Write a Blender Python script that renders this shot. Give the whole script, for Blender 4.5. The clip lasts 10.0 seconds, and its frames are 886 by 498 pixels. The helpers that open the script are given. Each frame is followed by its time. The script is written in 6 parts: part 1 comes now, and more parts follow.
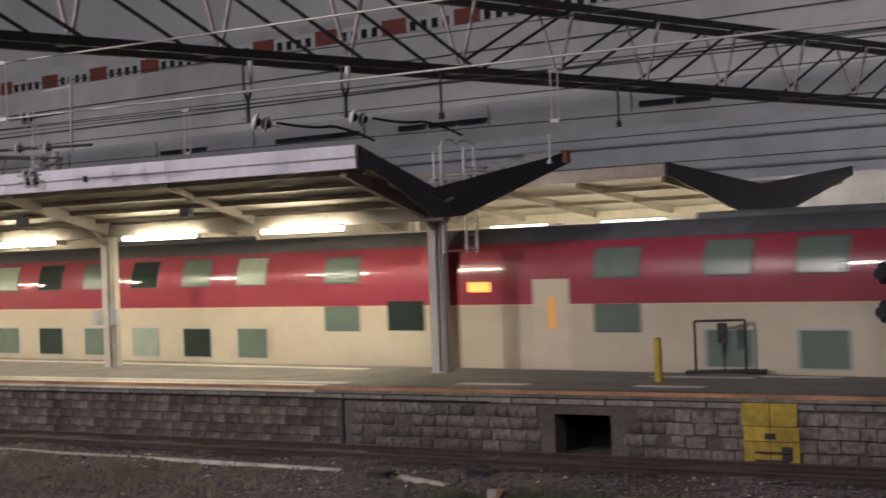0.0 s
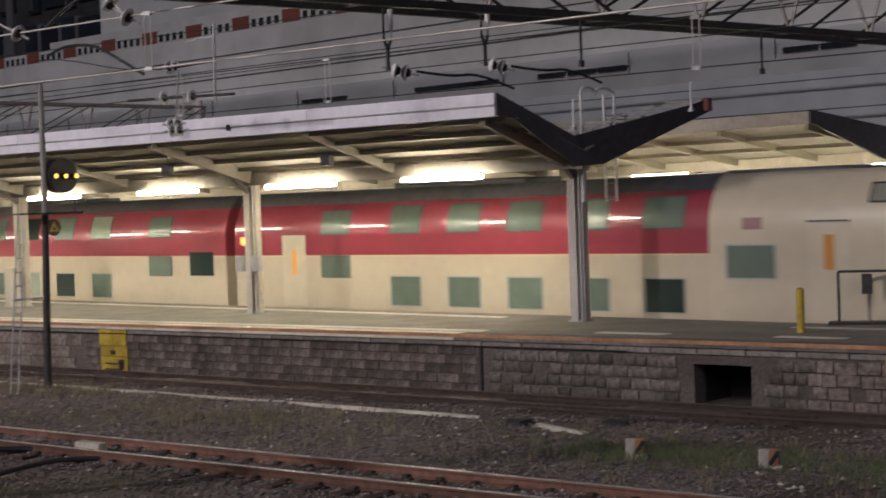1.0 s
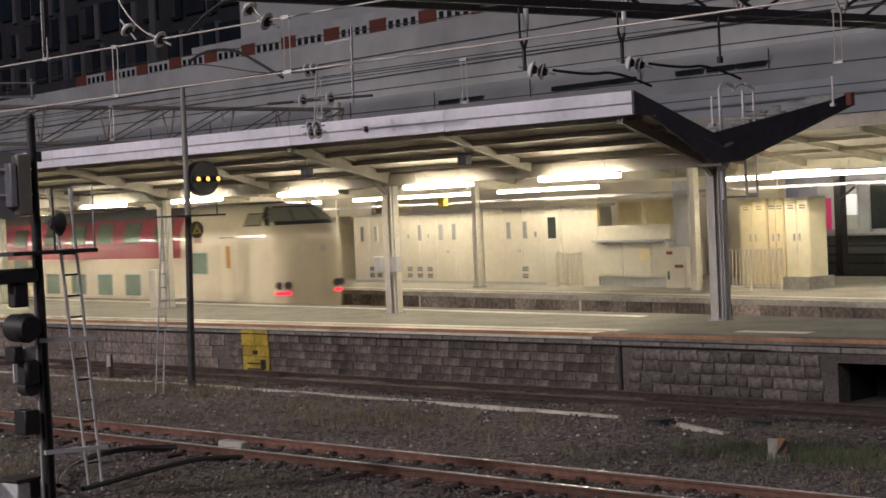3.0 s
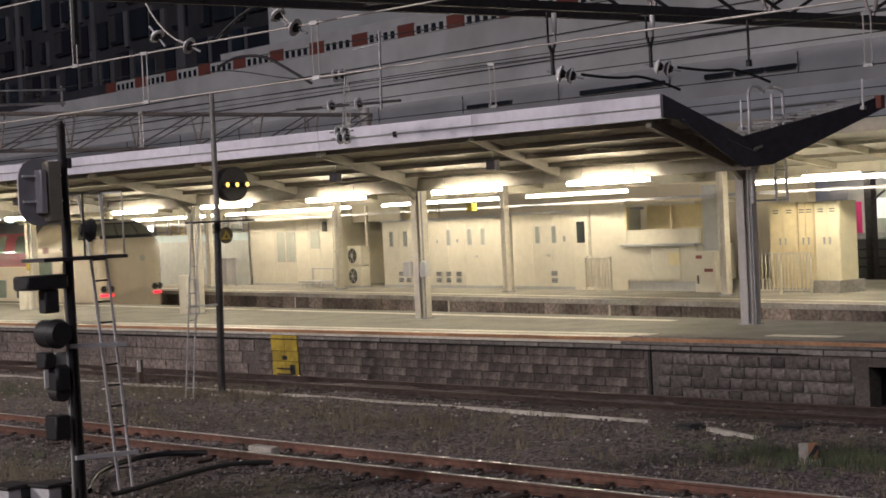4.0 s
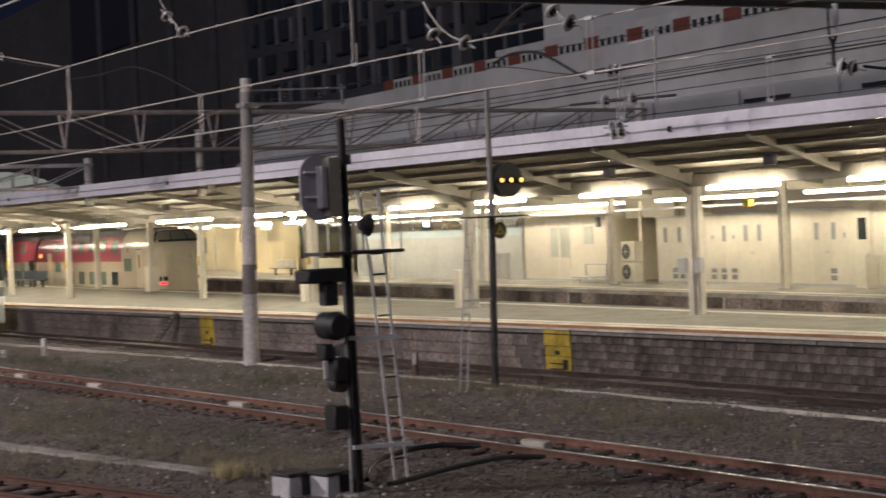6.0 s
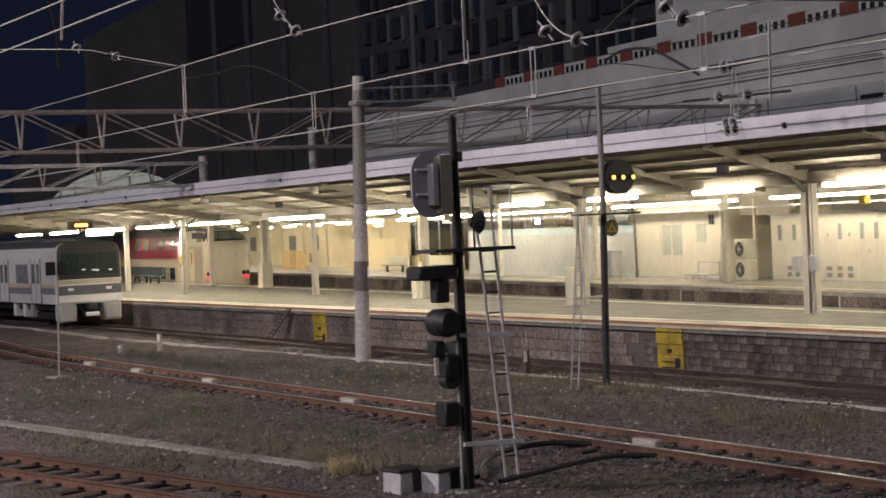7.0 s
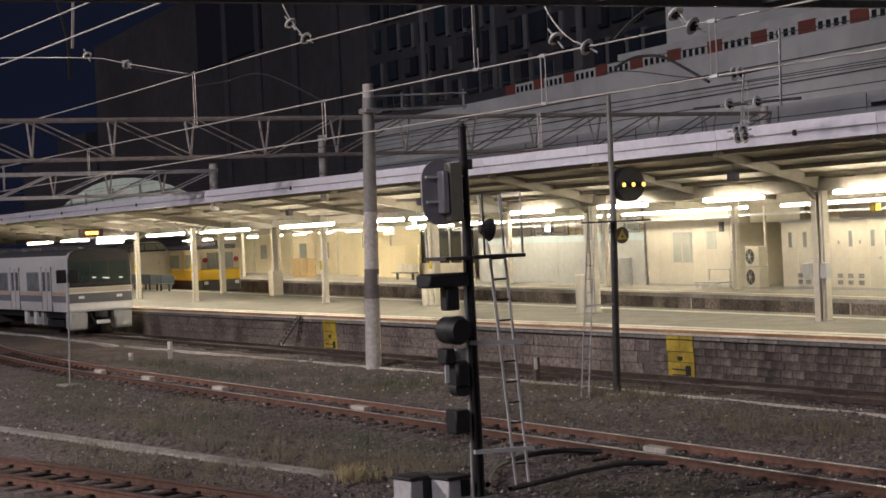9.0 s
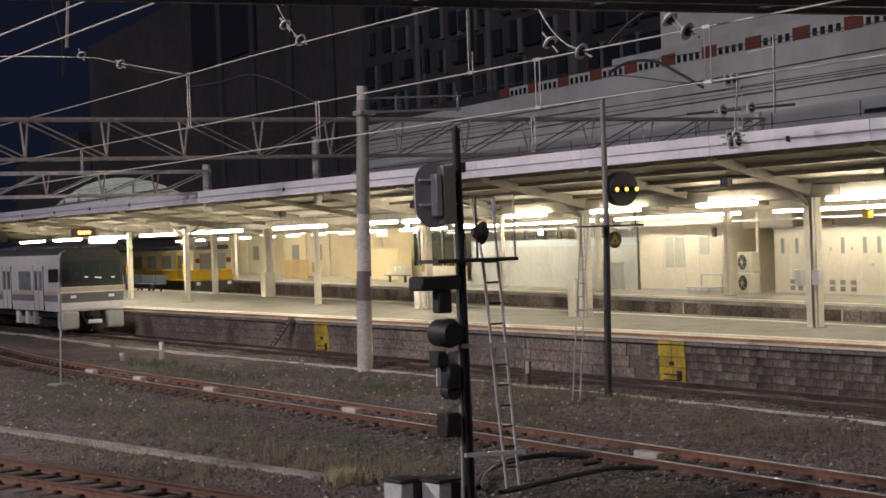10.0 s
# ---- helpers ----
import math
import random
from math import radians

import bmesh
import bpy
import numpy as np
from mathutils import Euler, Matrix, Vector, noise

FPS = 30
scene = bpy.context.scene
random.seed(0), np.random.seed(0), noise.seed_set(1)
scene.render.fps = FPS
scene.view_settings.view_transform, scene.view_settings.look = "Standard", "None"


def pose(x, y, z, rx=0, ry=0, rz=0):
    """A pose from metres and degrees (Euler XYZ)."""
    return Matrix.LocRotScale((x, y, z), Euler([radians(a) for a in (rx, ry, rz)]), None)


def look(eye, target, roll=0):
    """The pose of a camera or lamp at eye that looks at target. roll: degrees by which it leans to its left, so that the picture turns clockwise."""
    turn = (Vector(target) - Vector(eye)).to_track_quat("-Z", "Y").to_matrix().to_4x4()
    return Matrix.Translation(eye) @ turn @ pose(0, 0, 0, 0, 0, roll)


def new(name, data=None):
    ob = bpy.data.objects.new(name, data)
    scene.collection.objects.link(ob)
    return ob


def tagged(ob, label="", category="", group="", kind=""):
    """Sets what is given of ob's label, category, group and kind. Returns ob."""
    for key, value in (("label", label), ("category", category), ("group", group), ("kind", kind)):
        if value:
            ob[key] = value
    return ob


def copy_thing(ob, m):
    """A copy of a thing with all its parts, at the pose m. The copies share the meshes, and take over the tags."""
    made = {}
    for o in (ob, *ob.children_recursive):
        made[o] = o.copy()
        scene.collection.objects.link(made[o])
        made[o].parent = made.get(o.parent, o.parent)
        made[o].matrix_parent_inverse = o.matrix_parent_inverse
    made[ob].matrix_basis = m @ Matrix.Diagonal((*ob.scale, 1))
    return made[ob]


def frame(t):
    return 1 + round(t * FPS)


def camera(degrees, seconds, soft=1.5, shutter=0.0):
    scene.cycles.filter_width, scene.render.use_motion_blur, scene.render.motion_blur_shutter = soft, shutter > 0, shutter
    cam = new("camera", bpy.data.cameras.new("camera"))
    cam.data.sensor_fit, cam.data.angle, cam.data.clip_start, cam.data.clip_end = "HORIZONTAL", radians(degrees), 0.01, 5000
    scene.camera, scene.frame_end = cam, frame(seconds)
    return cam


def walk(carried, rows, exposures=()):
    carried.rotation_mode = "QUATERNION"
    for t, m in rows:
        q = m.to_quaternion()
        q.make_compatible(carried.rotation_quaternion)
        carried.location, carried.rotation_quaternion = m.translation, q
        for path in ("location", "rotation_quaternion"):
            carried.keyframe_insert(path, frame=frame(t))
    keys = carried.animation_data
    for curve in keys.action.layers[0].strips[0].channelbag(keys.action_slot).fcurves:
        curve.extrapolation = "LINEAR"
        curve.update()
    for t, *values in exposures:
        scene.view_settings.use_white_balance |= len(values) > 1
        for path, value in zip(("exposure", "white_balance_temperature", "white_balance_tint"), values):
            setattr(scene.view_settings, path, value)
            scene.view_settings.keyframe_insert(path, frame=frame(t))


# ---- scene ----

# ------------------------------------------------------------------ camera
cam = camera(30.16, 10.0, soft=1.6, shutter=0.5)
walk(cam, [
    (0.0, pose(0, 0, 3.6, 90.08, 2.17, 34.48)),
    (0.5, pose(0, 0, 3.6, 89.47, 1.76, 37.06)),
    (1.0, pose(0, 0, 3.6, 88.46, 2.02, 39.32)),
    (1.5, pose(0, 0, 3.6, 88.25, 2.22, 41.27)),
    (2.0, pose(0, 0, 3.6, 88.36, 2.42, 42.60)),
    (2.5, pose(0, 0, 3.6, 88.51, 2.48, 43.54)),
    (4.0, pose(0, 0, 3.6, 88.85, 2.77, 45.11)),
    (4.5, pose(0, 0, 3.6, 88.96, 2.82, 46.22)),
    (5.0, pose(0, 0, 3.6, 89.04, 2.83, 48.38)),
    (5.5, pose(0, 0, 3.6, 89.11, 2.79, 51.46)),
    (6.0, pose(0, 0, 3.6, 89.14, 2.63, 54.63)),
    (6.2, pose(0, 0, 3.6, 89.16, 2.54, 55.75)),
    (7.3, pose(0, 0, 3.6, 89.26, 2.62, 58.92)),
    (7.5, pose(0, 0, 3.6, 89.30, 2.62, 59.04)),
    (8.0, pose(0, 0, 3.6, 89.36, 2.66, 59.08)),
    (8.5, pose(0, 0, 3.6, 89.44, 2.74, 58.97)),
    (9.0, pose(0, 0, 3.6, 89.50, 2.63, 58.86)),
    (9.5, pose(0, 0, 3.6, 89.56, 2.41, 58.75)),
    (10.0, pose(0, 0, 3.6, 89.59, 2.09, 58.61)),
])

# ------------------------------------------------------------------ world and light
world = bpy.data.worlds.new("night")
world.use_nodes = True
scene.world = world
world.node_tree.nodes["Background"].inputs[0].default_value = (0.26, 0.33, 0.74, 1)
world.node_tree.nodes["Background"].inputs[1].default_value = 0.018
scene.view_settings.exposure = 0.3


# the glow of street and station lights from the town behind the camera
glow = bpy.data.lights.new("town_glow", "SUN")
glow.energy, glow.angle, glow.color = 0.64, radians(25), (0.97, 0.90, 0.98)
new("town_glow", glow).matrix_basis = look((14, -42, 25), (0, 0, 0))

# added fill light over the yard beside the camera, no known lamp stands there
fill_light = bpy.data.lights.new("yard_fill", "AREA")
fill_light.shape, fill_light.size, fill_light.size_y, fill_light.energy, fill_light.color = "RECTANGLE", 3.0, 2.0, 6000, (1.0, 0.89, 0.87)
new("yard_fill", fill_light).matrix_basis = look((-40, -14, 17), (-30, 14, 0))

# ------------------------------------------------------------------ materials


def mat(name, col, rough=0.7, metal=0.0, grain=20.0, amount=0.25, bump=0.0, stain=0.0, emit=None, strength=0.0, alpha=None):
    m = bpy.data.materials.new(name)
    m.use_nodes = True
    nt = m.node_tree
    b = nt.nodes["Principled BSDF"]
    b.inputs["Roughness"].default_value = rough
    b.inputs["Metallic"].default_value = metal
    b.inputs["Base Color"].default_value = (*col, 1)
    if amount or stain:
        tc = nt.nodes.new("ShaderNodeTexCoord")
        n1 = nt.nodes.new("ShaderNodeTexNoise")
        n1.inputs["Scale"].default_value = grain
        n1.inputs["Detail"].default_value = 5
        n2 = nt.nodes.new("ShaderNodeTexNoise")
        n2.inputs["Scale"].default_value = grain / 14
        n2.inputs["Detail"].default_value = 3
        nt.links.new(tc.outputs["Object"], n1.inputs["Vector"])
        nt.links.new(tc.outputs["Object"], n2.inputs["Vector"])
        a = nt.nodes.new("ShaderNodeMapRange")
        a.inputs[1].default_value, a.inputs[2].default_value = 0.3, 0.7
        a.inputs[3].default_value, a.inputs[4].default_value = 1 - amount, 1 + amount
        nt.links.new(n1.outputs[0], a.inputs[0])
        c = nt.nodes.new("ShaderNodeMapRange")
        c.inputs[1].default_value, c.inputs[2].default_value = 0.35, 0.65
        c.inputs[3].default_value, c.inputs[4].default_value = 1 - stain, 1 + stain * 0.5
        nt.links.new(n2.outputs[0], c.inputs[0])
        mul = nt.nodes.new("ShaderNodeMath")
        mul.operation = "MULTIPLY"
        nt.links.new(a.outputs[0], mul.inputs[0])
        nt.links.new(c.outputs[0], mul.inputs[1])
        info = nt.nodes.new("ShaderNodeObjectInfo")
        vr = nt.nodes.new("ShaderNodeMapRange")
        vr.inputs[3].default_value, vr.inputs[4].default_value = 1 - amount * 0.8, 1 + amount * 0.8
        nt.links.new(info.outputs["Random"], vr.inputs[0])
        mul2 = nt.nodes.new("ShaderNodeMath")
        mul2.operation = "MULTIPLY"
        nt.links.new(mul.outputs[0], mul2.inputs[0])
        nt.links.new(vr.outputs[0], mul2.inputs[1])
        mix = nt.nodes.new("ShaderNodeVectorMath")
        mix.operation = "SCALE"
        mix.inputs[0].default_value = col
        nt.links.new(mul2.outputs[0], mix.inputs["Scale"])
        nt.links.new(mix.outputs[0], b.inputs["Base Color"])
        if bump:
            bp = nt.nodes.new("ShaderNodeBump")
            bp.inputs["Strength"].default_value = bump
            bp.inputs["Distance"].default_value = 0.02
            nt.links.new(n1.outputs[0], bp.inputs["Height"])
            nt.links.new(bp.outputs[0], b.inputs["Normal"])
    if emit:
        b.inputs["Emission Color"].default_value = (*emit, 1)
        b.inputs["Emission Strength"].default_value = strength
    return m


def lacquer(m, rough=0.04):
    """A clear glossy coat over a painted skin."""
    b = m.node_tree.nodes["Principled BSDF"]
    b.inputs["Coat Weight"].default_value = 1.0
    b.inputs["Coat Roughness"].default_value = rough
    return m


def gravel(name, stone, dirt, moss):
    """Broken stone: cells of differing tone, dirt and thin moss between them."""
    m = bpy.data.materials.new(name)
    m.use_nodes = True
    nt = m.node_tree
    b = nt.nodes["Principled BSDF"]
    b.inputs["Roughness"].default_value = 0.95
    tc = nt.nodes.new("ShaderNodeTexCoord")

    def tex(kind, scale, detail=4):
        n = nt.nodes.new(kind)
        n.inputs["Scale"].default_value = scale
        if kind == "ShaderNodeTexNoise":
            n.inputs["Detail"].default_value = detail
        nt.links.new(tc.outputs["Object"], n.inputs["Vector"])
        return n

    def ramp(src, lo, hi, a, c):
        r = nt.nodes.new("ShaderNodeMapRange")
        for k, v in ((1, lo), (2, hi), (3, a), (4, c)):
            r.inputs[k].default_value = v
        nt.links.new(src, r.inputs[0])
        return r.outputs[0]

    def mix(fac, a, c):
        x = nt.nodes.new("ShaderNodeMix")
        x.data_type = "RGBA"
        nt.links.new(fac, x.inputs[0])
        for sock, v in ((x.inputs[6], a), (x.inputs[7], c)):
            if isinstance(v, tuple):
                sock.default_value = (*v, 1)
            else:
                nt.links.new(v, sock)
        return x.outputs[2]

    cell = tex("ShaderNodeTexVoronoi", 13)
    tone = nt.nodes.new("ShaderNodeSeparateColor")
    nt.links.new(cell.outputs["Color"], tone.inputs[0])
    pebble = mix(ramp(tone.outputs[0], 0.0, 1.0, 0.0, 1.0), tuple(c * 0.45 for c in stone), tuple(c * 1.6 for c in stone))
    patch = tex("ShaderNodeTexNoise", 0.45, 6)
    earth = mix(ramp(patch.outputs[0], 0.44, 0.62, 0.0, 0.85), pebble, dirt)
    green = tex("ShaderNodeTexNoise", 0.23, 5)
    nt.links.new(mix(ramp(green.outputs[0], 0.52, 0.68, 0.0, 0.75), earth, moss), b.inputs["Base Color"])
    bp = nt.nodes.new("ShaderNodeBump")
    bp.inputs["Strength"].default_value, bp.inputs["Distance"].default_value = 0.9, 0.04
    nt.links.new(cell.outputs["Distance"], bp.inputs["Height"])
    bp.invert = True
    nt.links.new(bp.outputs[0], b.inputs["Normal"])
    return m


M = {
    "ballast": gravel("ballast", (0.158, 0.128, 0.120), (0.102, 0.078, 0.062), (0.12, 0.104, 0.062)),
    "track_bed": mat("track_bed", (0.062, 0.047, 0.040), 0.95, 0, 9, 0.5, 0.8, 0.3),
    "soil": mat("soil", (0.11, 0.09, 0.07), 0.95, 0, 3, 0.4, 0.5, 0.4),
    "rust": mat("rust", (0.15, 0.075, 0.053), 0.75, 0.1, 8, 0.3, 0.2, 0.3),
    "railtop": mat("railtop", (0.98, 0.93, 0.91), 0.4, 1.0, 30, 0.04),
    "sleeper": mat("sleeper", (0.06, 0.038, 0.03), 0.9, 0, 6, 0.3, 0.3),
    "asphalt": mat("asphalt", (0.19, 0.18, 0.15), 0.8, 0, 14, 0.18, 0.15, 0.2),
    "edge_band": mat("edge_band", (0.62, 0.58, 0.48), 0.7, 0, 10, 0.15, 0.0, 0.2),
    "orange": mat("orange", (0.40, 0.21, 0.11), 0.7, 0, 12, 0.2, 0.0, 0.3),
    "block": mat("block", (0.195, 0.16, 0.14), 0.9, 0, 9, 0.5, 0.5, 0.55),
    "mortar": mat("mortar", (0.115, 0.098, 0.088), 0.95, 0, 14, 0.3, 0.5, 0.3),
    "concrete": mat("concrete", (0.34, 0.32, 0.29), 0.9, 0, 10, 0.2, 0.3, 0.3),
    "yellow": mat("yellow", (0.50, 0.36, 0.045), 0.7, 0, 9, 0.22, 0.1, 0.35),
    "black": mat("black", (0.02, 0.02, 0.022), 0.5, 0, 10, 0.2),
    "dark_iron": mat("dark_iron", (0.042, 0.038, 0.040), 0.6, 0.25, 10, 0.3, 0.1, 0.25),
    "galv": mat("galv", (0.42, 0.42, 0.43), 0.5, 0.6, 12, 0.15, 0.0, 0.15),
    "pole_conc": mat("pole_conc", (0.50, 0.47, 0.45), 0.85, 0, 10, 0.2, 0.1, 0.25),
    "canopy_white": mat("canopy_white", (0.80, 0.78, 0.86), 0.5, 0.0, 6, 0.06, 0.0, 0.08),
    "canopy_under": mat("canopy_under", (0.41, 0.375, 0.315), 0.8, 0.0, 6, 0.12, 0.0, 0.2),
    "canopy_dark": mat("canopy_dark", (0.07, 0.066, 0.08), 0.6, 0.2, 6, 0.2, 0.0, 0.2),
    "beam_paint": mat("beam_paint", (0.25, 0.225, 0.19), 0.6, 0.0, 8, 0.1, 0.0, 0.15),
    "column_paint": mat("column_paint", (0.62, 0.58, 0.48), 0.55, 0.0, 8, 0.08, 0.0, 0.12),
    "cream": lacquer(mat("cream", (0.60, 0.53, 0.40), 0.35, 0.0, 3, 0.04, 0.0, 0.06), 0.08),
    "red": lacquer(mat("red", (0.34, 0.05, 0.075), 0.3, 0.0, 3, 0.05, 0.0, 0.06)),
    "roof_grey": mat("roof_grey", (0.10, 0.10, 0.105), 0.6, 0.0, 4, 0.15),
    "glass_dark": mat("glass_dark", (0.03, 0.046, 0.04), 0.06, 0.0, 2, 0.0),
    "blind": mat("blind", (0.15, 0.20, 0.16), 0.25, 0.0, 2, 0.1),
    "white_wall": mat("white_wall", (0.62, 0.58, 0.47), 0.6, 0.0, 5, 0.05, 0.0, 0.08),
    "ivory": mat("ivory", (0.70, 0.60, 0.36), 0.6, 0.0, 5, 0.06, 0.0, 0.08),
    "grey_box": mat("grey_box", (0.42, 0.42, 0.41), 0.5, 0.1, 6, 0.08),
    "far_wall": mat("far_wall", (0.58, 0.58, 0.565), 0.5, 0.1, 0.5, 0.12, 0.0, 0.2),
    "far_red": mat("far_red", (0.20, 0.06, 0.045), 0.7, 0, 2, 0.1),
    "far_white": mat("far_white", (0.55, 0.55, 0.53), 0.6, 0, 2, 0.05),
    "far_dark": mat("far_dark", (0.052, 0.051, 0.057), 0.6, 0, 0.6, 0.2, 0.0, 0.2),
    "far_glass": mat("far_glass", (0.024, 0.028, 0.034), 0.1, 0, 0.6, 0.2),
    "steel_train": mat("steel_train", (0.82, 0.80, 0.79), 0.35, 0.1, 3, 0.06),
    "tube": mat("tube", (1, 1, 1), 0.5, 0, 1, 0, emit=(1.0, 0.885, 0.68), strength=52),
    "tube_far": mat("tube_far", (1, 1, 1), 0.5, 0, 1, 0, emit=(1.0, 0.885, 0.68), strength=26),
    "tube_inner": mat("tube_inner", (1, 1, 1), 0.5, 0, 1, 0, emit=(1.0, 0.88, 0.68), strength=64),
    "sign_red": mat("sign_red", (0.30, 0.03, 0.03), 0.5, 0, 4, 0.05),
    "tail": mat("tail", (0.5, 0.01, 0.02), 0.3, 0, 1, 0, emit=(1.0, 0.015, 0.04), strength=2.2),
    "amber": mat("amber", (0.5, 0.4, 0.1), 0.3, 0, 1, 0, emit=(1.0, 0.50, 0.10), strength=2.2),
    "porcelain": mat("porcelain", (0.86, 0.86, 0.86), 0.3, 0, 6, 0.05),
    "ins_brown": mat("ins_brown", (0.03, 0.025, 0.028), 0.25, 0, 6, 0.1),
    "stone": mat("stone", (0.18, 0.157, 0.148), 0.9, 0, 5, 0.5, 0.4, 0.3),
    "train_yellow": mat("train_yellow", (0.75, 0.47, 0.02), 0.4, 0, 3, 0.05),
    # same stone darkened for the weaker light at the platform's end
    "block_shade": mat("block_shade", (0.15, 0.13, 0.118), 0.92, 0, 8, 0.55, 0.7, 0.5),
    "screen_blue": mat("screen_blue", (0.50, 0.60, 0.60), 0.4, 0, 3, 0.05, 0.0, 0.1),
    "fan_grey": mat("fan_grey", (0.07, 0.065, 0.055), 0.6, 0, 6, 0.1),
    "pane_pale": mat("pane_pale", (0.44, 0.45, 0.39), 0.2, 0, 3, 0.08),
    "rust_dull": mat("rust_dull", (0.075, 0.052, 0.042), 0.85, 0.1, 8, 0.3, 0.2, 0.3),
    "rust_head": mat("rust_head", (0.10, 0.072, 0.06), 0.6, 0.3, 10, 0.2),
    "pale_conc": mat("pale_conc", (0.52, 0.48, 0.42), 0.9, 0, 9, 0.2, 0.2, 0.25),
    "cap": mat("cap", (0.22, 0.20, 0.18), 0.9, 0, 9, 0.3, 0.4, 0.45),
    "asphalt_pale": mat("asphalt_pale", (0.30, 0.28, 0.23), 0.8, 0, 12, 0.15, 0.1, 0.2),
    "column_grey": mat("column_grey", (0.50, 0.475, 0.455), 0.5, 0.0, 8, 0.08, 0.0, 0.12),
    "bench_grey": mat("bench_grey", (0.10, 0.125, 0.15), 0.5, 0, 6, 0.1),
    "pane_grey": mat("pane_grey", (0.28, 0.29, 0.26), 0.25, 0, 3, 0.1),
    "pane_dark": mat("pane_dark", (0.03, 0.035, 0.035), 0.1, 0, 3, 0.1),
    "vent_dark": mat("vent_dark", (0.07, 0.07, 0.065), 0.6, 0, 6, 0.1),
    "ivory_pale": mat("ivory_pale", (0.78, 0.72, 0.52), 0.55, 0, 5, 0.05, 0.0, 0.06),
    "screen_pale": mat("screen_pale", (0.52, 0.53, 0.49), 0.6, 0, 3, 0.08, 0.0, 0.15),
    "back_cream": mat("back_cream", (0.66, 0.58, 0.38), 0.7, 0, 1, 0.06, 0.0, 0.1),
    "back_grey": mat("back_grey", (0.46, 0.46, 0.47), 0.6, 0, 1, 0.2, 0.0, 0.3),
    "soffit": mat("soffit", (0.36, 0.335, 0.28), 0.7, 0, 2, 0.06, 0.0, 0.12),
    "beam_cream": mat("beam_cream", (0.36, 0.33, 0.26), 0.6, 0, 4, 0.08, 0.0, 0.15),
    "plywood": mat("plywood", (0.50, 0.36, 0.16), 0.8, 0, 4, 0.15, 0.0, 0.15),
    "blind_pale": mat("blind_pale", (0.32, 0.38, 0.30), 0.3, 0, 2, 0.1),
    # cab glass made pale, reflections put into its base colour
    "glass_cab": mat("glass_cab", (0.33, 0.33, 0.27), 0.05, 0.2, 2, 0.0),
    # commuter panes likewise: grey base colour imitates what they reflect
    "glass_lit": mat("glass_lit", (0.27, 0.29, 0.30), 0.12, 0, 2, 0.3, 0.0, 0.3),
    "door_trim": mat("door_trim", (0.58, 0.52, 0.40), 0.35, 0, 3, 0.05),
    "plum": mat("plum", (0.30, 0.16, 0.15), 0.4, 0, 3, 0.05),
    "stripe_pale": mat("stripe_pale", (0.70, 0.52, 0.38), 0.5, 0, 3, 0.05),
    "band_grey": mat("band_grey", (0.34, 0.34, 0.38), 0.4, 0.3, 3, 0.05),
    "band_dark": mat("band_dark", (0.12, 0.12, 0.13), 0.4, 0.1, 3, 0.05),
    "signal_back": mat("signal_back", (0.40, 0.39, 0.42), 0.55, 0.1, 6, 0.1, 0.0, 0.15),
    "signal_box": mat("signal_box", (0.30, 0.28, 0.23), 0.6, 0.0, 6, 0.1),
    "sign_black": mat("sign_black", (0.06, 0.045, 0.02), 0.5, 0, 6, 0.1),
    "galv_pale": mat("galv_pale", (0.66, 0.65, 0.66), 0.5, 0.3, 12, 0.12, 0.0, 0.15),
    "pole_grey": mat("pole_grey", (0.24, 0.23, 0.22), 0.7, 0.1, 10, 0.12, 0.0, 0.15),
    "pole_dark": mat("pole_dark", (0.16, 0.14, 0.14), 0.7, 0.1, 10, 0.12, 0.0, 0.15),
    "post_brown": mat("post_brown", (0.12, 0.085, 0.07), 0.8, 0, 10, 0.2),
    "dry_wood": mat("dry_wood", (0.26, 0.22, 0.16), 0.8, 0, 10, 0.2),
    "gantry_grey": mat("gantry_grey", (0.24, 0.21, 0.20), 0.6, 0.2, 6, 0.2, 0.0, 0.2),
    "gantry_pale": mat("gantry_pale", (0.46, 0.45, 0.47), 0.6, 0.3, 6, 0.2, 0.0, 0.2),
    "strut_pale": mat("strut_pale", (0.42, 0.37, 0.35), 0.6, 0.1, 6, 0.2, 0.0, 0.2),
    "wire": mat("wire", (0.05, 0.05, 0.05), 0.5, 0.5, 6, 0.1),
    "wire_bright": mat("wire_bright", (0.62, 0.58, 0.54), 0.4, 0.3, 6, 0.1),
    "far_wall_blue": mat("far_wall_blue", (0.50, 0.525, 0.55), 0.5, 0.1, 0.5, 0.12, 0.0, 0.2),
    "far_metal": mat("far_metal", (0.72, 0.72, 0.71), 0.36, 0.6, 0.3, 0.12, 0.0, 0.25),
    "far_wall_top": mat("far_wall_top", (0.47, 0.475, 0.47), 0.6, 0, 0.2, 0.1, 0.0, 0.2),
    "far_dark2": mat("far_dark2", (0.042, 0.040, 0.042), 0.7, 0, 0.4, 0.2, 0.0, 0.2),
    "far_pier": mat("far_pier", (0.10, 0.10, 0.105), 0.7, 0, 0.4, 0.15, 0.0, 0.2),
    "far_navy": mat("far_navy", (0.006, 0.007, 0.016), 0.7, 0, 0.4, 0.2),
    "far_blue": mat("far_blue", (0.02, 0.03, 0.04), 0.3, 0, 0.6, 0.2),
    "arch_glow": mat("arch_glow", (0.45, 0.46, 0.42), 0.5, 0, 0.3, 0.15, emit=(0.88, 0.95, 0.82), strength=0.13),
    # orange of the express door panes is put in as emission
    "warm_window": mat("warm_window", (0.6, 0.3, 0.08), 0.3, 0, 2, 0, emit=(1.0, 0.45, 0.10), strength=0.22),
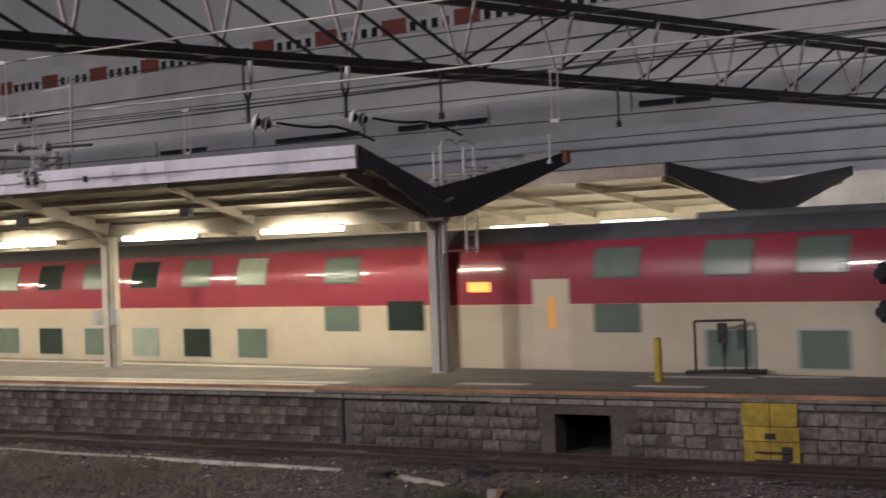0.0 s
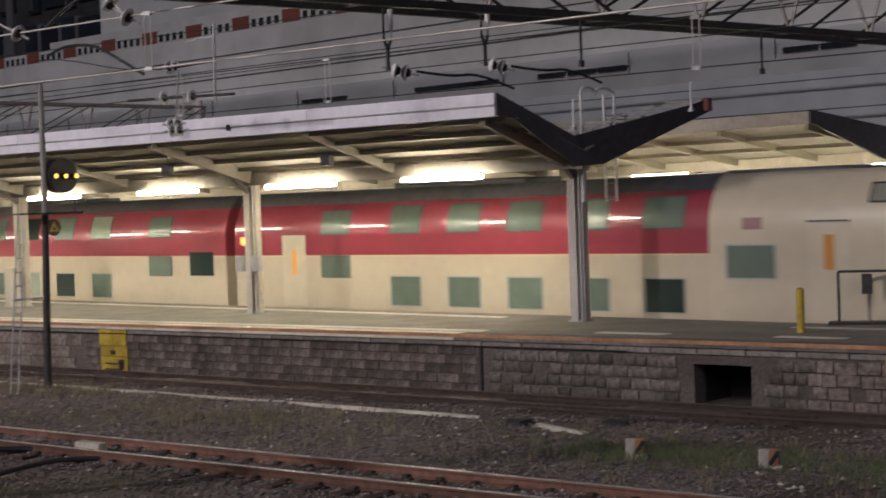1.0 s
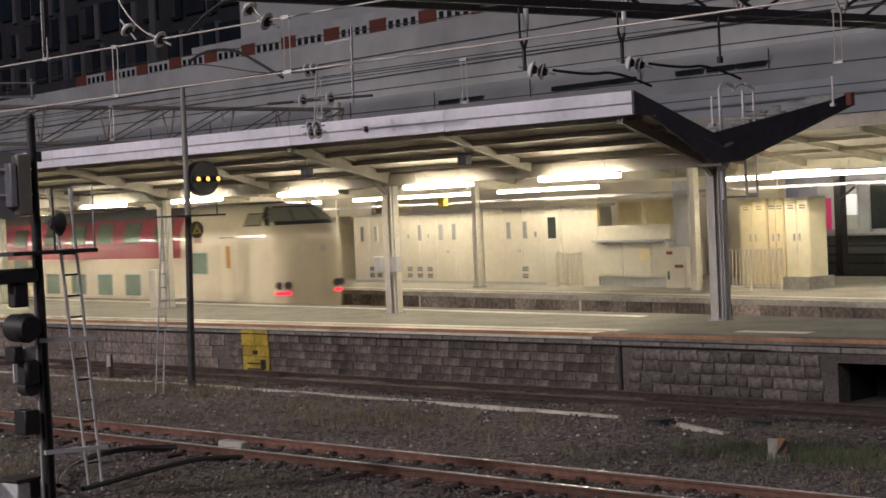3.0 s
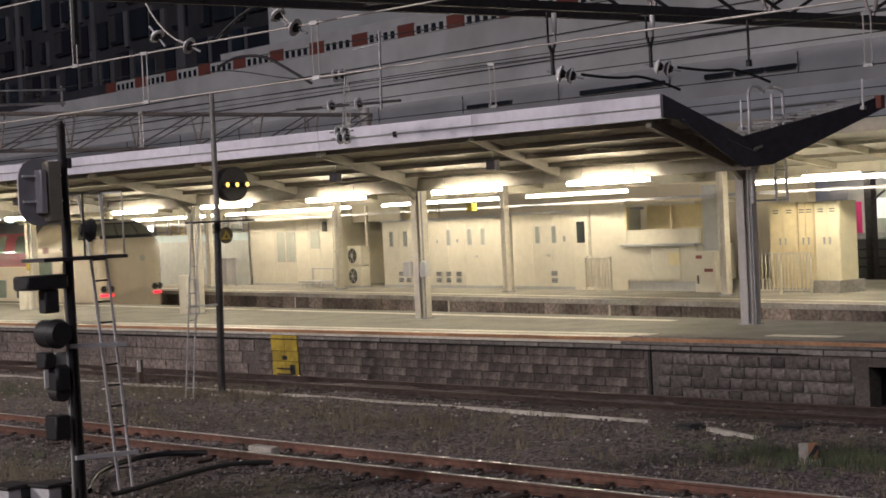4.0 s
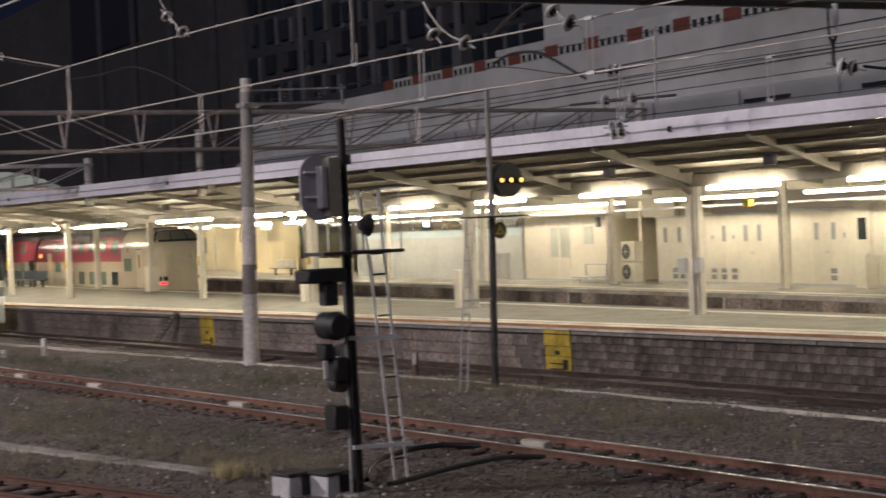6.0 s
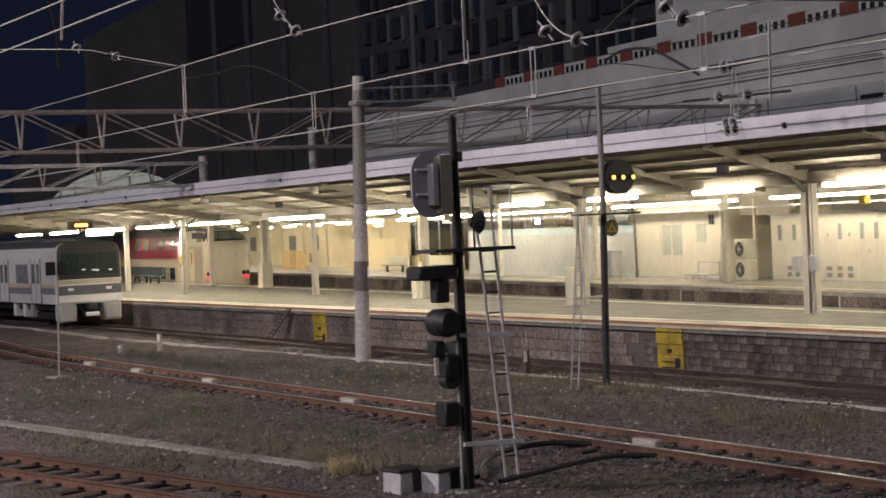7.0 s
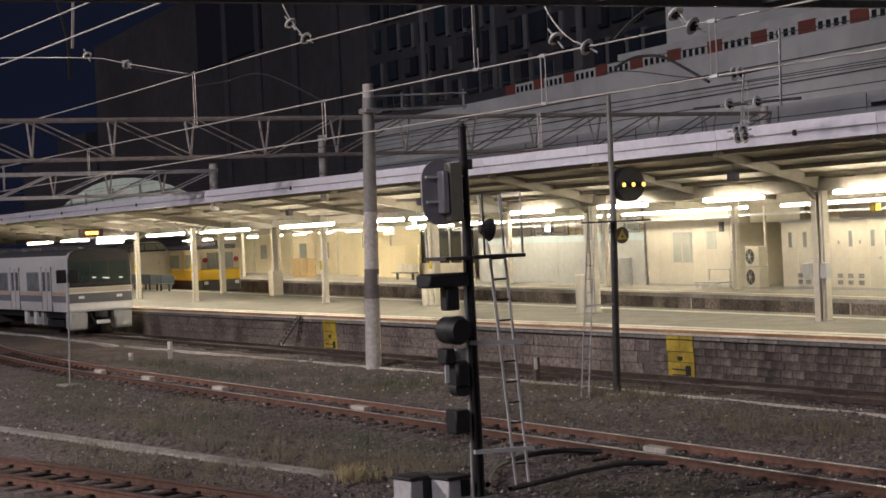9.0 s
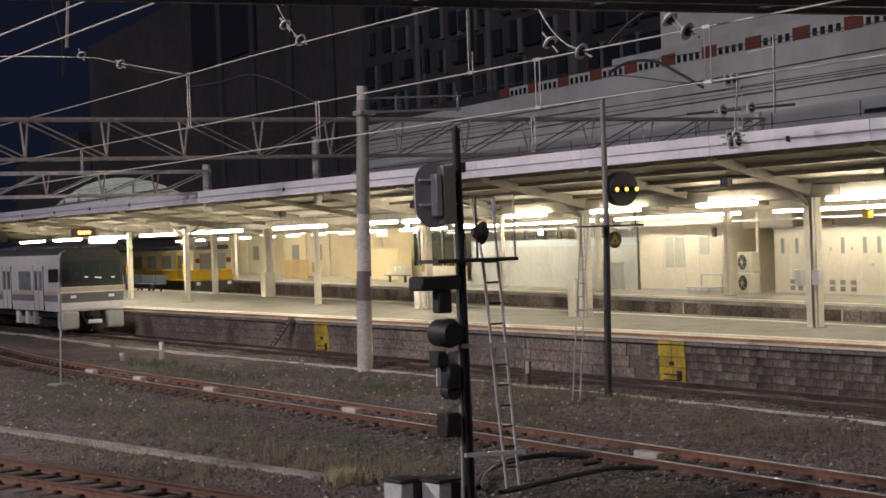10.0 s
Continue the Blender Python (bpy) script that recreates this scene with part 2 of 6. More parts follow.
    "warm_dim": mat("warm_dim", (0.4, 0.2, 0.06), 0.15, 0, 2, 0, emit=(1.0, 0.42, 0.10), strength=0.07),
    "sign_white": mat("sign_white", (0.9, 0.9, 0.9), 0.4, 0, 2, 0, emit=(1.0, 0.97, 0.9), strength=14),
    # unlit notice sheets and stickers, given a weak emission as if lamplit
    "sign_dull": mat("sign_dull", (0.85, 0.85, 0.85), 0.4, 0, 2, 0, emit=(0.95, 1.0, 1.0), strength=0.35),
    "sign_yellow": mat("sign_yellow", (0.9, 0.8, 0.2), 0.4, 0, 2, 0, emit=(1.0, 0.85, 0.15), strength=2.0),
    "sign_blue": mat("sign_blue", (0.7, 0.8, 0.9), 0.4, 0, 2, 0, emit=(0.65, 0.85, 1.0), strength=2.5),
    "sign_orange": mat("sign_orange", (0.9, 0.4, 0.1), 0.4, 0, 2, 0, emit=(1.0, 0.28, 0.06), strength=1.6),
    # printed poster with a faint emission in place of lamp light
    "poster_pink": mat("poster_pink", (0.7, 0.06, 0.2), 0.4, 0, 2, 0, emit=(0.9, 0.06, 0.25), strength=0.08),
    "amber_soft": mat("amber_soft", (0.8, 0.5, 0.2), 0.4, 0, 2, 0, emit=(1.0, 0.36, 0.06), strength=5),
    "grass": mat("grass", (0.085, 0.10, 0.052), 0.9, 0, 4, 0.4),
    "straw": mat("straw", (0.30, 0.25, 0.13), 0.9, 0, 4, 0.4),
    "dry_grass": mat("dry_grass", (0.17, 0.145, 0.095), 0.9, 0, 4, 0.4),
}

# ------------------------------------------------------------------ builders


def tobj(name, bm, material, parent=None, label="", m=None):
    me = bpy.data.meshes.new(name)
    bm.normal_update()
    bm.to_mesh(me)
    bm.free()
    me.shade_smooth()
    me.set_sharp_from_angle(angle=radians(42))
    for mm in (material if isinstance(material, (list, tuple)) else [material]):
        me.materials.append(M[mm])
    ob = new(name, me)
    if parent:
        ob.parent = parent
    if m is not None:
        ob.matrix_basis = m
    if label:
        tagged(ob, label)
    return ob


def part(name, bm, material, parent, label=""):
    return tobj(name, bm, material, parent, label)


def root(name, m, label, category, group="", kind=""):
    ob = new(name)
    ob.matrix_basis = m
    ob.empty_display_size = 0.2
    return tagged(ob, label, category, group, kind)


def box(bm, x0, x1, y0, y1, z0, z1, bevel=0.0, m=None):
    r = bmesh.ops.create_cube(bm, size=1.0)
    vs = r["verts"]
    bmesh.ops.scale(bm, vec=(x1 - x0, y1 - y0, z1 - z0), verts=vs)
    bmesh.ops.translate(bm, vec=((x0 + x1) / 2, (y0 + y1) / 2, (z0 + z1) / 2), verts=vs)
    if bevel:
        es = list({e for v in vs for e in v.link_edges})
        g = bmesh.ops.bevel(bm, geom=es, offset=bevel, segments=1, affect="EDGES")
        vs = list({v for f in g["faces"] for v in f.verts} | {v for v in vs if v.is_valid})
    if m is not None:
        bmesh.ops.transform(bm, matrix=m, verts=vs)
    return bm


def B():
    return bmesh.new()


def rod(bm, a, b, r, r2=None, seg=10):
    """A round bar from a to b."""
    a, b = Vector(a), Vector(b)
    d = b - a
    m = Matrix.Translation((a + b) / 2) @ d.to_track_quat("Z", "Y").to_matrix().to_4x4()
    bmesh.ops.create_cone(bm, cap_ends=True, segments=seg, radius1=r, radius2=r if r2 is None else r2, depth=d.length, matrix=m)
    return bm


def bar(bm, a, b, w, h):
    """A square bar from a to b."""
    a, b = Vector(a), Vector(b)
    d = b - a
    m = Matrix.Translation((a + b) / 2) @ d.to_track_quat("X", "Z").to_matrix().to_4x4() @ Matrix.Diagonal((d.length, w, h, 1))
    bmesh.ops.create_cube(bm, size=1.0, matrix=m)
    return bm


def prism(bm, profile, x0, x1):
    """A profile of (y, z) drawn from x0 to x1, closed at both ends."""
    a = [bm.verts.new((x0, y, z)) for y, z in profile]
    b = [bm.verts.new((x1, y, z)) for y, z in profile]
    n = len(profile)
    for i in range(n):
        bm.faces.new((a[i], a[(i + 1) % n], b[(i + 1) % n], b[i]))
    bm.faces.new(a[::-1])
    bm.faces.new(b)
    bmesh.ops.recalc_face_normals(bm, faces=bm.faces)
    return bm


def polyslab(bm, pts, z0, z1):
    """A flat plate with the outline pts, from z0 to z1."""
    a = [bm.verts.new((x, y, z0)) for x, y in pts]
    b = [bm.verts.new((x, y, z1)) for x, y in pts]
    n = len(pts)
    for i in range(n):
        bm.faces.new((a[i], a[(i + 1) % n], b[(i + 1) % n], b[i]))
    bm.faces.new(a[::-1])
    bm.faces.new(b)
    bmesh.ops.recalc_face_normals(bm, faces=bm.faces)
    return bm


# frames: F runs with the express track, G with the far platform (x to the right, y away from the yard)
F = pose(-20, 30.8, 0, 0, 0, -6)
G = F @ pose(0, 4.3, 0, 0, 0, -3.5)
PZ = 0.95      # platform height over the rails
EY = 26.1      # platform edge
GZ = -0.2      # yard level

rng = random.Random(7)
FE = lambda x: 30.8 + (-20 - x) * math.tan(radians(6))      # far edge of the island platform
MID = lambda x: (EY + FE(x)) / 2 + 0.75 + (x + 20) * 0.006   # line of the canopy columns
YA = lambda x: 16.64 + (0.0035 * (-45 - x) ** 2 if x < -45 else 0.0)   # yard track
Y1 = lambda x: 24.2                                           # platform track
YB = lambda x: 8.05 + 0.215 * (x + 27.7)                      # nearest track

# ------------------------------------------------------------------ ground and tracks


def ground():
    bm = B()
    polyslab(bm, [(-700, -80), (200, -80), (200, 600), (-700, 600)], -1.5, GZ - 0.03)
    tagged(tobj("ground", bm, "soil"), "dark trodden soil and ballast of the railway yard", "ground", kind="structure")
    # uneven ballast sheet of the yard
    nx, ny = 190, 70
    xs, ys = np.linspace(-75, 2, nx), np.linspace(4, 25.9, ny)
    verts, faces = [], []
    for y in ys:
        for x in xs:
            z = GZ + 0.05 * noise.noise((x * 0.5, y * 0.5, 0)) + 0.03 * noise.noise((x * 2.3, y * 2.3, 3))
            for f, h in ((YA, 0.05), (Y1, 0.10), (YB, 0.05)):
                z += h * max(0.0, 1 - (abs(y - f(x)) / 1.7) ** 2)
            verts.append((x, y, z))
    for j in range(ny - 1):
        for i in range(nx - 1):
            a = j * nx + i
            faces.append((a, a + 1, a + nx + 1, a + nx))
    me = bpy.data.meshes.new("ballast_bed")
    me.from_pydata(verts, [], faces)
    me.materials.append(M["ballast"])
    tagged(new("ballast_bed", me), "brown grey ballast bed of the yard", "ballast", kind="structure")


def stones(name, count, zone, size, material, label, kind="stuff"):
    """Loose stones, each a squashed uneven octahedron."""
    verts, faces = [], []
    for _ in range(count):
        x, y = zone()
        s = size * rng.uniform(0.5, 1.3)
        z = GZ + 0.02 + 0.05 * noise.noise((x * 0.5, y * 0.5, 0))
        for f, h in ((YA, 0.05), (Y1, 0.10), (YB, 0.05)):
            z += h * max(0.0, 1 - (abs(y - f(x)) / 1.7) ** 2)
        a = rng.uniform(0, 6.3)
        c, d = math.cos(a), math.sin(a)
        k = len(verts)
        for px, py, pz in ((1, 0, 0), (0, 0.8, 0), (-0.9, 0, 0.1), (0, -1, 0), (0.1, 0, 0.7), (0, 0.1, -0.5)):
            j = rng.uniform(0.75, 1.2) * s
            verts.append((x + (px * c - py * d) * j, y + (px * d + py * c) * j, z + pz * j))
        for q in ((0, 1, 4), (1, 2, 4), (2, 3, 4), (3, 0, 4), (1, 0, 5), (2, 1, 5), (3, 2, 5), (0, 3, 5)):
            faces.append(tuple(k + i for i in q))
    me = bpy.data.meshes.new(name)
    me.from_pydata(verts, [], faces)
    me.materials.append(M[material])
    return tagged(new(name, me), label, "gravel", kind=kind)


def rail_mesh(bm, f, off, x0, x1, step, head):
    """One rail along y = f(x) + off: foot and web, or the worn head alone."""
    prof = [(-0.032, -0.004), (0.032, -0.004), (0.032, 0.004), (-0.032, 0.004)] if head else [(-0.062, -0.15), (0.062, -0.15), (0.062, -0.135), (0.012, -0.115), (0.012, -0.045), (0.034, -0.035), (0.034, -0.004), (-0.034, -0.004), (-0.034, -0.035), (-0.012, -0.045), (-0.012, -0.115), (-0.062, -0.135)]
    n = int((x1 - x0) / step)
    prev = None
    for i in range(n + 1):
        x = x0 + (x1 - x0) * i / n
        ring = [bm.verts.new((x, f(x) + off + py, pz)) for py, pz in prof]
        if prev:
            for k in range(len(prof)):
                bm.faces.new((prev[k], prev[(k + 1) % len(prof)], ring[(k + 1) % len(prof)], ring[k]))
        else:
            bm.faces.new(ring[::-1])
        prev = ring
    bm.faces.new(prev)
    bmesh.ops.recalc_face_normals(bm, faces=bm.faces)
    return bm


def track(f, x0, x1, label, shiny=True):
    r = root("railway_track", pose(0, 0, 0), label, "railway track", kind="structure")
    for off in (-0.535, 0.535):
        rail = part("rail", rail_mesh(B(), f, off, x0, x1, 2.0, False), "rust" if f is not Y1 else "rust_dull", r)
        part("rail_head", rail_mesh(B(), f, off, x0, x1, 2.0, True), "railtop" if shiny else "rust_head", rail, "polished running surface" if shiny else "")
    me = bpy.data.meshes.new("sleeper")
    box(bm := B(), -0.11, 0.11, -1.0, 1.0, -0.22, -0.135, 0.015)
    bm.to_mesh(me)
    bm.free()
    me.materials.append(M["sleeper"])
    mc = bpy.data.meshes.new("rail_clip")
    box(bm := B(), -0.055, 0.055, -0.05, 0.05, -0.14, -0.095, 0.012)
    bm.to_mesh(mc)
    bm.free()
    mc.materials.append(M["sleeper"])
    n = int((x1 - x0) / 0.62)
    for i in range(n):
        x = x0 + 0.3 + 0.62 * i + rng.uniform(-0.02, 0.02)
        if x < -62:
            continue
        a = math.atan((f(x + 0.5) - f(x - 0.5)))
        s = new("sleeper", me)
        s.parent = r
        s.matrix_basis = pose(x, f(x), 0, 0, 0, math.degrees(a))
        for off in (-0.62, -0.45, 0.45, 0.62):
            c = new("rail_clip", mc)
            c.parent = s
            c.matrix_basis = pose(0, off, 0)


def grass(name, count, zone, h, material, label):
    verts, faces = [], []
    for _ in range(count):
        x, y = zone()
        for _ in range(7):
            a, l = rng.uniform(0, 6.3), h * rng.uniform(0.4, 1.2)
            bx, by = x + rng.gauss(0, 0.06), y + rng.gauss(0, 0.06)
            dx, dy = math.cos(a) * l * 0.5, math.sin(a) * l * 0.5
            k = len(verts)
            w = 0.008
            verts += [(bx - w, by, GZ - 0.02), (bx + w, by, GZ - 0.02), (bx + dx * 0.4 + w * 0.7, by + dy * 0.4, GZ + l * 0.65), (bx + dx * 0.4 - w * 0.7, by + dy * 0.4, GZ + l * 0.65), (bx + dx, by + dy, GZ + l)]
            faces += [(k, k + 1, k + 2, k + 3), (k + 3, k + 2, k + 4)]
    me = bpy.data.meshes.new(name)
    me.from_pydata(verts, [], faces)
    me.materials.append(M[material])
    return tagged(new(name, me), label, "grass", kind="stuff")


def track_bed():
    """Dark brown ballast along the platform track."""
    xs = np.arange(-110, 2.1, 0.8)
    offs = (-1.15, -0.9, -0.45, 0.0, 0.45, 0.9, 1.2)
    verts = [(x, 24.2 + o + 0.05 * noise.noise((x, o * 3, 1)), GZ + (0.085 if abs(o) < 1.0 else -0.06) + 0.02 * noise.noise((x * 2, o * 2, 5))) for x in xs for o in offs]
    k = len(offs)
    faces = [(i * k + j, (i + 1) * k + j, (i + 1) * k + j + 1, i * k + j + 1) for i in range(len(xs) - 1) for j in range(k - 1)]
    me = bpy.data.meshes.new("track_bed")
    me.from_pydata(verts, [], faces)
    me.materials.append(M["track_bed"])
    tagged(new("track_bed", me), "dark brown ballast under the platform track", "ballast", kind="structure")


ground()
track_bed()
track(YA, -110, 8, "rusty yard track with polished rail heads in ballast")
track(Y1, -200, 8, "dark rusty track beside the platform wall", False)
track(YB, -60, -10, "rusty curved siding track in ballast", False)
stones("loose_ballast", 26000, lambda: (rng.uniform(-48, 0), rng.uniform(9.5, 23.4)), 0.036, "stone", "loose grey brown ballast stones")
stones("pale_stones", 700, lambda: (rng.uniform(-48, 0), rng.uniform(9.5, 23.4)), 0.045, "pale_conc", "scattered pale stones and litter in the ballast")
stones("track_ballast", 9000, lambda: ((x := rng.uniform(-50, 0)), YA(x) + rng.gauss(0, 0.9)), 0.034, "stone", "coarse ballast stones round the yard track")


def lumpy(cx, cy, sx, sy):
    return (cx + rng.gauss(0, sx), cy + rng.gauss(0, sy))


grass("green_weeds", 420, lambda: lumpy(rng.choice((-11.5, -8.5, -13.5)), 20.6, 1.0, 0.6), 0.16, "grass", "low green weeds beside the track")
grass("dry_weeds", 760, lambda: lumpy(*rng.choice(((-23.4, 13.2), (-31, 21.9), (-27.5, 12.6), (-36, 15.0), (-33, 12.5), (-25.5, 10.6), (-27.5, 9.8), (-24.0, 12.4), (-30, 10.2), (-29.5, 22.6), (-22, 20.5))), 1.4, 0.5), 0.24, "dry_grass", "tufts of dry yellow grass")
grass("yard_grass", 900, lambda: lumpy(*rng.choice(((-38, 12.6), (-42, 14.2), (-34, 13.6), (-30.5, 12.6), (-46, 15.2), (-50, 19.6), (-44, 19.0), (-37, 20.6), (-26.5, 14.4))), 1.9, 0.55), 0.17, "grass", "low dull green grass between the tracks")
grass("straw_tuft", 34, lambda: lumpy(-22.8, 11.95, 0.16, 0.16), 0.3, "straw", "clump of dry straw-coloured grass")
grass("thin_weeds", 700, lambda: (rng.uniform(-48, -6), rng.uniform(18, 23)), 0.13, "dry_grass", "thin dry weeds scattered over the ballast")


def strip(name, pts, w, z0, z1, material, label, category):
    r = root(name, pose(0, 0, 0), label, category)
    for (xa, ya), (xb, yb) in zip(pts, pts[1:]):
        n = max(1, int(math.hypot(xb - xa, yb - ya) / 1.9))
        for i in range(n):
            p = Vector((xa + (xb - xa) * i / n, ya + (yb - ya) * i / n, (z0 + z1) / 2 + rng.uniform(-0.008, 0.008)))
            q = Vector((xa + (xb - xa) * (i + 0.985) / n, ya + (yb - ya) * (i + 0.985) / n, (z0 + z1) / 2 + rng.uniform(-0.008, 0.008)))
            part("lid", bar(B(), p, q, w, z1 - z0), material, r)
    return r


strip("cable_trough", [(-61, 22.25), (-42.7, 22.8), (-30.5, 22.9), (-22.9, 22.8), (-17.8, 22.6)], 0.09, GZ - 0.1, GZ + 0.07, "pale_conc", "thin pale concrete edge of a cable trough", "cable trough")
strip("cable_trough", [(-16.4, 22.35), (-15.0, 21.75)], 0.09, GZ - 0.1, GZ + 0.07, "pale_conc", "short pale concrete edge of a cable trough", "cable trough")
strip("cable_trough", [(-86, 24.2 - 1.4), (-73, 22.7), (-61.5, 22.1)], 0.16, GZ - 0.1, GZ + 0.08, "pale_conc", "pale concrete trough lids beside the track", "cable trough")
strip("concrete_path", [(-38, 9.7), (-28.8, 11.15), (-23.4, 12.0)], 0.34, GZ - 0.12, GZ + 0.05, "concrete", "row of weathered concrete trough lids", "cable trough")


def hose(name, pts, r, material, label):
    cu = bpy.data.curves.new(name, "CURVE")
    cu.dimensions, cu.bevel_depth, cu.bevel_resolution = "3D", r, 2
    sp = cu.splines.new("NURBS")
    sp.points.add(len(pts) - 1)
    for p, q in zip(sp.points, pts):
        p.co = (*q, 1)
    sp.use_endpoint_u, sp.order_u = True, 3
    cu.materials.append(M[material])
    tmp = bpy.data.objects.new(name, cu)
    me = bpy.data.meshes.new_from_object(tmp)
    bpy.data.objects.remove(tmp)
    return me


def cable(name, pts, r, material, label, category="cable"):
    return tagged(new(name, hose(name, pts, r, material, label)), label, category)


cable("track_hose", [(-20.4, 12.9, -0.1), (-21.8, 13.8, -0.1), (-22.5, 15.0, -0.08), (-22.3, 15.8, -0.05), (-21.7, 16.3, -0.12)], 0.045, "black", "black rubber cable hose lying in the ballast")
cable("track_hose", [(-19.8, 12.9, -0.1), (-20.0, 13.5, -0.1), (-20.3, 14.8, -0.06), (-20.35, 15.5, -0.05), (-20.2, 16.1, -0.12)], 0.04, "vent_dark", "dark grey cable hose running to the rail")

# ------------------------------------------------------------------ near platform


def platform():
    r = root("platform_near", pose(0, 0, 0), "worn asphalt island platform with a stone block wall", "platform", kind="structure")
    part("surface", polyslab(B(), [(-170, EY + 0.45), (2, EY + 0.45), (2, FE(2)), (-170, FE(-170))], PZ - 0.3, PZ), "asphalt", r)
    part("far_edge_wall", polyslab(B(), [(-170, FE(-170) - 0.4), (2, FE(2) - 0.4), (2, FE(2) - 0.02), (-170, FE(-170) - 0.02)], GZ - 0.3, PZ - 0.304), "block", r)
    part("end_wall", box(B(), 1.6, 1.98, EY + 0.46, FE(2) - 0.42, GZ - 0.3, PZ - 0.304), "block", r)
    # lamp light put into the coping's colour: pale under the canopy, dark beyond
    part("coping", box(B(), -170, -21.2, EY - 0.05, EY + 0.45, PZ - 0.13, PZ + 0.003, 0.012), "edge_band", r, "coping slab lightened where canopy lamps shine")
    part("coping", box(B(), -21.19, 2, EY - 0.05, EY + 0.45, PZ - 0.13, PZ + 0.003, 0.012), "cap", r)
    part("edge_line", box(B(), -170, 2, EY - 0.056, EY + 0.03, PZ - 0.06, PZ + 0.007), "orange", r, "faded orange edge line")
    part("tactile_band", box(B(), -170, -21, EY + 0.55, EY + 0.95, PZ, PZ + 0.008), "edge_band", r, "pale tactile warning band")
    bm = polyslab(B(), [(-170, FE(-170) - 1.1), (-23, FE(-23) - 1.1), (-23, FE(-23) - 0.75), (-170, FE(-170) - 0.75)], PZ, PZ + 0.008)
    part("tactile_band", bm, "edge_band", r, "pale tactile warning band")
    for x, y, w, d in ((-17.6, 27.2, 1.6, 0.35), (-13.8, 27.3, 1.4, 0.3), (-14.1, 29.3, 2.2, 0.25), (-12.2, 29.6, 1.6, 0.2)):
        part("painted_mark", box(B(), x - w / 2, x + w / 2, y - d / 2, y + d / 2, PZ, PZ + 0.006), "edge_band", r, "worn pale paint mark")
    w = root("platform_wall", pose(0, 0, 0), "grey stone block retaining wall of the platform", "wall", kind="structure")
    hx0, hx1 = -15.6, -14.42
    for a, b in ((-170, hx0), (hx1, 2)):
        part("backing", box(B(), a, b, EY + 0.04, EY + 0.44, GZ - 0.4, PZ - 0.135), "mortar", w)
    part("backing", box(B(), hx0, hx1, EY + 0.04, EY + 0.44, 0.52, PZ - 0.135), "mortar", w)
    # shade inside the culvert is painted: back and sides are black
    part("recess", box(B(), hx0, hx1, EY + 1.4, EY + 1.5, GZ - 0.4, 0.52), "black", w, "back of the open culvert, blackened for its shade")
    for a in (hx0 - 0.1, hx1):
        part("recess_side", box(B(), a, a + 0.1, EY + 0.44, EY + 1.5, GZ - 0.4, 0.52), "black", w)
    # capping course
    x = -90.0
    cap = bpy.data.meshes.new("cap_block")
    box(bm := B(), -0.49, 0.49, EY, EY + 0.2, 0.70, PZ - 0.136, 0.01)
    bm.to_mesh(cap)
    bm.free()
    cap.materials.append(M["cap"])
    while x < 0:
        o = new("cap_block", cap)
        o.parent = w
        o.matrix_basis = pose(x, rng.uniform(-0.006, 0.006), 0)
        x += 1.0
    part("wall_cable", rod(B(), (-110, EY - 0.03, 0.70), (-17, EY - 0.03, 0.72), 0.012, seg=6), "black", w, "black cable clipped to the wall")
    # blocks: sawn courses, and rough stones towards the platform's end
    shapes = {}
    rest = B()
    made = 0

    def block(x0, x1, z0, z1, name="block", rough=0.0):
        nonlocal made
        if x1 > hx0 - 0.12 and x0 < hx1 + 0.12 and z0 < 0.6:
            return
        cx, cz = (x0 + x1) / 2, (z0 + z1) / 2
        wd, hg = round((x1 - x0) / 0.04) * 0.04, round((z1 - z0) / 0.02) * 0.02
        dy = rng.uniform(-0.006, 0.006) - rough * 0.6 * rng.uniform(0, 0.03)
        if -34 < x0 < -13.5 and made < 300:
            key = (wd, hg, rough)
            if key not in shapes:
                me = bpy.data.meshes.new("block")
                bm = box(B(), -wd / 2 + 0.008, wd / 2 - 0.008, EY + 0.012, EY + 0.1, -hg / 2 + 0.008, hg / 2 - 0.008, 0.016)
                bm.to_mesh(me)
                bm.free()
                me.materials.append(M["block_shade" if rough else "block"])
                shapes[key] = me
            o = new(name, shapes[key])
            o.parent = w
            o.matrix_basis = pose(cx, dy, cz, 0, rough * rng.uniform(-2.5, 2.5), 0)
            made += 1
        else:
            box(rest, x0 + 0.012, x1 - 0.012, EY + 0.004 + dy, EY + 0.1, z0 + 0.012, z1 - 0.012)

    for k in range(5):
        z0 = GZ - 0.06 + 0.194 * k
        x = -33.2 + rng.uniform(0, 0.4)
        while x < -20.9:
            l = rng.choice((0.40, 0.44, 0.52, 0.56))
            block(x, min(x + l, -20.62), z0, z0 + 0.194)
            x += l
    for k in range(4):
        z0 = GZ - 0.04 + 0.226 * k
        x = -20.4 + rng.uniform(0, 0.2)
        while x < -4:
            l = rng.choice((0.24, 0.28, 0.32, 0.40, 0.44))
            s = rng.uniform(-0.012, 0.012)
            if rng.random() < 0.9:
                block(x, x + l, z0 + s, z0 + 0.222 + s, rough=1.0)
            x += l
    for k in range(3):
        z0 = GZ - 0.04 + 0.304 * k
        x = -104 + rng.uniform(0, 0.8)
        while x < -33.8:
            l = rng.choice((0.8, 0.92, 1.0))
            block(x, min(x + l, -33.3), z0, z0 + 0.304)
            x += l
    tagged(part("far_blocks", rest, "block", w), kind="stuff")
    part("joint", box(B(), -20.57, -20.51, EY - 0.0, EY + 0.1, GZ - 0.2, 0.7), "black", w, "open dark expansion joint")
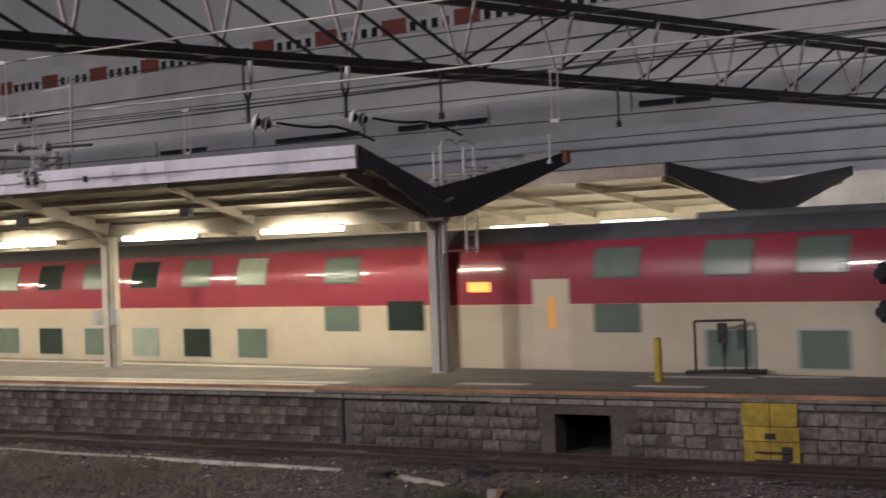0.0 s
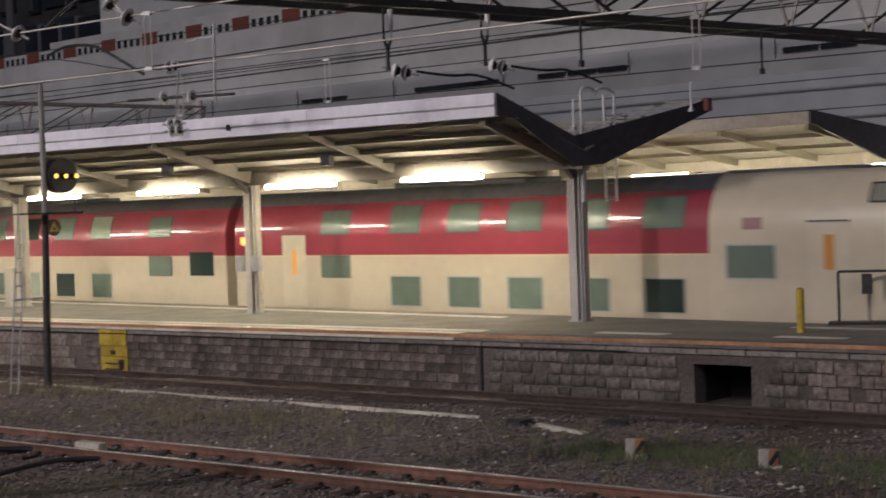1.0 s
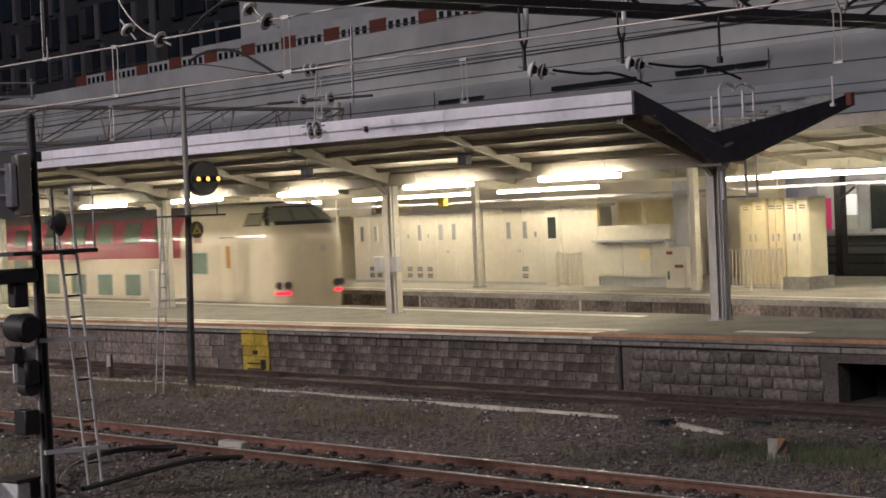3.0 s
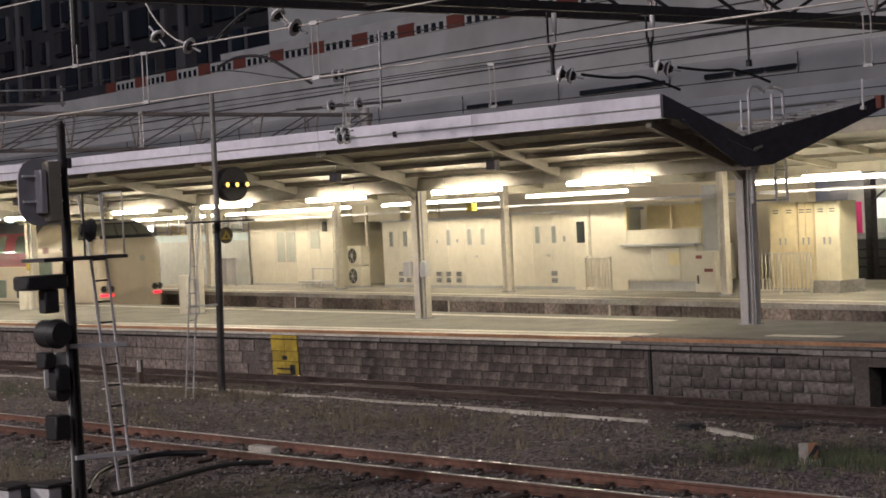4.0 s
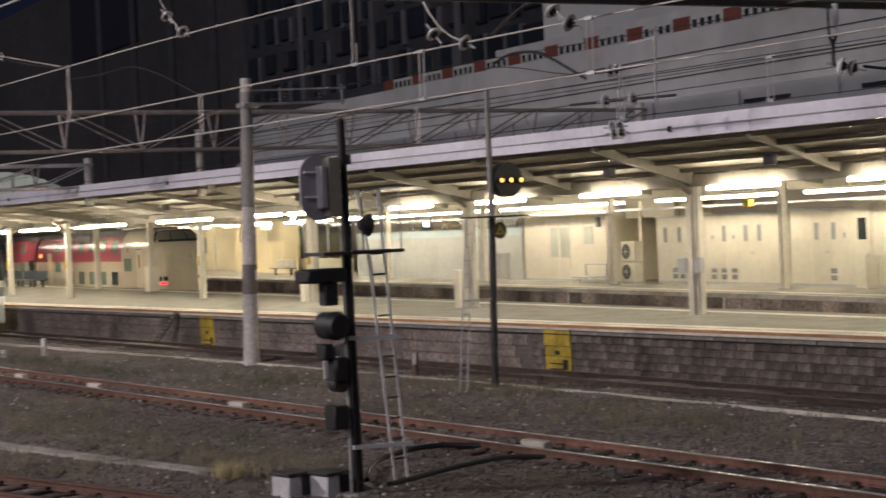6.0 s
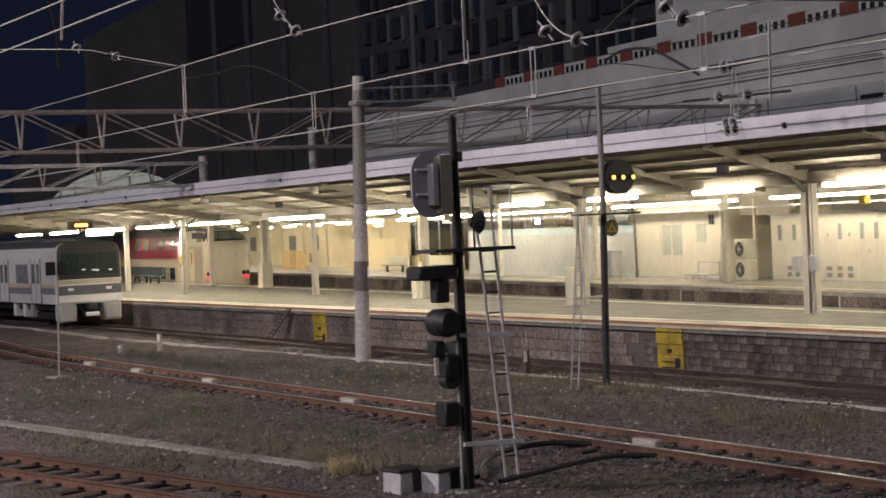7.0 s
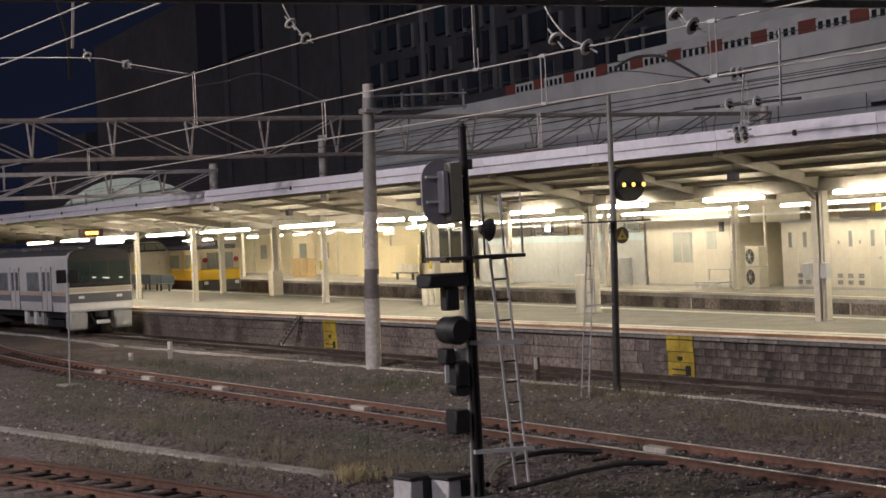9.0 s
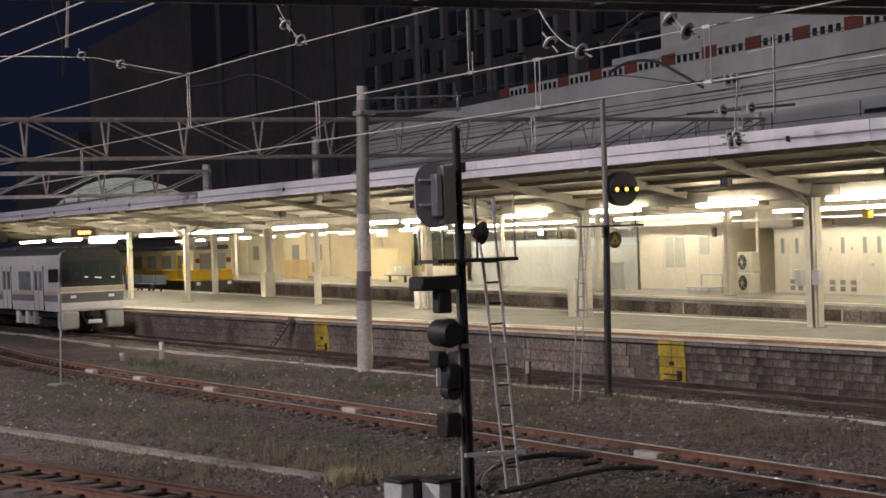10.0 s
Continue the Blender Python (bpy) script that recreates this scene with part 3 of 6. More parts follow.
    # yellow refuge steps
    for x0, x1 in ((-32.55, -31.5), (-11.84, -10.8), (-51.6, -50.6)):
        p = root("refuge_step", pose(0, 0, 0), "yellow painted climbing step in the platform wall", "step", "refuge steps")
        for i, (z0, z1) in enumerate(((0.42, 0.9), (0.16, 0.41), (-0.22, 0.15))):
            ins = 0.03 if i else 0.0
            part("painted_block", box(B(), x0 + ins, (x0 + x1) / 2 - 0.005, EY - 0.025, EY + 0.02, z0, z1, 0.008), "yellow", p)
            part("painted_block", box(B(), (x0 + x1) / 2 + 0.005, x1 - (0.0 if i else 0.03), EY - 0.025, EY + 0.02, z0, z1, 0.008), "yellow", p)
        part("foot_hole", box(B(), x0 + 0.42, x0 + 0.62, EY - 0.03, EY, 0.2, 0.3), "black", p)
        part("foot_hole", box(B(), x0 + 0.72, x0 + 0.92, EY - 0.03, EY, -0.16, 0.08), "black", p)
        part("rung", bar(B(), (x0 + 0.25, EY - 0.06, -0.02), (x0 + 0.85, EY - 0.06, -0.02), 0.03, 0.03), "dark_iron", p)
        part("rung", bar(B(), (x0 + 0.25, EY - 0.06, -0.16), (x0 + 0.85, EY - 0.06, -0.16), 0.03, 0.03), "dark_iron", p)


platform()

# ------------------------------------------------------------------ canopy of the near platform
XE = -19.95


def bent_tube(pts, r, seg=8):
    """A round tube swept along points in a plane of constant x."""
    bm = B()
    prev = None
    for i, p in enumerate(pts):
        a, b = Vector(pts[max(0, i - 1)]), Vector(pts[min(len(pts) - 1, i + 1)])
        d = (b - a).normalized()
        u = Vector((1, 0, 0))
        v = d.cross(u)
        ring = [bm.verts.new(Vector(p) + (u * math.cos(k) + v * math.sin(k)) * r) for k in np.linspace(0, math.tau, seg, endpoint=False)]
        if prev:
            for k in range(seg):
                bm.faces.new((prev[k], prev[(k + 1) % seg], ring[(k + 1) % seg], ring[k]))
        prev = ring
    bmesh.ops.recalc_face_normals(bm, faces=bm.faces)
    return bm


def canopy():
    r = root("platform_canopy", pose(0, 0, 0), "long butterfly platform canopy with pale metal fascia", "canopy")
    L = -118
    tip, val = 5.42, 4.62
    far = lambda x: FE(x) + 0.9
    # roof sheets as folded plates, bay by bay
    for y0, y1, z0, z1, nm in ((lambda x: EY + 0.12, MID, tip, val, "roof_sheet"), (MID, far, val, tip, "roof_sheet")):
        bm = B()
        x = L
        xs = []
        while x < XE - 0.2:
            xs.append(x)
            x += 2.6
        xs.append(XE)
        top = []
        for x in xs:
            top.append([bm.verts.new((x, y0(x), z0 + 0.05)), bm.verts.new((x, y1(x), z1 + 0.05)), bm.verts.new((x, y1(x), z1)), bm.verts.new((x, y0(x), z0))])
        for a, b in zip(top, top[1:]):
            for i in range(4):
                bm.faces.new((a[i], a[(i + 1) % 4], b[(i + 1) % 4], b[i]))
        bm.faces.new(top[0][::-1])
        bm.faces.new(top[-1])
        bmesh.ops.recalc_face_normals(bm, faces=bm.faces)
        part(nm, bm, "canopy_under", r)
    # fascia panels in two rows
    x = XE
    while x > L:
        l = min(5.2, x - L)
        f = part("fascia_panel", box(B(), x - l + 0.012, x, EY - 0.02, EY + 0.1, 5.555, 5.80, 0.008), "canopy_white", r)
        part("fascia_panel", box(B(), x - l + 0.012, x, EY + 0.0, EY + 0.1, 5.32, 5.548, 0.008), "canopy_white", r)
        if rng.random() < 0.6:
            part("bracket", box(B(), x - 2.5, x - 2.42, EY - 0.07, EY - 0.02, 5.47, 5.60), "dark_iron", f)
        x -= l
    part("gutter_line", rod(B(), (L, EY - 0.03, 5.551), (XE, EY - 0.03, 5.551), 0.014, seg=6), "grey_box", r)
    # rafters under each column and between, purlins along the length
    for i in range(20):
        x = -20.45 - 5.1 * i
        d = 0.34 if i % 2 == 0 else 0.2
        for a, b in (((x, EY + 0.25, tip - 0.08), (x, MID(x) - 0.1, val - 0.12)), ((x, MID(x) + 0.1, val - 0.12), (x, far(x) - 0.1, tip - 0.08))):
            part("rafter", bar(B(), a, b, 0.14 if i % 2 == 0 else 0.1, d), "beam_paint", r)
    for u in (0.1, 0.36, 0.62, 0.86):
        bm = B()
        bar(bm, (XE - 0.1, EY + 0.12 + u * (MID(XE) - EY - 0.12), tip - u * (tip - val) - 0.06), (L, EY + 0.12 + u * (MID(L) - EY - 0.12), tip - u * (tip - val) - 0.06), 0.08, 0.1)
        part("purlin", bm, "beam_paint", r)
        bm = B()
        bar(bm, (XE - 0.1, MID(XE) + (1 - u) * (far(XE) - MID(XE)), tip - u * (tip - val) - 0.06), (L, MID(L) + (1 - u) * (far(L) - MID(L)), tip - u * (tip - val) - 0.06), 0.08, 0.1)
        part("purlin", bm, "beam_paint", r)
    part("valley_beam", bar(B(), (XE, MID(XE), val - 0.2), (L, MID(L), val - 0.2), 0.2, 0.3), "beam_paint", r)
    # dark gable end with ribs
    bm = B()
    pts = [(XE, EY - 0.02, 5.80), (XE - 0.2, 28.4, 5.18), (XE - 0.3, 29.2, 4.98), (-18.6, 31.5, 5.62), (-18.4, 31.8, 5.74), (-18.4, 31.8, 5.46), (-19.9, 29.75, 4.36), (-20.0, 28.85, 4.32), (XE, 26.6, 5.30), (XE, EY - 0.02, 5.34)]
    a = [bm.verts.new(p) for p in pts]
    b = [bm.verts.new((p[0] + 0.06, p[1], p[2])) for p in pts]
    bm.faces.new(a[::-1])
    bm.faces.new(b)
    for i in range(len(pts)):
        bm.faces.new((a[i], a[(i + 1) % len(pts)], b[(i + 1) % len(pts)], b[i]))
    bmesh.ops.recalc_face_normals(bm, faces=bm.faces)
    g = part("gable", bm, "canopy_dark", r, "dark folded metal canopy end")
    part("gable_tip", box(B(), -18.48, -18.32, 31.66, 31.82, 5.46, 5.74), "far_red", g, "red end plate")
    for i in range(9):
        u = i / 8
        x, y, z = -20.2 + u * 1.75, 29.3 + u * 2.4, 5.03 + u * 0.66
        part("rib", bar(B(), (x, y, z), (x - 1.2, y + 0.25, z + 0.03), 0.03, 0.05), "galv", g)
    # columns with their conduit, boxes and foot
    cols = [(-20.5, 29.65), (-30.85, 29.85), (-41.5, 30.45), (-52.6, 31.35), (-61.8, 31.45), (-72.9, 30.2), (-82.0, 30.8)]
    for i, (x, y) in enumerate(cols):
        mm = "column_grey" if i == 0 else "column_paint"
        k = 1.0 if i < 4 else 0.72
        c = part("column", box(B(), x - 0.15 * k, x + 0.15 * k, y - 0.012, y + 0.012, PZ, 4.45), mm, r)
        part("flange", box(B(), x - 0.16 * k, x - 0.14 * k, y - 0.15 * k, y + 0.15 * k, PZ, 4.45), mm, c)
        part("flange", box(B(), x + 0.14 * k, x + 0.16 * k, y - 0.15 * k, y + 0.15 * k, PZ, 4.45), mm, c)
        part("front_plate", box(B(), x - 0.138 * k, x + 0.04, y - 0.15 * k, y - 0.125 * k, PZ, 4.45), mm, c)
        part("conduit", rod(B(), (x + 0.2 * k, y - 0.1, PZ), (x + 0.2 * k, y - 0.1, 4.4), 0.022), "galv", c)
        part("foot", box(B(), x - 0.2, x + 0.2, y - 0.2, y + 0.2, PZ, PZ + 0.03), "galv", c)
        for sgn in (-1, 1):
            part("knee_brace", bar(B(), (x, y + 0.12 * sgn, 4.1), (x, y + 0.9 * sgn, 4.72), 0.1, 0.1), "beam_paint", c)
        if i >= 3:
            part("notice", box(B(), x - 0.11, x + 0.11, y - 0.175, y - 0.16, 2.35, 2.75, 0.004), "yellow", c, "small yellow notice plate")
        if i in (2, 3):
            part("boxed_foot", box(B(), x - 0.62, x - 0.22, y - 0.25, y + 0.25, PZ, PZ + 1.2, 0.02), "white_wall", c, "white boxed foot")
        if i == 1:
            for dx in (-0.42, 0.2):
                part("switch_box", box(B(), x + dx, x + dx + 0.24, y - 0.28, y - 0.1, 2.05, 2.45, 0.015), "grey_box", c, "grey metal switch box")
    r2 = root("service_ladder", pose(0, 0, 0), "galvanised roof ladder with hooped rails at the canopy end", "ladder")
    for y in (29.55, 30.43, 30.85):
        part("rail", rod(B(), (-20.25, y, 3.55), (-20.25, y, 5.9), 0.036), "galv_pale", r2)
    for y0, y1 in ((29.55, 30.1), (30.1, 30.85)):
        pts = [(-20.25, (y0 + y1) / 2 + (y1 - y0) / 2 * math.cos(t), 5.9 + 0.16 * math.sin(t)) for t in np.linspace(0, math.pi, 9)]
        part("hoop", bent_tube(pts, 0.036), "galv_pale", r2)
    for k in range(7):
        part("rung", rod(B(), (-20.25, 30.43, 3.65 + 0.3 * k), (-20.25, 30.85, 3.65 + 0.3 * k), 0.014), "galv", r2)
    part("stay", rod(B(), (-20.25, 29.6, 3.6), (-20.25, 30.85, 3.6), 0.02), "galv", r2)
    for x, y, z in ((-20.1, 29.04, 5.15), (-18.6, 31.4, 5.5)):
        o = root("roof_stanchion", pose(x, y, z), "short pale roof stanchion", "stanchion")
        part("post", rod(B(), (0, 0, 0), (0, 0, 0.6), 0.025), "porcelain", o)
        part("base", box(B(), -0.05, 0.05, -0.05, 0.05, -0.05, 0.02), "galv", o)
    return r


canopy()


def tube_lamp(m, n=2, glow="tube"):
    r = root("tube_lamp", m, "bright fluorescent tube lamp hung under the canopy", "lamp", "platform tube lamps")
    part("housing", box(B(), -1.22, 1.22, -0.085, 0.085, 0.05, 0.1, 0.01), "grey_box", r)
    for y in ([-0.065, 0.065] if n == 2 else [0.0]):
        part("tube", rod(B(), (-1.17, y, 0), (1.17, y, 0), 0.05), glow, r, "glowing white tube")
    for x in (-0.8, 0.8):
        part("hanger", rod(B(), (x, 0, 0.09), (x, 0, 0.34), 0.01, seg=6), "galv", r)
    return r


lamp = tube_lamp(pose(-23.8, MID(-23.8) - 0.35, 4.2, 0, 0, -3))
inner_lamp = tube_lamp(pose(-49.0, 29.0, 4.2, 0, 0, -3), 2, "tube_inner")
for x in (-51.4, -57.1, -59.5, -65.4, -67.8, -73.3, -75.7, -80.3, -82.7, -88, -90.4, -95, -97.4):
    copy_thing(inner_lamp, pose(x, 29.0 - (x + 60) * 0.03, 4.2, 0, 0, -3))
for x in (-28.5, -33.7, -38.9, -44.0):
    copy_thing(lamp, pose(x, MID(x) - 0.35, 4.2, 0, 0, -3))
# unseen extra lamps, added to brighten the yellow train
for x in (-88.0, -96.0, -104.0):
    copy_thing(inner_lamp, pose(x, FE(x) - 1.3, 4.35, 0, 0, -6))
far_lamp = tube_lamp(G @ pose(-60, 2.5, 4.1), 2, "tube_far")
# left of -57 the sparse row is filled up with added lamps, brightening the wall
for x in [-64.5, -70, -76, -82, -88, -94, -101, -108, -116, -124] + list(np.arange(-56, -40, 2.9)) + list(np.arange(-37.6, -29, 2.5)) + list(np.arange(-25.2, -19, 2.5)) + list(np.arange(-16.5, -12, 2.45)) + list(np.arange(-6.3, 2, 2.45)):
    copy_thing(far_lamp if x > -57 else inner_lamp, G @ pose(float(x), 2.5, 4.1))
for x in (-62, -70, -78, -86, -94, -103):
    copy_thing(far_lamp, G @ pose(float(x), 4.8, 4.3))

# round lamps and small hanging things under the canopy
for x in (-26, -31.5, -36, -47, -57):
    o = root("platform_speaker", pose(x, 27.6, 4.72), "small dark loudspeaker under the canopy", "loudspeaker", "canopy loudspeakers")
    part("box", box(B(), -0.14, 0.14, -0.1, 0.1, -0.12, 0.12, 0.02), "canopy_dark", o)
    part("stem", rod(B(), (0, 0, 0.12), (0, 0, 0.36), 0.012), "galv", o)
o = root("hanging_clock", pose(-78, 33.2, 3.7, 0, 0, 20), "dark hanging platform sign", "sign")
part("panel", box(B(), -0.5, 0.5, -0.08, 0.08, -0.15, 0.15, 0.02), "canopy_dark", o)
part("stem", rod(B(), (-0.3, 0, 0.15), (-0.3, 0, 1.0), 0.015), "galv", o)
part("stem", rod(B(), (0.3, 0, 0.15), (0.3, 0, 1.0), 0.015), "galv", o)

# platform end: yellow post, grey frame, thin signal post
o = root("yellow_post", pose(-14.5, 28.25, PZ), "yellow painted steel bollard post", "post")
part("post", rod(B(), (0, 0, 0), (0, 0, 0.82), 0.075, seg=12), "yellow", o)
part("cap", rod(B(), (0, 0, 0.82), (0, 0, 0.85), 0.075, 0.03, seg=12), "yellow", o)
o = root("barrier_frame", pose(-14.15, 30.3, PZ, 0, 0, 20), "dark steel barrier gate at the platform end", "barrier")
for x in (-0.5, 0.5):
    part("post", bar(B(), (x, 0, 0), (x, 0, 1.05), 0.05, 0.05), "dark_iron", o)
part("top_rail", bar(B(), (-0.5, 0, 1.05), (0.5, 0, 1.05), 0.05, 0.05), "dark_iron", o)
part("plate", box(B(), -0.05, 0.15, -0.02, 0.02, 0.6, 1.0), "dark_iron", o)
part("foot", box(B(), -0.7, 0.9, -0.2, 0.2, 0, 0.06), "black", o)
o = root("platform_end_signal", pose(-13.0, 31.2, PZ), "thin dark signal post with small heads", "signal")
part("post", rod(B(), (0, 0, 0), (0, 0, 2.2), 0.04), "dark_iron", o)
part("head", box(B(), -0.12, 0.12, -0.1, 0.1, 1.15, 1.75, 0.03), "black", o)
part("arm", rod(B(), (0, 0, 1.15), (2.6, 0.3, 1.15), 0.02), "dark_iron", o)
o = root("yard_lamp_signal", pose(-10.2, 29.2, PZ), "black double-headed dwarf signal on a stand", "signal")
part("post", rod(B(), (0, 0, 0), (0, 0, 2.0), 0.04), "dark_iron", o)
for z in (1.25, 1.95):
    h = part("head", box(B(), -0.22, 0.22, -0.14, 0.14, z - 0.2, z + 0.2, 0.05), "black", o)
    part("hood", rod(B(), (-0.1, -0.14, z), (-0.1, -0.36, z), 0.11, seg=12), "black", h)
for x, y, boxed in ((-83.0, 36.0, False), (-74.6, 35.2, True)):
    o = root("white_column", pose(x, y, PZ), "cream steel column with a white boxed foot" if boxed else "slim cream steel canopy column", "column")
    part("shaft", box(B(), -0.13, 0.13, -0.13, 0.13, 0, 3.6), "column_paint", o)
    if boxed:
        part("boxed_foot", box(B(), -0.28, 0.28, -0.28, 0.28, 0, 1.25, 0.02), "white_wall", o)
    else:
        part("foot", box(B(), -0.18, 0.18, -0.18, 0.18, 0, 0.05), "galv", o)
for k in range(4):
    x = -94.5 - 2.7 * k
    o = root("platform_bench", pose(x, FE(x) - 1.25, PZ, 0, 0, -6), "row of slate grey plastic platform seats", "bench", "platform benches")
    for j in range(5):
        q = -1.25 + 0.5 * j
        s_ = part("seat", box(B(), q, q + 0.47, -0.45, 0.0, 0.40, 0.45, 0.02), "bench_grey", o)
        part("back", box(B(), q, q + 0.47, -0.02, 0.05, 0.42, 0.98, 0.02), "bench_grey", s_)
    for q in (-0.9, 0.9):
        part("leg", bar(B(), (q, -0.2, 0), (q, -0.2, 0.4), 0.05, 0.3), "dark_iron", o)

# ------------------------------------------------------------------ far platform and its rooms


def gpart(name, b, material, parent, label=""):
    x0, x1, y0, y1, z0, z1 = b
    return part(name, box(B(), min(x0, x1), max(x0, x1), y0, y1, z0, z1), material, parent, label)


def far_platform():
    r = root("platform_far", G, "asphalt platform beyond the express track with a stained edge wall", "platform", kind="structure")
    gpart("surface", (-170, 40, 0.35, 9.5, GZ - 0.4, PZ), "asphalt_pale", r)
    gpart("coping", (-170, 40, -0.03, 0.35, PZ - 0.14, PZ + 0.003), "concrete", r)
    gpart("edge_wall", (-170, 40, 0.04, 0.35, GZ - 0.4, PZ - 0.144), "block", r)
    gpart("tactile_band", (-170, 40, 0.8, 1.15, PZ, PZ + 0.008), "edge_band", r, "pale tactile warning band")
    x = -60
    while x < 4:
        gpart("edge_block", (x, x + 0.96, 0.0, 0.04, 0.42 + rng.uniform(-0.02, 0.02), PZ - 0.15), "block", r)
        x += 1.0
    for x in (-19, -29, -11):
        gpart("white_mark", (x, x + 0.08, -0.036, -0.028, 0.4, 0.8), "white_wall", r)
    t = root("railway_track", F, "dark express track between the platforms", "railway track", kind="structure")
    for y in (1.47, 2.54):
        part("rail", box(B(), -170, 40, y - 0.03, y + 0.03, -0.15, 0), "rust", t)
    part("bed", box(B(), -170, 40, 0.2, 3.9, -0.5, -0.16), "ballast", t)


far_platform()


def room(x0, x1, z1, label, slots=(), vents=(), y=3.7, material="white_wall"):
    """A white panelled room on the platform with slit windows and louvres."""
    r = root("platform_room", G, label, "room")
    n = max(1, round((x1 - x0) / 1.05))
    for i in range(n):
        a, b = x0 + (x1 - x0) * i / n, x0 + (x1 - x0) * (i + 1) / n
        gpart("wall_panel", (a + 0.006, b - 0.006, y, y + 0.12, PZ, z1), material, r)
    gpart("core", (x0 + 0.02, x1 - 0.02, y + 0.11, y + 3.0, PZ, z1 - 0.01), material, r)
    gpart("roof", (x0 - 0.05, x1 + 0.05, y - 0.06, y + 3.1, z1, z1 + 0.09), "grey_box", r)
    gpart("skirting", (x0, x1, y - 0.015, y, PZ, PZ + 0.1), "grey_box", r)
    for sx, w, z0, zz in slots:
        f = gpart("window", (sx - w / 2, sx + w / 2, y - 0.02, y + 0.0, z0, zz), "grey_box", r)
        gpart("pane", (sx - w / 2 + 0.03, sx + w / 2 - 0.03, y - 0.028, y - 0.02, z0 + 0.03, zz - 0.03), "pane_pale" if w > 0.5 else "pane_grey", f)
    for sx, z0 in vents:
        f = gpart("louvre", (sx - 0.16, sx + 0.16, y - 0.02, y, z0, z0 + 0.18), "grey_box", r)
        for k in range(3):
            gpart("slat", (sx - 0.14, sx + 0.14, y - 0.035, y - 0.018, z0 + 0.025 + 0.05 * k, z0 + 0.05 + 0.05 * k), "vent_dark", f)
    return r


slot = lambda x: (x, 0.24, 2.5, 3.1)
r = room(-39.0, -32.1, 4.0, "cream walled staff room with two windows", [(-35.9, 1.55, 1.95, 3.25), (-33.5, 0.72, 2.5, 3.25)])
gpart("mullion", (-35.93, -35.87, 3.65, 3.70, 1.97, 3.22), "white_wall", r)
gpart("alarm", (-32.75, -32.5, 3.6, 3.7, 3.2, 3.6), "vent_dark", r)
r = room(-28.4, -20.8, 3.45, "white panelled equipment room with slit windows", [slot(x) for x in (-27.8, -26.85, -24.0, -22.7, -21.9)] + [(-24.72, 0.12, 2.6, 2.75), (-23.45, 0.12, 2.6, 2.75)], [(x, z) for x in (-24.7, -24.07, -23.44, -27.2, -26.7) for z in (1.14, 1.38)])
r = room(-20.2, -16.85, 3.5, "white panelled equipment room beside a door", [slot(-18.78), slot(-17.9), (-17.36, 0.12, 2.55, 2.75)], [(-17.95, 1.16), (-17.95, 1.4)])
for x in (-26.3, -22.3, -18.2):
    o = root("handle_plate", G @ pose(x, 3.69, 2.1), "small grey door handle plate on a white wall", "handle")
    gpart("plate", (-0.05, 0.05, -0.02, 0, -0.05, 0.05), "grey_box", o)
    gpart("lever", (-0.14, 0.02, -0.05, -0.02, -0.012, 0.012), "galv", o)


def door():
    o = root("service_door", G @ pose(-16.4, 3.68, PZ), "cream steel service door with a glazed upper half", "door")
    gpart("frame", (-0.42, 0.42, -0.04, 0.1, 0, 2.6), "column_paint", o)
    d = gpart("leaf", (-0.36, 0.36, -0.07, -0.04, 0.02, 2.5), "white_wall", o)
    gpart("pane", (-0.2, 0.2, -0.08, -0.07, 1.55, 2.25), "pane_dark", d)
    gpart("handle", (0.25, 0.32, -0.12, -0.07, 1.0, 1.12), "galv", d)
    gpart("side_wall", (0.42, 2.15, 0.0, 0.2, 0, 2.6), "white_wall", o)
    gpart("header", (-0.42, 2.15, -0.02, 0.2, 2.6, 2.9), "white_wall", o)


door()


def fence(x0, x1, z1, material, label):
    o = root("railing", G @ pose(0, 2.9, PZ), label, "railing")
    for x in (x0, x1, (x0 + x1) / 2):
        part("post", bar(B(), (x, 0, 0), (x, 0, z1), 0.06, 0.06), material, o)
    for z in (0.12, z1):
        part("rail", bar(B(), (x0, 0, z), (x1, 0, z), 0.04, 0.04), material, o)
    n = int((x1 - x0) / 0.13)
    for i in range(1, n):
        x = x0 + (x1 - x0) * i / n
        part("baluster", bar(B(), (x, 0, 0.12), (x, 0, z1), 0.03, 0.03), material, o)
    return o


fence(-15.4, -14.2, 1.1, "white_wall", "white steel railing in front of a door")
fence(-8.1, -5.9, 1.15, "white_wall", "white steel railing beside yellow lockers")
o = fence(-41.0, -39.1, 1.25, "grey_box", "grey tubular railing beside the staff room")


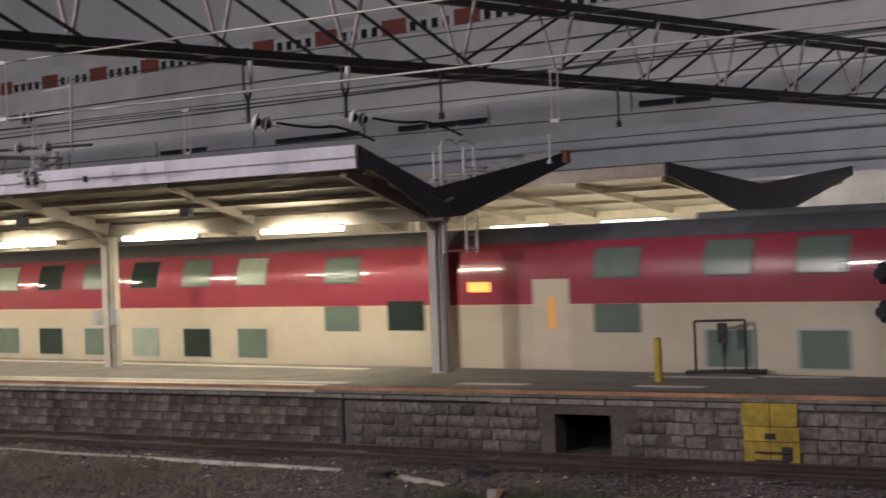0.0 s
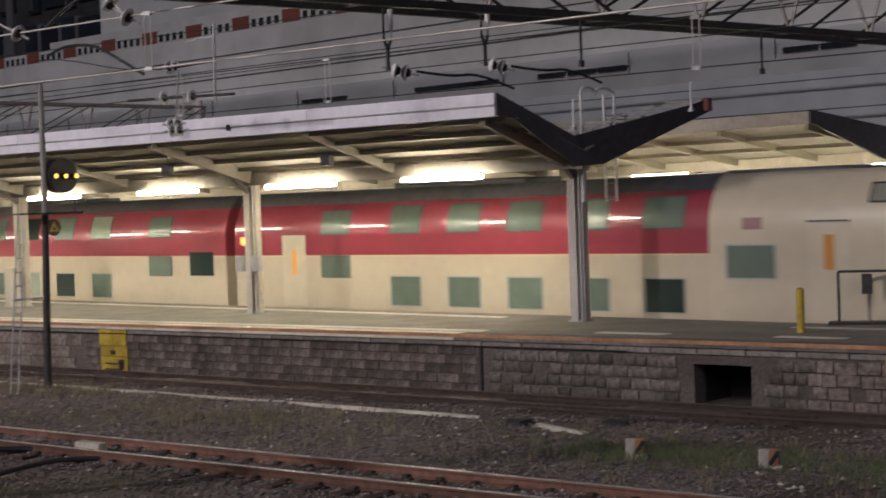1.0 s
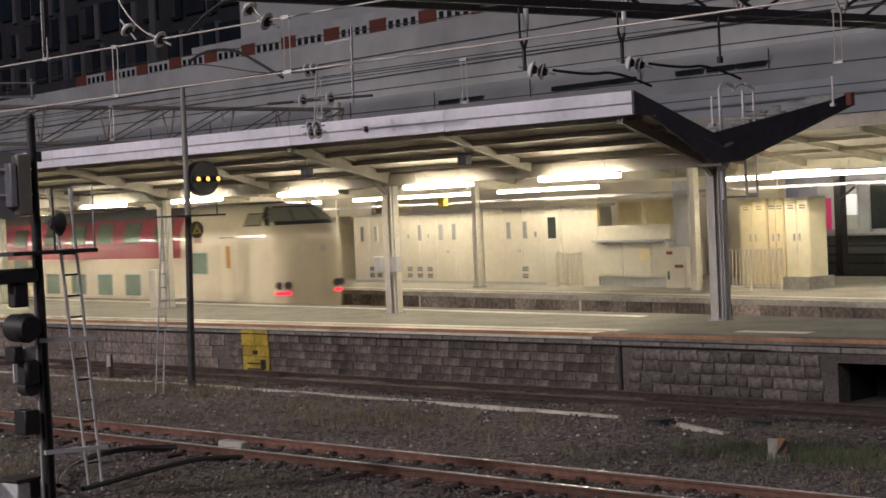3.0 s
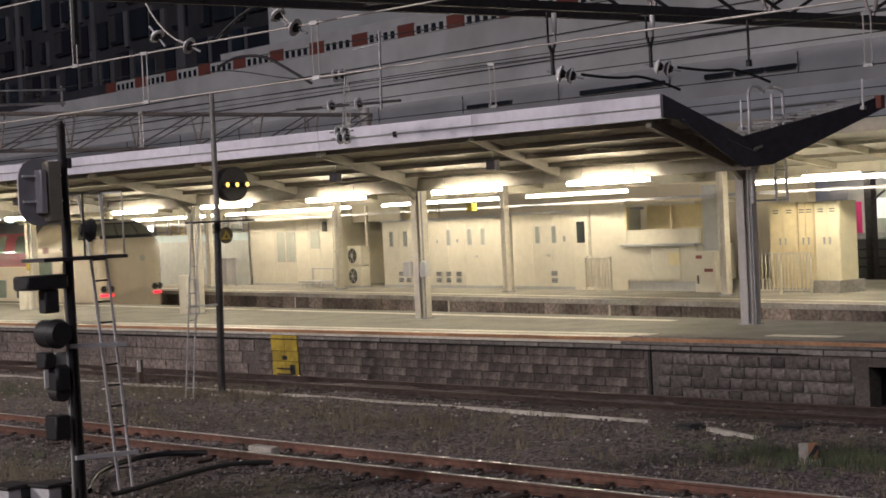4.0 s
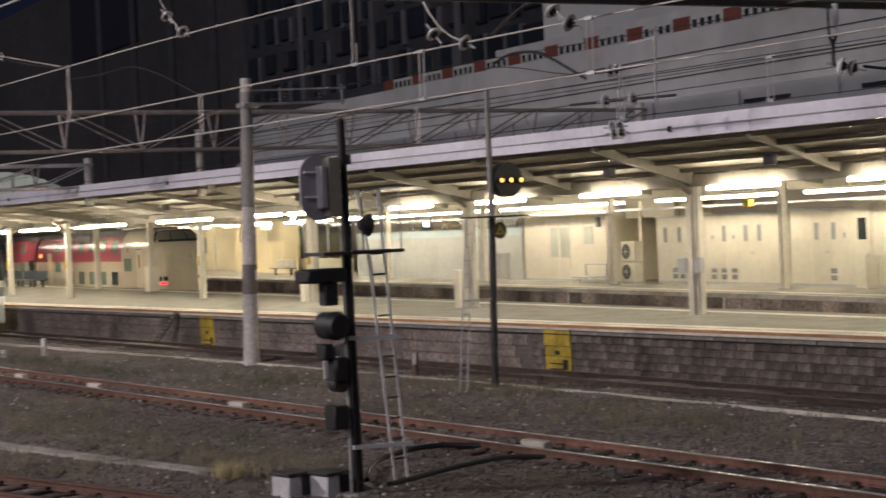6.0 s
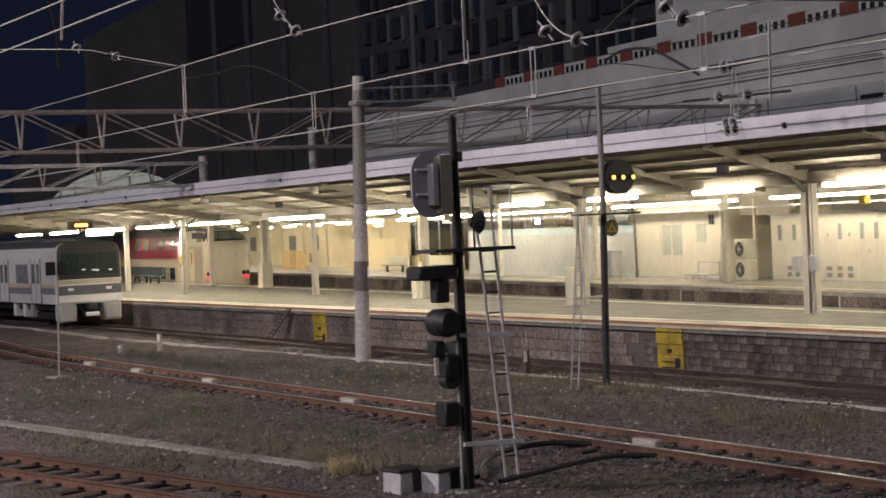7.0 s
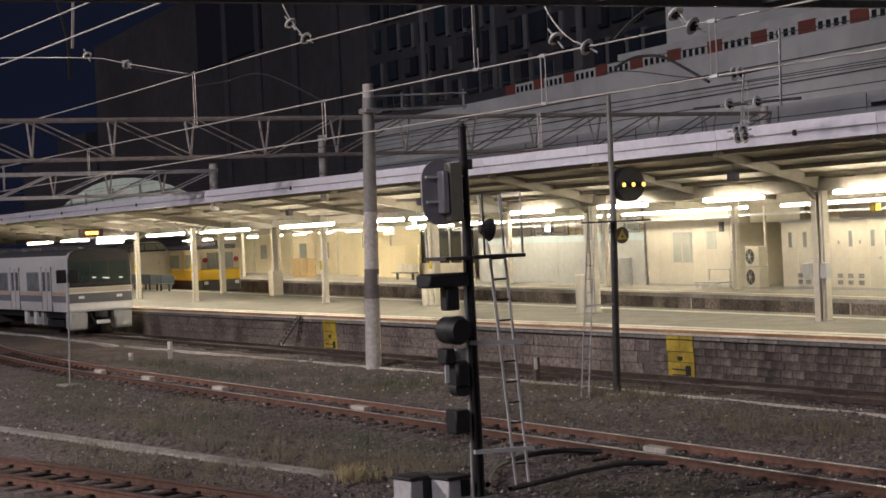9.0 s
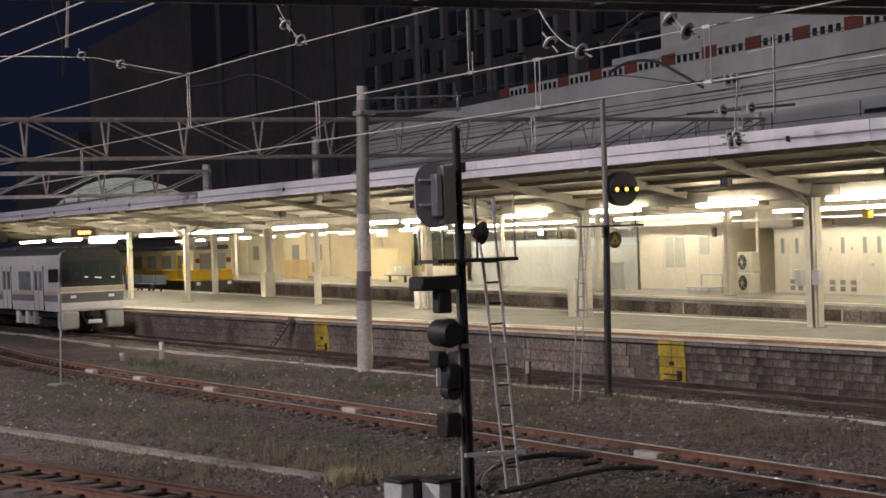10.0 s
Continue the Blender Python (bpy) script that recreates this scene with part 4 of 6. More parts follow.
def ac_unit():
    o = root("air_conditioner", G @ pose(-29.6, 3.3, PZ), "two stacked cream outdoor air conditioning units", "air conditioner")
    for k in range(2):
        z = 0.08 + 0.8 * k
        b = part("casing", box(B(), -0.48, 0.48, -0.2, 0.2, z, z + 0.76, 0.02), "white_wall", o)
        part("fan_grille", rod(B(), (-0.12, -0.225, z + 0.38), (-0.12, -0.2, z + 0.38), 0.29, seg=20), "fan_grey", b)
        part("fan_hub", rod(B(), (-0.12, -0.24, z + 0.38), (-0.12, -0.225, z + 0.38), 0.08, seg=12), "grey_box", b)
        for a in range(3):
            part("guard", bar(B(), (-0.12 - 0.28 * math.cos(a * 1.05), -0.232, z + 0.38 - 0.28 * math.sin(a * 1.05)), (-0.12 + 0.28 * math.cos(a * 1.05), -0.232, z + 0.38 + 0.28 * math.sin(a * 1.05)), 0.012, 0.012), "grey_box", b)
    part("stand", box(B(), -0.5, 0.5, -0.2, 0.2, 0, 0.08), "grey_box", o)
    p = root("recess_wall", G, "shaded cream wall of a recess between rooms", "wall")
    gpart("back_panel", (-32.05, -28.45, 6.4, 6.5, PZ, 4.2), "back_cream", p)
    gpart("lintel", (-32.0, -28.45, 4.6, 4.8, 3.5, 4.3), "beam_cream", p)
    part("brace", bar(B(), (-29.3, 4.9, 2.6), (-28.6, 4.9, 3.9), 0.05, 0.12), "grey_box", p)
    for x in (-31.6, -29.2):
        c = root("pipe_stack", G @ pose(x, 3.5, PZ), "cream drain pipe on a wall", "pipe")
        part("pipe", rod(B(), (0, 0, 0), (0, 0, 3.2), 0.06), "column_paint", c)
        part("clamp", rod(B(), (0, 0, 1.4), (0, 0, 1.46), 0.075), "galv", c)
    t = root("steel_stand", G @ pose(-32.2, 2.9, PZ), "low grey steel stand with a handrail", "stand")
    gpart("deck", (-0.9, 0.9, -0.35, 0.35, 0.22, 0.28), "grey_box", t)
    for x in (-0.8, 0.8):
        part("handle", bar(B(), (x, 0.3, 0.25), (x, 0.3, 0.75), 0.04, 0.04), "galv", t)
    part("handle", bar(B(), (-0.8, 0.3, 0.75), (0.8, 0.3, 0.75), 0.04, 0.04), "galv", t)
    for x in (-0.8, -0.3, 0.8):
        for y in (-0.3, 0.3):
            part("leg", bar(B(), (x, y, 0), (x, y, 0.22), 0.05, 0.05), "grey_box", t)


ac_unit()


def kiosk():
    o = root("kiosk", G, "closed white platform kiosk with a shuttered counter", "kiosk")
    gpart("base", (-14.25, -11.0, 3.62, 5.2, PZ + 0.3, 2.34), "white_wall", o)
    gpart("plinth", (-14.2, -11.05, 3.7, 5.1, PZ, PZ + 0.3), "grey_box", o)
    for a, b in ((-14.2, -13.02), (-12.98, -11.77), (-11.73, -11.05)):
        gpart("panel", (a, b, 3.6, 3.62, PZ + 0.36, 2.3), "white_wall", o)
    gpart("notice", (-12.25, -11.75, 3.585, 3.6, 1.75, 2.15), "ivory", o, "small brown notice plate")
    gpart("counter", (-14.3, -10.95, 3.45, 3.75, 2.34, 2.42), "grey_box", o)
    gpart("shutter", (-14.25, -11.0, 3.7, 3.8, 2.42, 2.86), "white_wall", o)
    gpart("back_wall", (-14.25, -11.0, 4.6, 4.7, 2.86, 3.6), "ivory", o)
    gpart("post", (-14.28, -14.18, 3.65, 3.75, 2.86, 3.62), "ivory", o)
    gpart("post", (-12.2, -12.1, 3.65, 3.75, 2.86, 3.62), "ivory", o)
    gpart("roof", (-14.4, -10.9, 3.5, 5.2, 3.6, 3.7), "white_wall", o)
    s = root("grey_shutter_wall", G, "grey metal side wall under a cable tray", "wall")
    gpart("panel", (-10.86, -9.95, 3.75, 3.9, PZ, 4.15), "grey_box", s)
    v = root("fire_cabinet", G @ pose(-10.5, 3.55, PZ), "white emergency equipment cabinet with red marks", "cabinet")
    gpart("body", (-0.42, 0.42, -0.15, 0.18, 0, 1.22), "white_wall", v)
    gpart("red_mark", (-0.36, -0.1, -0.158, -0.15, 1.0, 1.1), "far_red", v)
    gpart("red_mark", (-0.02, 0.34, -0.158, -0.15, 0.6, 0.7), "far_red", v)
    gpart("slot", (-0.34, -0.26, -0.158, -0.15, 0.25, 0.5), "vent_dark", v)


kiosk()


def locker(x0, x1, z1, material, label, y=3.7):
    o = root("locker", G, label, "locker")
    gpart("body", (x0, x1, y, y + 0.7, PZ + 0.12, z1), material, o)
    gpart("plinth", (x0 + 0.03, x1 - 0.03, y + 0.04, y + 0.66, PZ, PZ + 0.12), "grey_box", o)
    m = (x0 + x1) / 2
    for a, b, hx in ((x0 + 0.03, m - 0.012, m - 0.1), (m + 0.012, x1 - 0.03, m + 0.1)):
        d = gpart("door", (a, b, y - 0.02, y, PZ + 0.16, z1 - 0.04), material, o)
        gpart("handle", (hx - 0.02, hx + 0.02, y - 0.05, y - 0.02, 2.3, 2.5), "galv", d)
        for k in range(2):
            gpart("vent", ((a + b) / 2 - 0.1, (a + b) / 2 + 0.1, y - 0.026, y - 0.02, z1 - 0.3 + 0.07 * k, z1 - 0.27 + 0.07 * k), "vent_dark", d)


locker(-8.1, -7.05, 3.5, "ivory", "yellowish steel electric cabinet")
locker(-7.0, -6.42, 3.5, "ivory", "narrow pale yellow steel cabinet")
locker(-6.38, -5.5, 3.5, "ivory_pale", "tall pale cream double-door cabinet")
o = root("concrete_plinth", G, "pale concrete plinth under a cabinet", "plinth")
gpart("block", (-6.4, -5.45, 3.55, 4.6, PZ, 1.3), "concrete", o)

# frosted screen and the busy space behind it
o = root("construction_screen", G, "tall pale translucent construction screen", "screen")
for a, c in ((-58.2, -52.91), (-52.9, -48.2), (-48.19, -43.5), (-43.49, -39.3)):
    gpart("sheet", (a, c - 0.01, 3.72, 3.76, PZ, 2.95), "screen_pale", o)
    gpart("top_sheet", (a, c - 0.01, 3.73, 3.75, 2.955, 3.3), "screen_blue", o, "pale bluish upper sheet")
for i in range(8):
    gpart("post", (-52.9 + 1.93 * i, -52.85 + 1.93 * i, 3.78, 3.84, PZ, 3.95), "galv", o)
gpart("rail", (-52.9, -39.3, 3.78, 3.82, 3.7, 3.75), "galv", o)
for x in (-50.5, -48.0, -46.5, -44.8, -42.6, -40.8):
    o = root("scaffold_post", G @ pose(x, 5.2 + rng.uniform(-0.6, 1.2), PZ), "galvanised scaffold post behind a screen", "scaffold", "scaffold posts")
    part("tube", rod(B(), (0, 0, 0), (0, 0, 3.2), 0.04), "galv", o)
    part("coupler", rod(B(), (-0.3, 0, 2.7), (0.3, 0, 2.7), 0.03), "galv", o)
o = root("scaffolding", G, "dim scaffold frame with tarpaulins behind the screen", "scaffold")
for z in (3.05, 3.45, 3.85):
    part("ledger", rod(B(), (-56, 5.9, z), (-39.5, 5.9, z), 0.035), "galv", o)
for x in np.arange(-56, -39, 1.35):
    part("standard", rod(B(), (x, 5.95, PZ), (x, 5.95, 4.4), 0.04), "galv" if rng.random() < 0.6 else "dark_iron", o)
    if rng.random() < 0.75:
        gpart("tarpaulin", (x + 0.06, x + 1.29, 6.0, 6.04, 2.2, 3.0 + rng.choice((0.35, 0.75, 1.2))), rng.choice(("back_grey", "vent_dark", "plywood", "pane_grey")), o)
o = root("lit_sign", G @ pose(-50.5, 4.4, 3.7), "small lit white platform sign", "sign")
gpart("case", (-0.3, 0.3, -0.05, 0.05, -0.2, 0.2), "grey_box", o)
gpart("face", (-0.27, 0.27, -0.06, -0.05, -0.17, 0.17), "sign_white", o)


def back_rooms():
    """What closes the view behind the far platform."""
    o = root("waiting_concourse", G, "dim concourse wall with dark glazing beyond the far platform", "building")
    gpart("wall", (-170, -15, 13.0, 13.4, PZ - 1.2, 5.6), "back_cream", o)
    gpart("dark_wall", (-15, 40, 14.0, 14.4, PZ - 1.2, 2.1), "vent_dark", o)
    gpart("upper_wall", (-15, 40, 14.05, 14.4, 2.1, 5.6), "back_grey", o)
    for x in np.arange(-14, 12, 2.3):
        w = gpart("window", (x, x + 1.7, 13.98, 14.05, 2.3, 3.9), "pane_dark" if -12 < x < -9.4 else "screen_pale", o)
        gpart("frame", (x - 0.06, x, 13.95, 14.05, 2.2, 3.7), "galv", w)
    gpart("ledge", (-15, 40, 13.7, 14.0, 2.08, 2.16), "galv", o)
    gpart("poster", (-13.75, -13.4, 13.9, 13.95, 2.3, 3.4), "poster_pink", o, "narrow pink poster")
    gpart("poster", (-12.7, -12.25, 13.9, 13.95, 2.8, 3.5), "sign_dull", o, "white notice sheet")
    gpart("poster", (-9.9, -9.1, 13.9, 13.95, 2.7, 3.0), "sign_dull", o, "white notice sheet")
    # added lamps, hidden by the canopy, that brighten this wall
    for x in (-12.5, -7.6, -2.7, 2.2):
        copy_thing(far_lamp, G @ pose(x, 11.4, 4.35))
    gpart("side_case", (-8.0, -6.6, 13.4, 13.8, 0.5, 2.0), "grey_box", o, "pale grey equipment case")
    for k in range(3):
        gpart("rack", (-14.5, -8.8, 13.5, 13.6, 1.1 + 0.3 * k, 1.18 + 0.3 * k), "black", o)
    for x in (-11.2, -3.5):
        c = root("dark_column", G @ pose(x, 11.8, PZ - 1.1), "dark steel column beyond the far platform", "column")
        part("shaft", box(B(), -0.14, 0.14, -0.14, 0.14, 0, 5.4), "dark_iron", c)
        part("bracket", bar(B(), (-0.1, -0.1, 3.4), (0.7, -0.1, 3.9), 0.06, 0.06), "dark_iron", c)
    gpart("white_panel", (-9.6, -8.0, 13.6, 13.7, 0.8, 2.0), "grey_box", o)


back_rooms()


def far_canopy():
    r = root("far_canopy", G, "cream lined butterfly canopy over the far platform", "canopy")
    xe = 2.1
    for y0, z0, y1, z1 in ((0.1, 5.2, 4.2, 4.55), (4.2, 4.55, 8.4, 5.2)):
        bm = prism(B(), [(y0, z0), (y1, z1), (y1, z1 + 0.06), (y0, z0 + 0.06)], -165, xe)
        part("roof_sheet", bm, "soffit", r)
    gpart("fascia", (-165, xe, 0.0, 0.1, 5.16, 5.46), "canopy_under", r)
    x = xe - 0.2
    while x > -130:
        part("rafter", bar(B(), (x, 0.2, 5.12), (x, 4.1, 4.46), 0.1, 0.18), "beam_cream", r)
        part("rafter", bar(B(), (x, 4.3, 4.46), (x, 8.3, 5.12), 0.1, 0.18), "beam_cream", r)
        x -= 2.6
    part("valley_beam", bar(B(), (xe, 4.2, 4.4), (-165, 4.2, 4.4), 0.2, 0.28), "beam_cream", r)
    for y, z in ((1.2, 4.95), (2.4, 4.72)):
        part("purlin", bar(B(), (xe, y, z), (-165, y, z), 0.08, 0.1), "beam_cream", r)
    bm = prism(B(), [(0.0, 5.5), (4.0, 5.0), (8.5, 5.5), (8.5, 5.25), (4.5, 4.1), (3.7, 4.1), (0.0, 5.2)], xe, xe + 0.06)
    part("gable", bm, "canopy_dark", r, "dark folded metal canopy end")
    part("cable_tray", box(B(), -60, 2, 3.0, 3.3, 3.78, 3.86), "galv", r, "galvanised cable tray")
    for x in (-8.4, -18.6, -29.2, -40, -50.5, -61, -71.5, -82, -92.5, -103):
        c = root("far_column", G @ pose(x, 2.2, PZ), "cream painted steel canopy column", "column", "far platform columns")
        part("shaft", box(B(), -0.09, 0.09, -0.1, 0.1, 0, 3.9), "column_paint", c)
        part("pipe", rod(B(), (-0.16, -0.05, 0), (-0.16, -0.05, 3.8), 0.04), "column_paint", c)
        part("foot", box(B(), -0.18, 0.18, -0.17, 0.17, 0, 0.05), "galv", c)
    o = root("yellow_box", G @ pose(-20.6, 2.3, 3.85), "small yellow lamp box under the canopy", "lamp")
    part("box", box(B(), -0.16, 0.16, -0.12, 0.12, -0.14, 0.14, 0.02), "yellow", o)
    part("stem", rod(B(), (0, 0, 0.14), (0, 0, 0.7), 0.012), "galv", o)


far_canopy()

# further along the far platform: screens, boxes, signs, benches
o = root("plywood_hoarding", G, "tan plywood hoarding boards on the far platform", "hoarding")
for i in range(3):
    gpart("board", (-93.5 + 2.0 * i, -91.6 + 2.0 * i, 3.4, 3.46, PZ, 2.35), "plywood", o)
o = root("plywood_hoarding", G, "long yellowish hoarding wall under the canopy", "hoarding")
for i in range(5):
    gpart("board", (-84 + 2.4 * i, -81.65 + 2.4 * i, 5.4, 5.46, PZ, 3.0), "ivory", o)
o = root("wall_back", G, "pale cream wall behind the far platform", "wall", kind="structure")
gpart("wall", (-125, -73.6, 7.2, 7.35, PZ, 4.4), "back_cream", o)
for x in (-118, -112, -106, -100, -94, -88, -82):
    gpart("pilaster", (x - 0.12, x + 0.12, 7.1, 7.2, PZ, 4.4), "white_wall", o)
for x in (-115, -103, -97):
    gpart("window", (x - 0.9, x + 0.9, 7.16, 7.2, 2.2, 3.4), "pane_grey", o)
o = root("platform_sign", G @ pose(-70.5, 3.0, 4.0), "lit yellow platform sign", "sign")
gpart("case", (-0.7, 0.7, -0.1, 0.1, -0.25, 0.25), "grey_box", o)
gpart("face", (-0.66, 0.66, -0.11, -0.1, -0.22, 0.22), "sign_yellow", o)
o = root("platform_sign", G @ pose(-66.8, 3.4, 4.3), "lit blue white platform sign", "sign")
gpart("case", (-0.35, 0.35, -0.1, 0.1, -0.3, 0.3), "grey_box", o)
gpart("face", (-0.32, 0.32, -0.11, -0.1, -0.27, 0.27), "sign_blue", o)
o = root("dark_shop_front", G, "dark glazed shop front under the canopy", "shop")
gpart("glazing", (-73, -64.5, 6.0, 6.1, PZ + 0.9, 4.0), "pane_dark", o)
gpart("counter", (-73, -64.5, 5.9, 6.1, PZ, PZ + 0.9), "white_wall", o)
for x in (-72, -70, -68, -66):
    gpart("mullion", (x - 0.05, x + 0.05, 5.92, 6.0, PZ + 0.9, 4.0), "galv", o)
o = root("platform_bench", G @ pose(-69, 3.4, PZ), "row of pale seats on the far platform", "bench")
for k in range(4):
    s = part("seat", box(B(), -1.9 + 0.9 * k, -1.1 + 0.9 * k, -0.25, 0.25, 0.4, 0.46, 0.02), "bench_grey", o)
    part("back", box(B(), -1.9 + 0.9 * k, -1.1 + 0.9 * k, 0.2, 0.27, 0.5, 0.95, 0.02), "white_wall", s)
for k in (-1.5, 1.2):
    part("leg", bar(B(), (k, 0, 0), (k, 0, 0.4), 0.06, 0.3), "dark_iron", o)


# ------------------------------------------------------------------ trains


def inset(z):
    """How far the express car's side leans in at a height."""
    if z > 2.8:
        return 0.9 * (1 - math.sqrt(max(0.0, 1 - ((z - 2.8) / 1.31) ** 2)))
    return 0.0 if z > 0.8 else (0.8 - z) * 0.12


def car_strip(bm, x0, x1, za, zb, steps, out=0.0, cy=2.0, hw=1.45, both=True):
    """A closed slice of the car's section from za to zb."""
    zs = [za + (zb - za) * i / steps for i in range(steps + 1)]
    prof = [(cy - hw + inset(z) - out, z) for z in zs] + [(cy + hw - inset(z) + out, z) for z in reversed(zs)]
    return prism(bm, prof, x0, x1)


def side_patch(bm, x0, x1, za, zb, out, cy=2.0, hw=1.45, steps=3):
    """A thin plate that follows the car's near side."""
    rows = []
    for i in range(steps + 1):
        z = za + (zb - za) * i / steps
        y = cy - hw + inset(z)
        rows.append([bm.verts.new((x0, y - out, z)), bm.verts.new((x1, y - out, z)), bm.verts.new((x1, y + 0.05, z)), bm.verts.new((x0, y + 0.05, z))])
    for a, b in zip(rows, rows[1:]):
        for i in range(4):
            bm.faces.new((a[i], a[(i + 1) % 4], b[(i + 1) % 4], b[i]))
    bm.faces.new(rows[0][::-1])
    bm.faces.new(rows[-1])
    bmesh.ops.recalc_face_normals(bm, faces=bm.faces)
    return bm


def express():
    r = root("express_train", F, "cream and wine-red double-deck sleeper express pulling away", "train")
    for k in range(6):
        x1 = -5.77 if k == 0 else -22.95 - 22.3 * (k - 1)
        x0 = -22.5 if k == 0 else x1 - 21.85
        body = part("car_body", car_strip(B(), x0, x1, 0.42, 2.33, 4), "cream", r, "cream lower body shell")
        up = part("car_upper", car_strip(B(), x0, x1, 2.335, 3.72, 8), "red", r, "wine-red upper body shell")
        part("car_roof", car_strip(B(), x0, x1, 3.725, 4.08, 5), "roof_grey", r, "dark grey car roof")
        part("gold_line", side_patch(B(), x0, x1, 2.315, 2.345, 0.006), "ivory", body)
        part("underframe", box(B(), x0 + 0.3, x1 - 0.3, 0.75, 3.25, -0.02, 0.42), "black", body)
        for bx in (x0 + 3.5, x1 - 3.5):
            bg = part("bogie", box(B(), bx - 1.4, bx + 1.4, 1.0, 3.0, 0.3, 0.62), "black", r)
            for wx in (-1.0, 1.0):
                part("wheel", rod(B(), (bx + wx, 1.42, 0.43), (bx + wx, 2.58, 0.43), 0.43, seg=16), "dark_iron", bg)
        if k:
            part("gangway", box(B(), x1 - 0.1, x1 + 0.58, 1.15, 2.85, 0.6, 3.6), "black", r, "black rubber gangway bellows")
        # a car's windows: pairs of decks in the middle, single windows over the bogies
        L = (lambda x: x) if k == 0 else (lambda x, a=x0, b=x1: a + b - x) if k % 2 else (lambda x, a=x1: x + a + 5.77)
        cs = (-15.37, -13.25, -11.2, -9.15, -7.0) if k == 0 else None
        if cs is None:
            cs = [x1 - 6.55 - 2.15 * i for i in range(6)]
        for j, c in enumerate(cs):
            for za, zb, par in ((1.04, 1.78, body), (2.92, 3.6, up)):
                w = part("window", side_patch(B(), c - 0.58, c + 0.58, za - 0.03, zb + 0.03, 0.008), "grey_box" if par is body else "roof_grey", par)
                mm = ("glass_dark" if par is body and j == 4 else "blind") if k == 0 else ("glass_dark", "blind", "blind", "blind_pale", "glass_dark")[(j * 3 + k * 2 + (par is up)) % 5]
                part("pane", side_patch(B(), c - 0.54, c + 0.54, za, zb, 0.016), mm, w)
        ends = ((-18.1, 1), (-19.85, 0)) if k == 0 else ((x0 + 3.2, 1), (x0 + 2.0, 0) if k % 2 == 0 else (x0 + 1.3, 2), (x1 - 3.3, 1), (x1 - 1.2, 2))
        for c, what in ends:
            if what == 1:
                for za, zb, par in ((1.76, 2.31, body), (2.92, 3.52, up)):
                    w = part("window", side_patch(B(), c - 0.6, c + 0.6, za - 0.03, zb + 0.03, 0.009), "roof_grey", par)
                    part("pane", side_patch(B(), c - 0.56, c + 0.56, za, zb, 0.016), "blind", w)
            elif what == 0:
                d = part("door", side_patch(B(), c - 0.5, c + 0.5, 0.95, 2.9, 0.006), "door_trim", body)
                part("door_pane", side_patch(B(), c - 0.08, c + 0.12, 1.8, 2.5, 0.012), "warm_window", d, "door window with an orange glow")
            else:
                w = part("window", side_patch(B(), c - 0.58, c + 0.58, 1.75, 2.45, 0.012), "glass_dark", body)
        s = part("destination_sign", side_patch(B(), x0 + 0.3, x0 + 0.95, 2.64, 2.86, 0.014), "sign_orange", up, "small lit destination display")
        # roof gear
        part("roof_unit", box(B(), (x0 + x1) / 2 - 2.4, (x0 + x1) / 2 + 2.4, 1.3, 2.7, 4.0, 4.22, 0.05), "roof_grey", r)
        if k == 1:
            pg = part("pantograph", bar(B(), (x0 + 3, 1.4, 4.2), (x0 + 4.4, 1.5, 4.75), 0.05, 0.05), "dark_iron", r)
            part("arm", bar(B(), (x0 + 4.4, 1.5, 4.75), (x0 + 3.2, 1.5, 5.2), 0.05, 0.05), "dark_iron", pg)
            part("head", bar(B(), (x0 + 3.2, 1.0, 5.2), (x0 + 3.2, 2.8, 5.2), 0.06, 0.06), "dark_iron", pg)
    # driving end, lofted ring by ring
    bm = B()
    zs = [0.42, 0.8, 1.6, 2.4, 2.75, 3.0, 3.2, 3.4, 3.6, 3.8, 3.95, 4.05]

    def front(y, z):
        hw = 1.45 - inset(min(z, 4.05))
        u = min(1.0, abs(y - 2.0) / hw)
        back = 0.0 if z < 3.05 else 0.85 * (z - 3.05) ** 1.35
        low = 0.12 * max(0.0, 0.9 - z)
        return -0.12 - 0.42 * u ** 6 - back - low

    rings = []
    for z in zs:
        hw = 1.45 - inset(z)
        nose = front(2.0 - hw, z)
        ring = [bm.verts.new((x, 2.0 - hw, z)) for x in (-5.77, -3.3, nose - 0.5, nose - 0.08)]
        for i in range(17):
            y = 2.0 - hw + 2 * hw * i / 16
            ring.append(bm.verts.new((front(y, z), y, z)))
        ring += [bm.verts.new((x, 2.0 + hw, z)) for x in (nose - 0.08, nose - 0.5, -3.3, -5.77)]
        rings.append(ring)
    for a, b in zip(rings, rings[1:]):
        for i in range(len(a)):
            bm.faces.new((a[i], a[(i + 1) % len(a)], b[(i + 1) % len(a)], b[i]))
    bm.faces.new(rings[0][::-1])
    bm.faces.new(rings[-1])
    bmesh.ops.recalc_face_normals(bm, faces=bm.faces)
    for f in bm.faces:
        f.smooth = True
    cab = part("cab_body", bm, "cream", r, "cream rounded driving cab shell")

    def face_patch(y0, y1, za, zb, out, ny=10, nz=4):
        bm = B()
        g = []
        for j in range(nz + 1):
            z = za + (zb - za) * j / nz
            hw = 1.45 - inset(z)
            sc = min(1.0, (hw - 0.1) / 1.25)
            row = []
            for i in range(ny + 1):
                y = y0 + (y1 - y0) * i / ny
                y = 2.0 + (y - 2.0) * sc
                row.append((bm.verts.new((front(y, z) + out, y, z + out * 0.4)), bm.verts.new((front(y, z) - 0.06, y, z))))
            g.append(row)
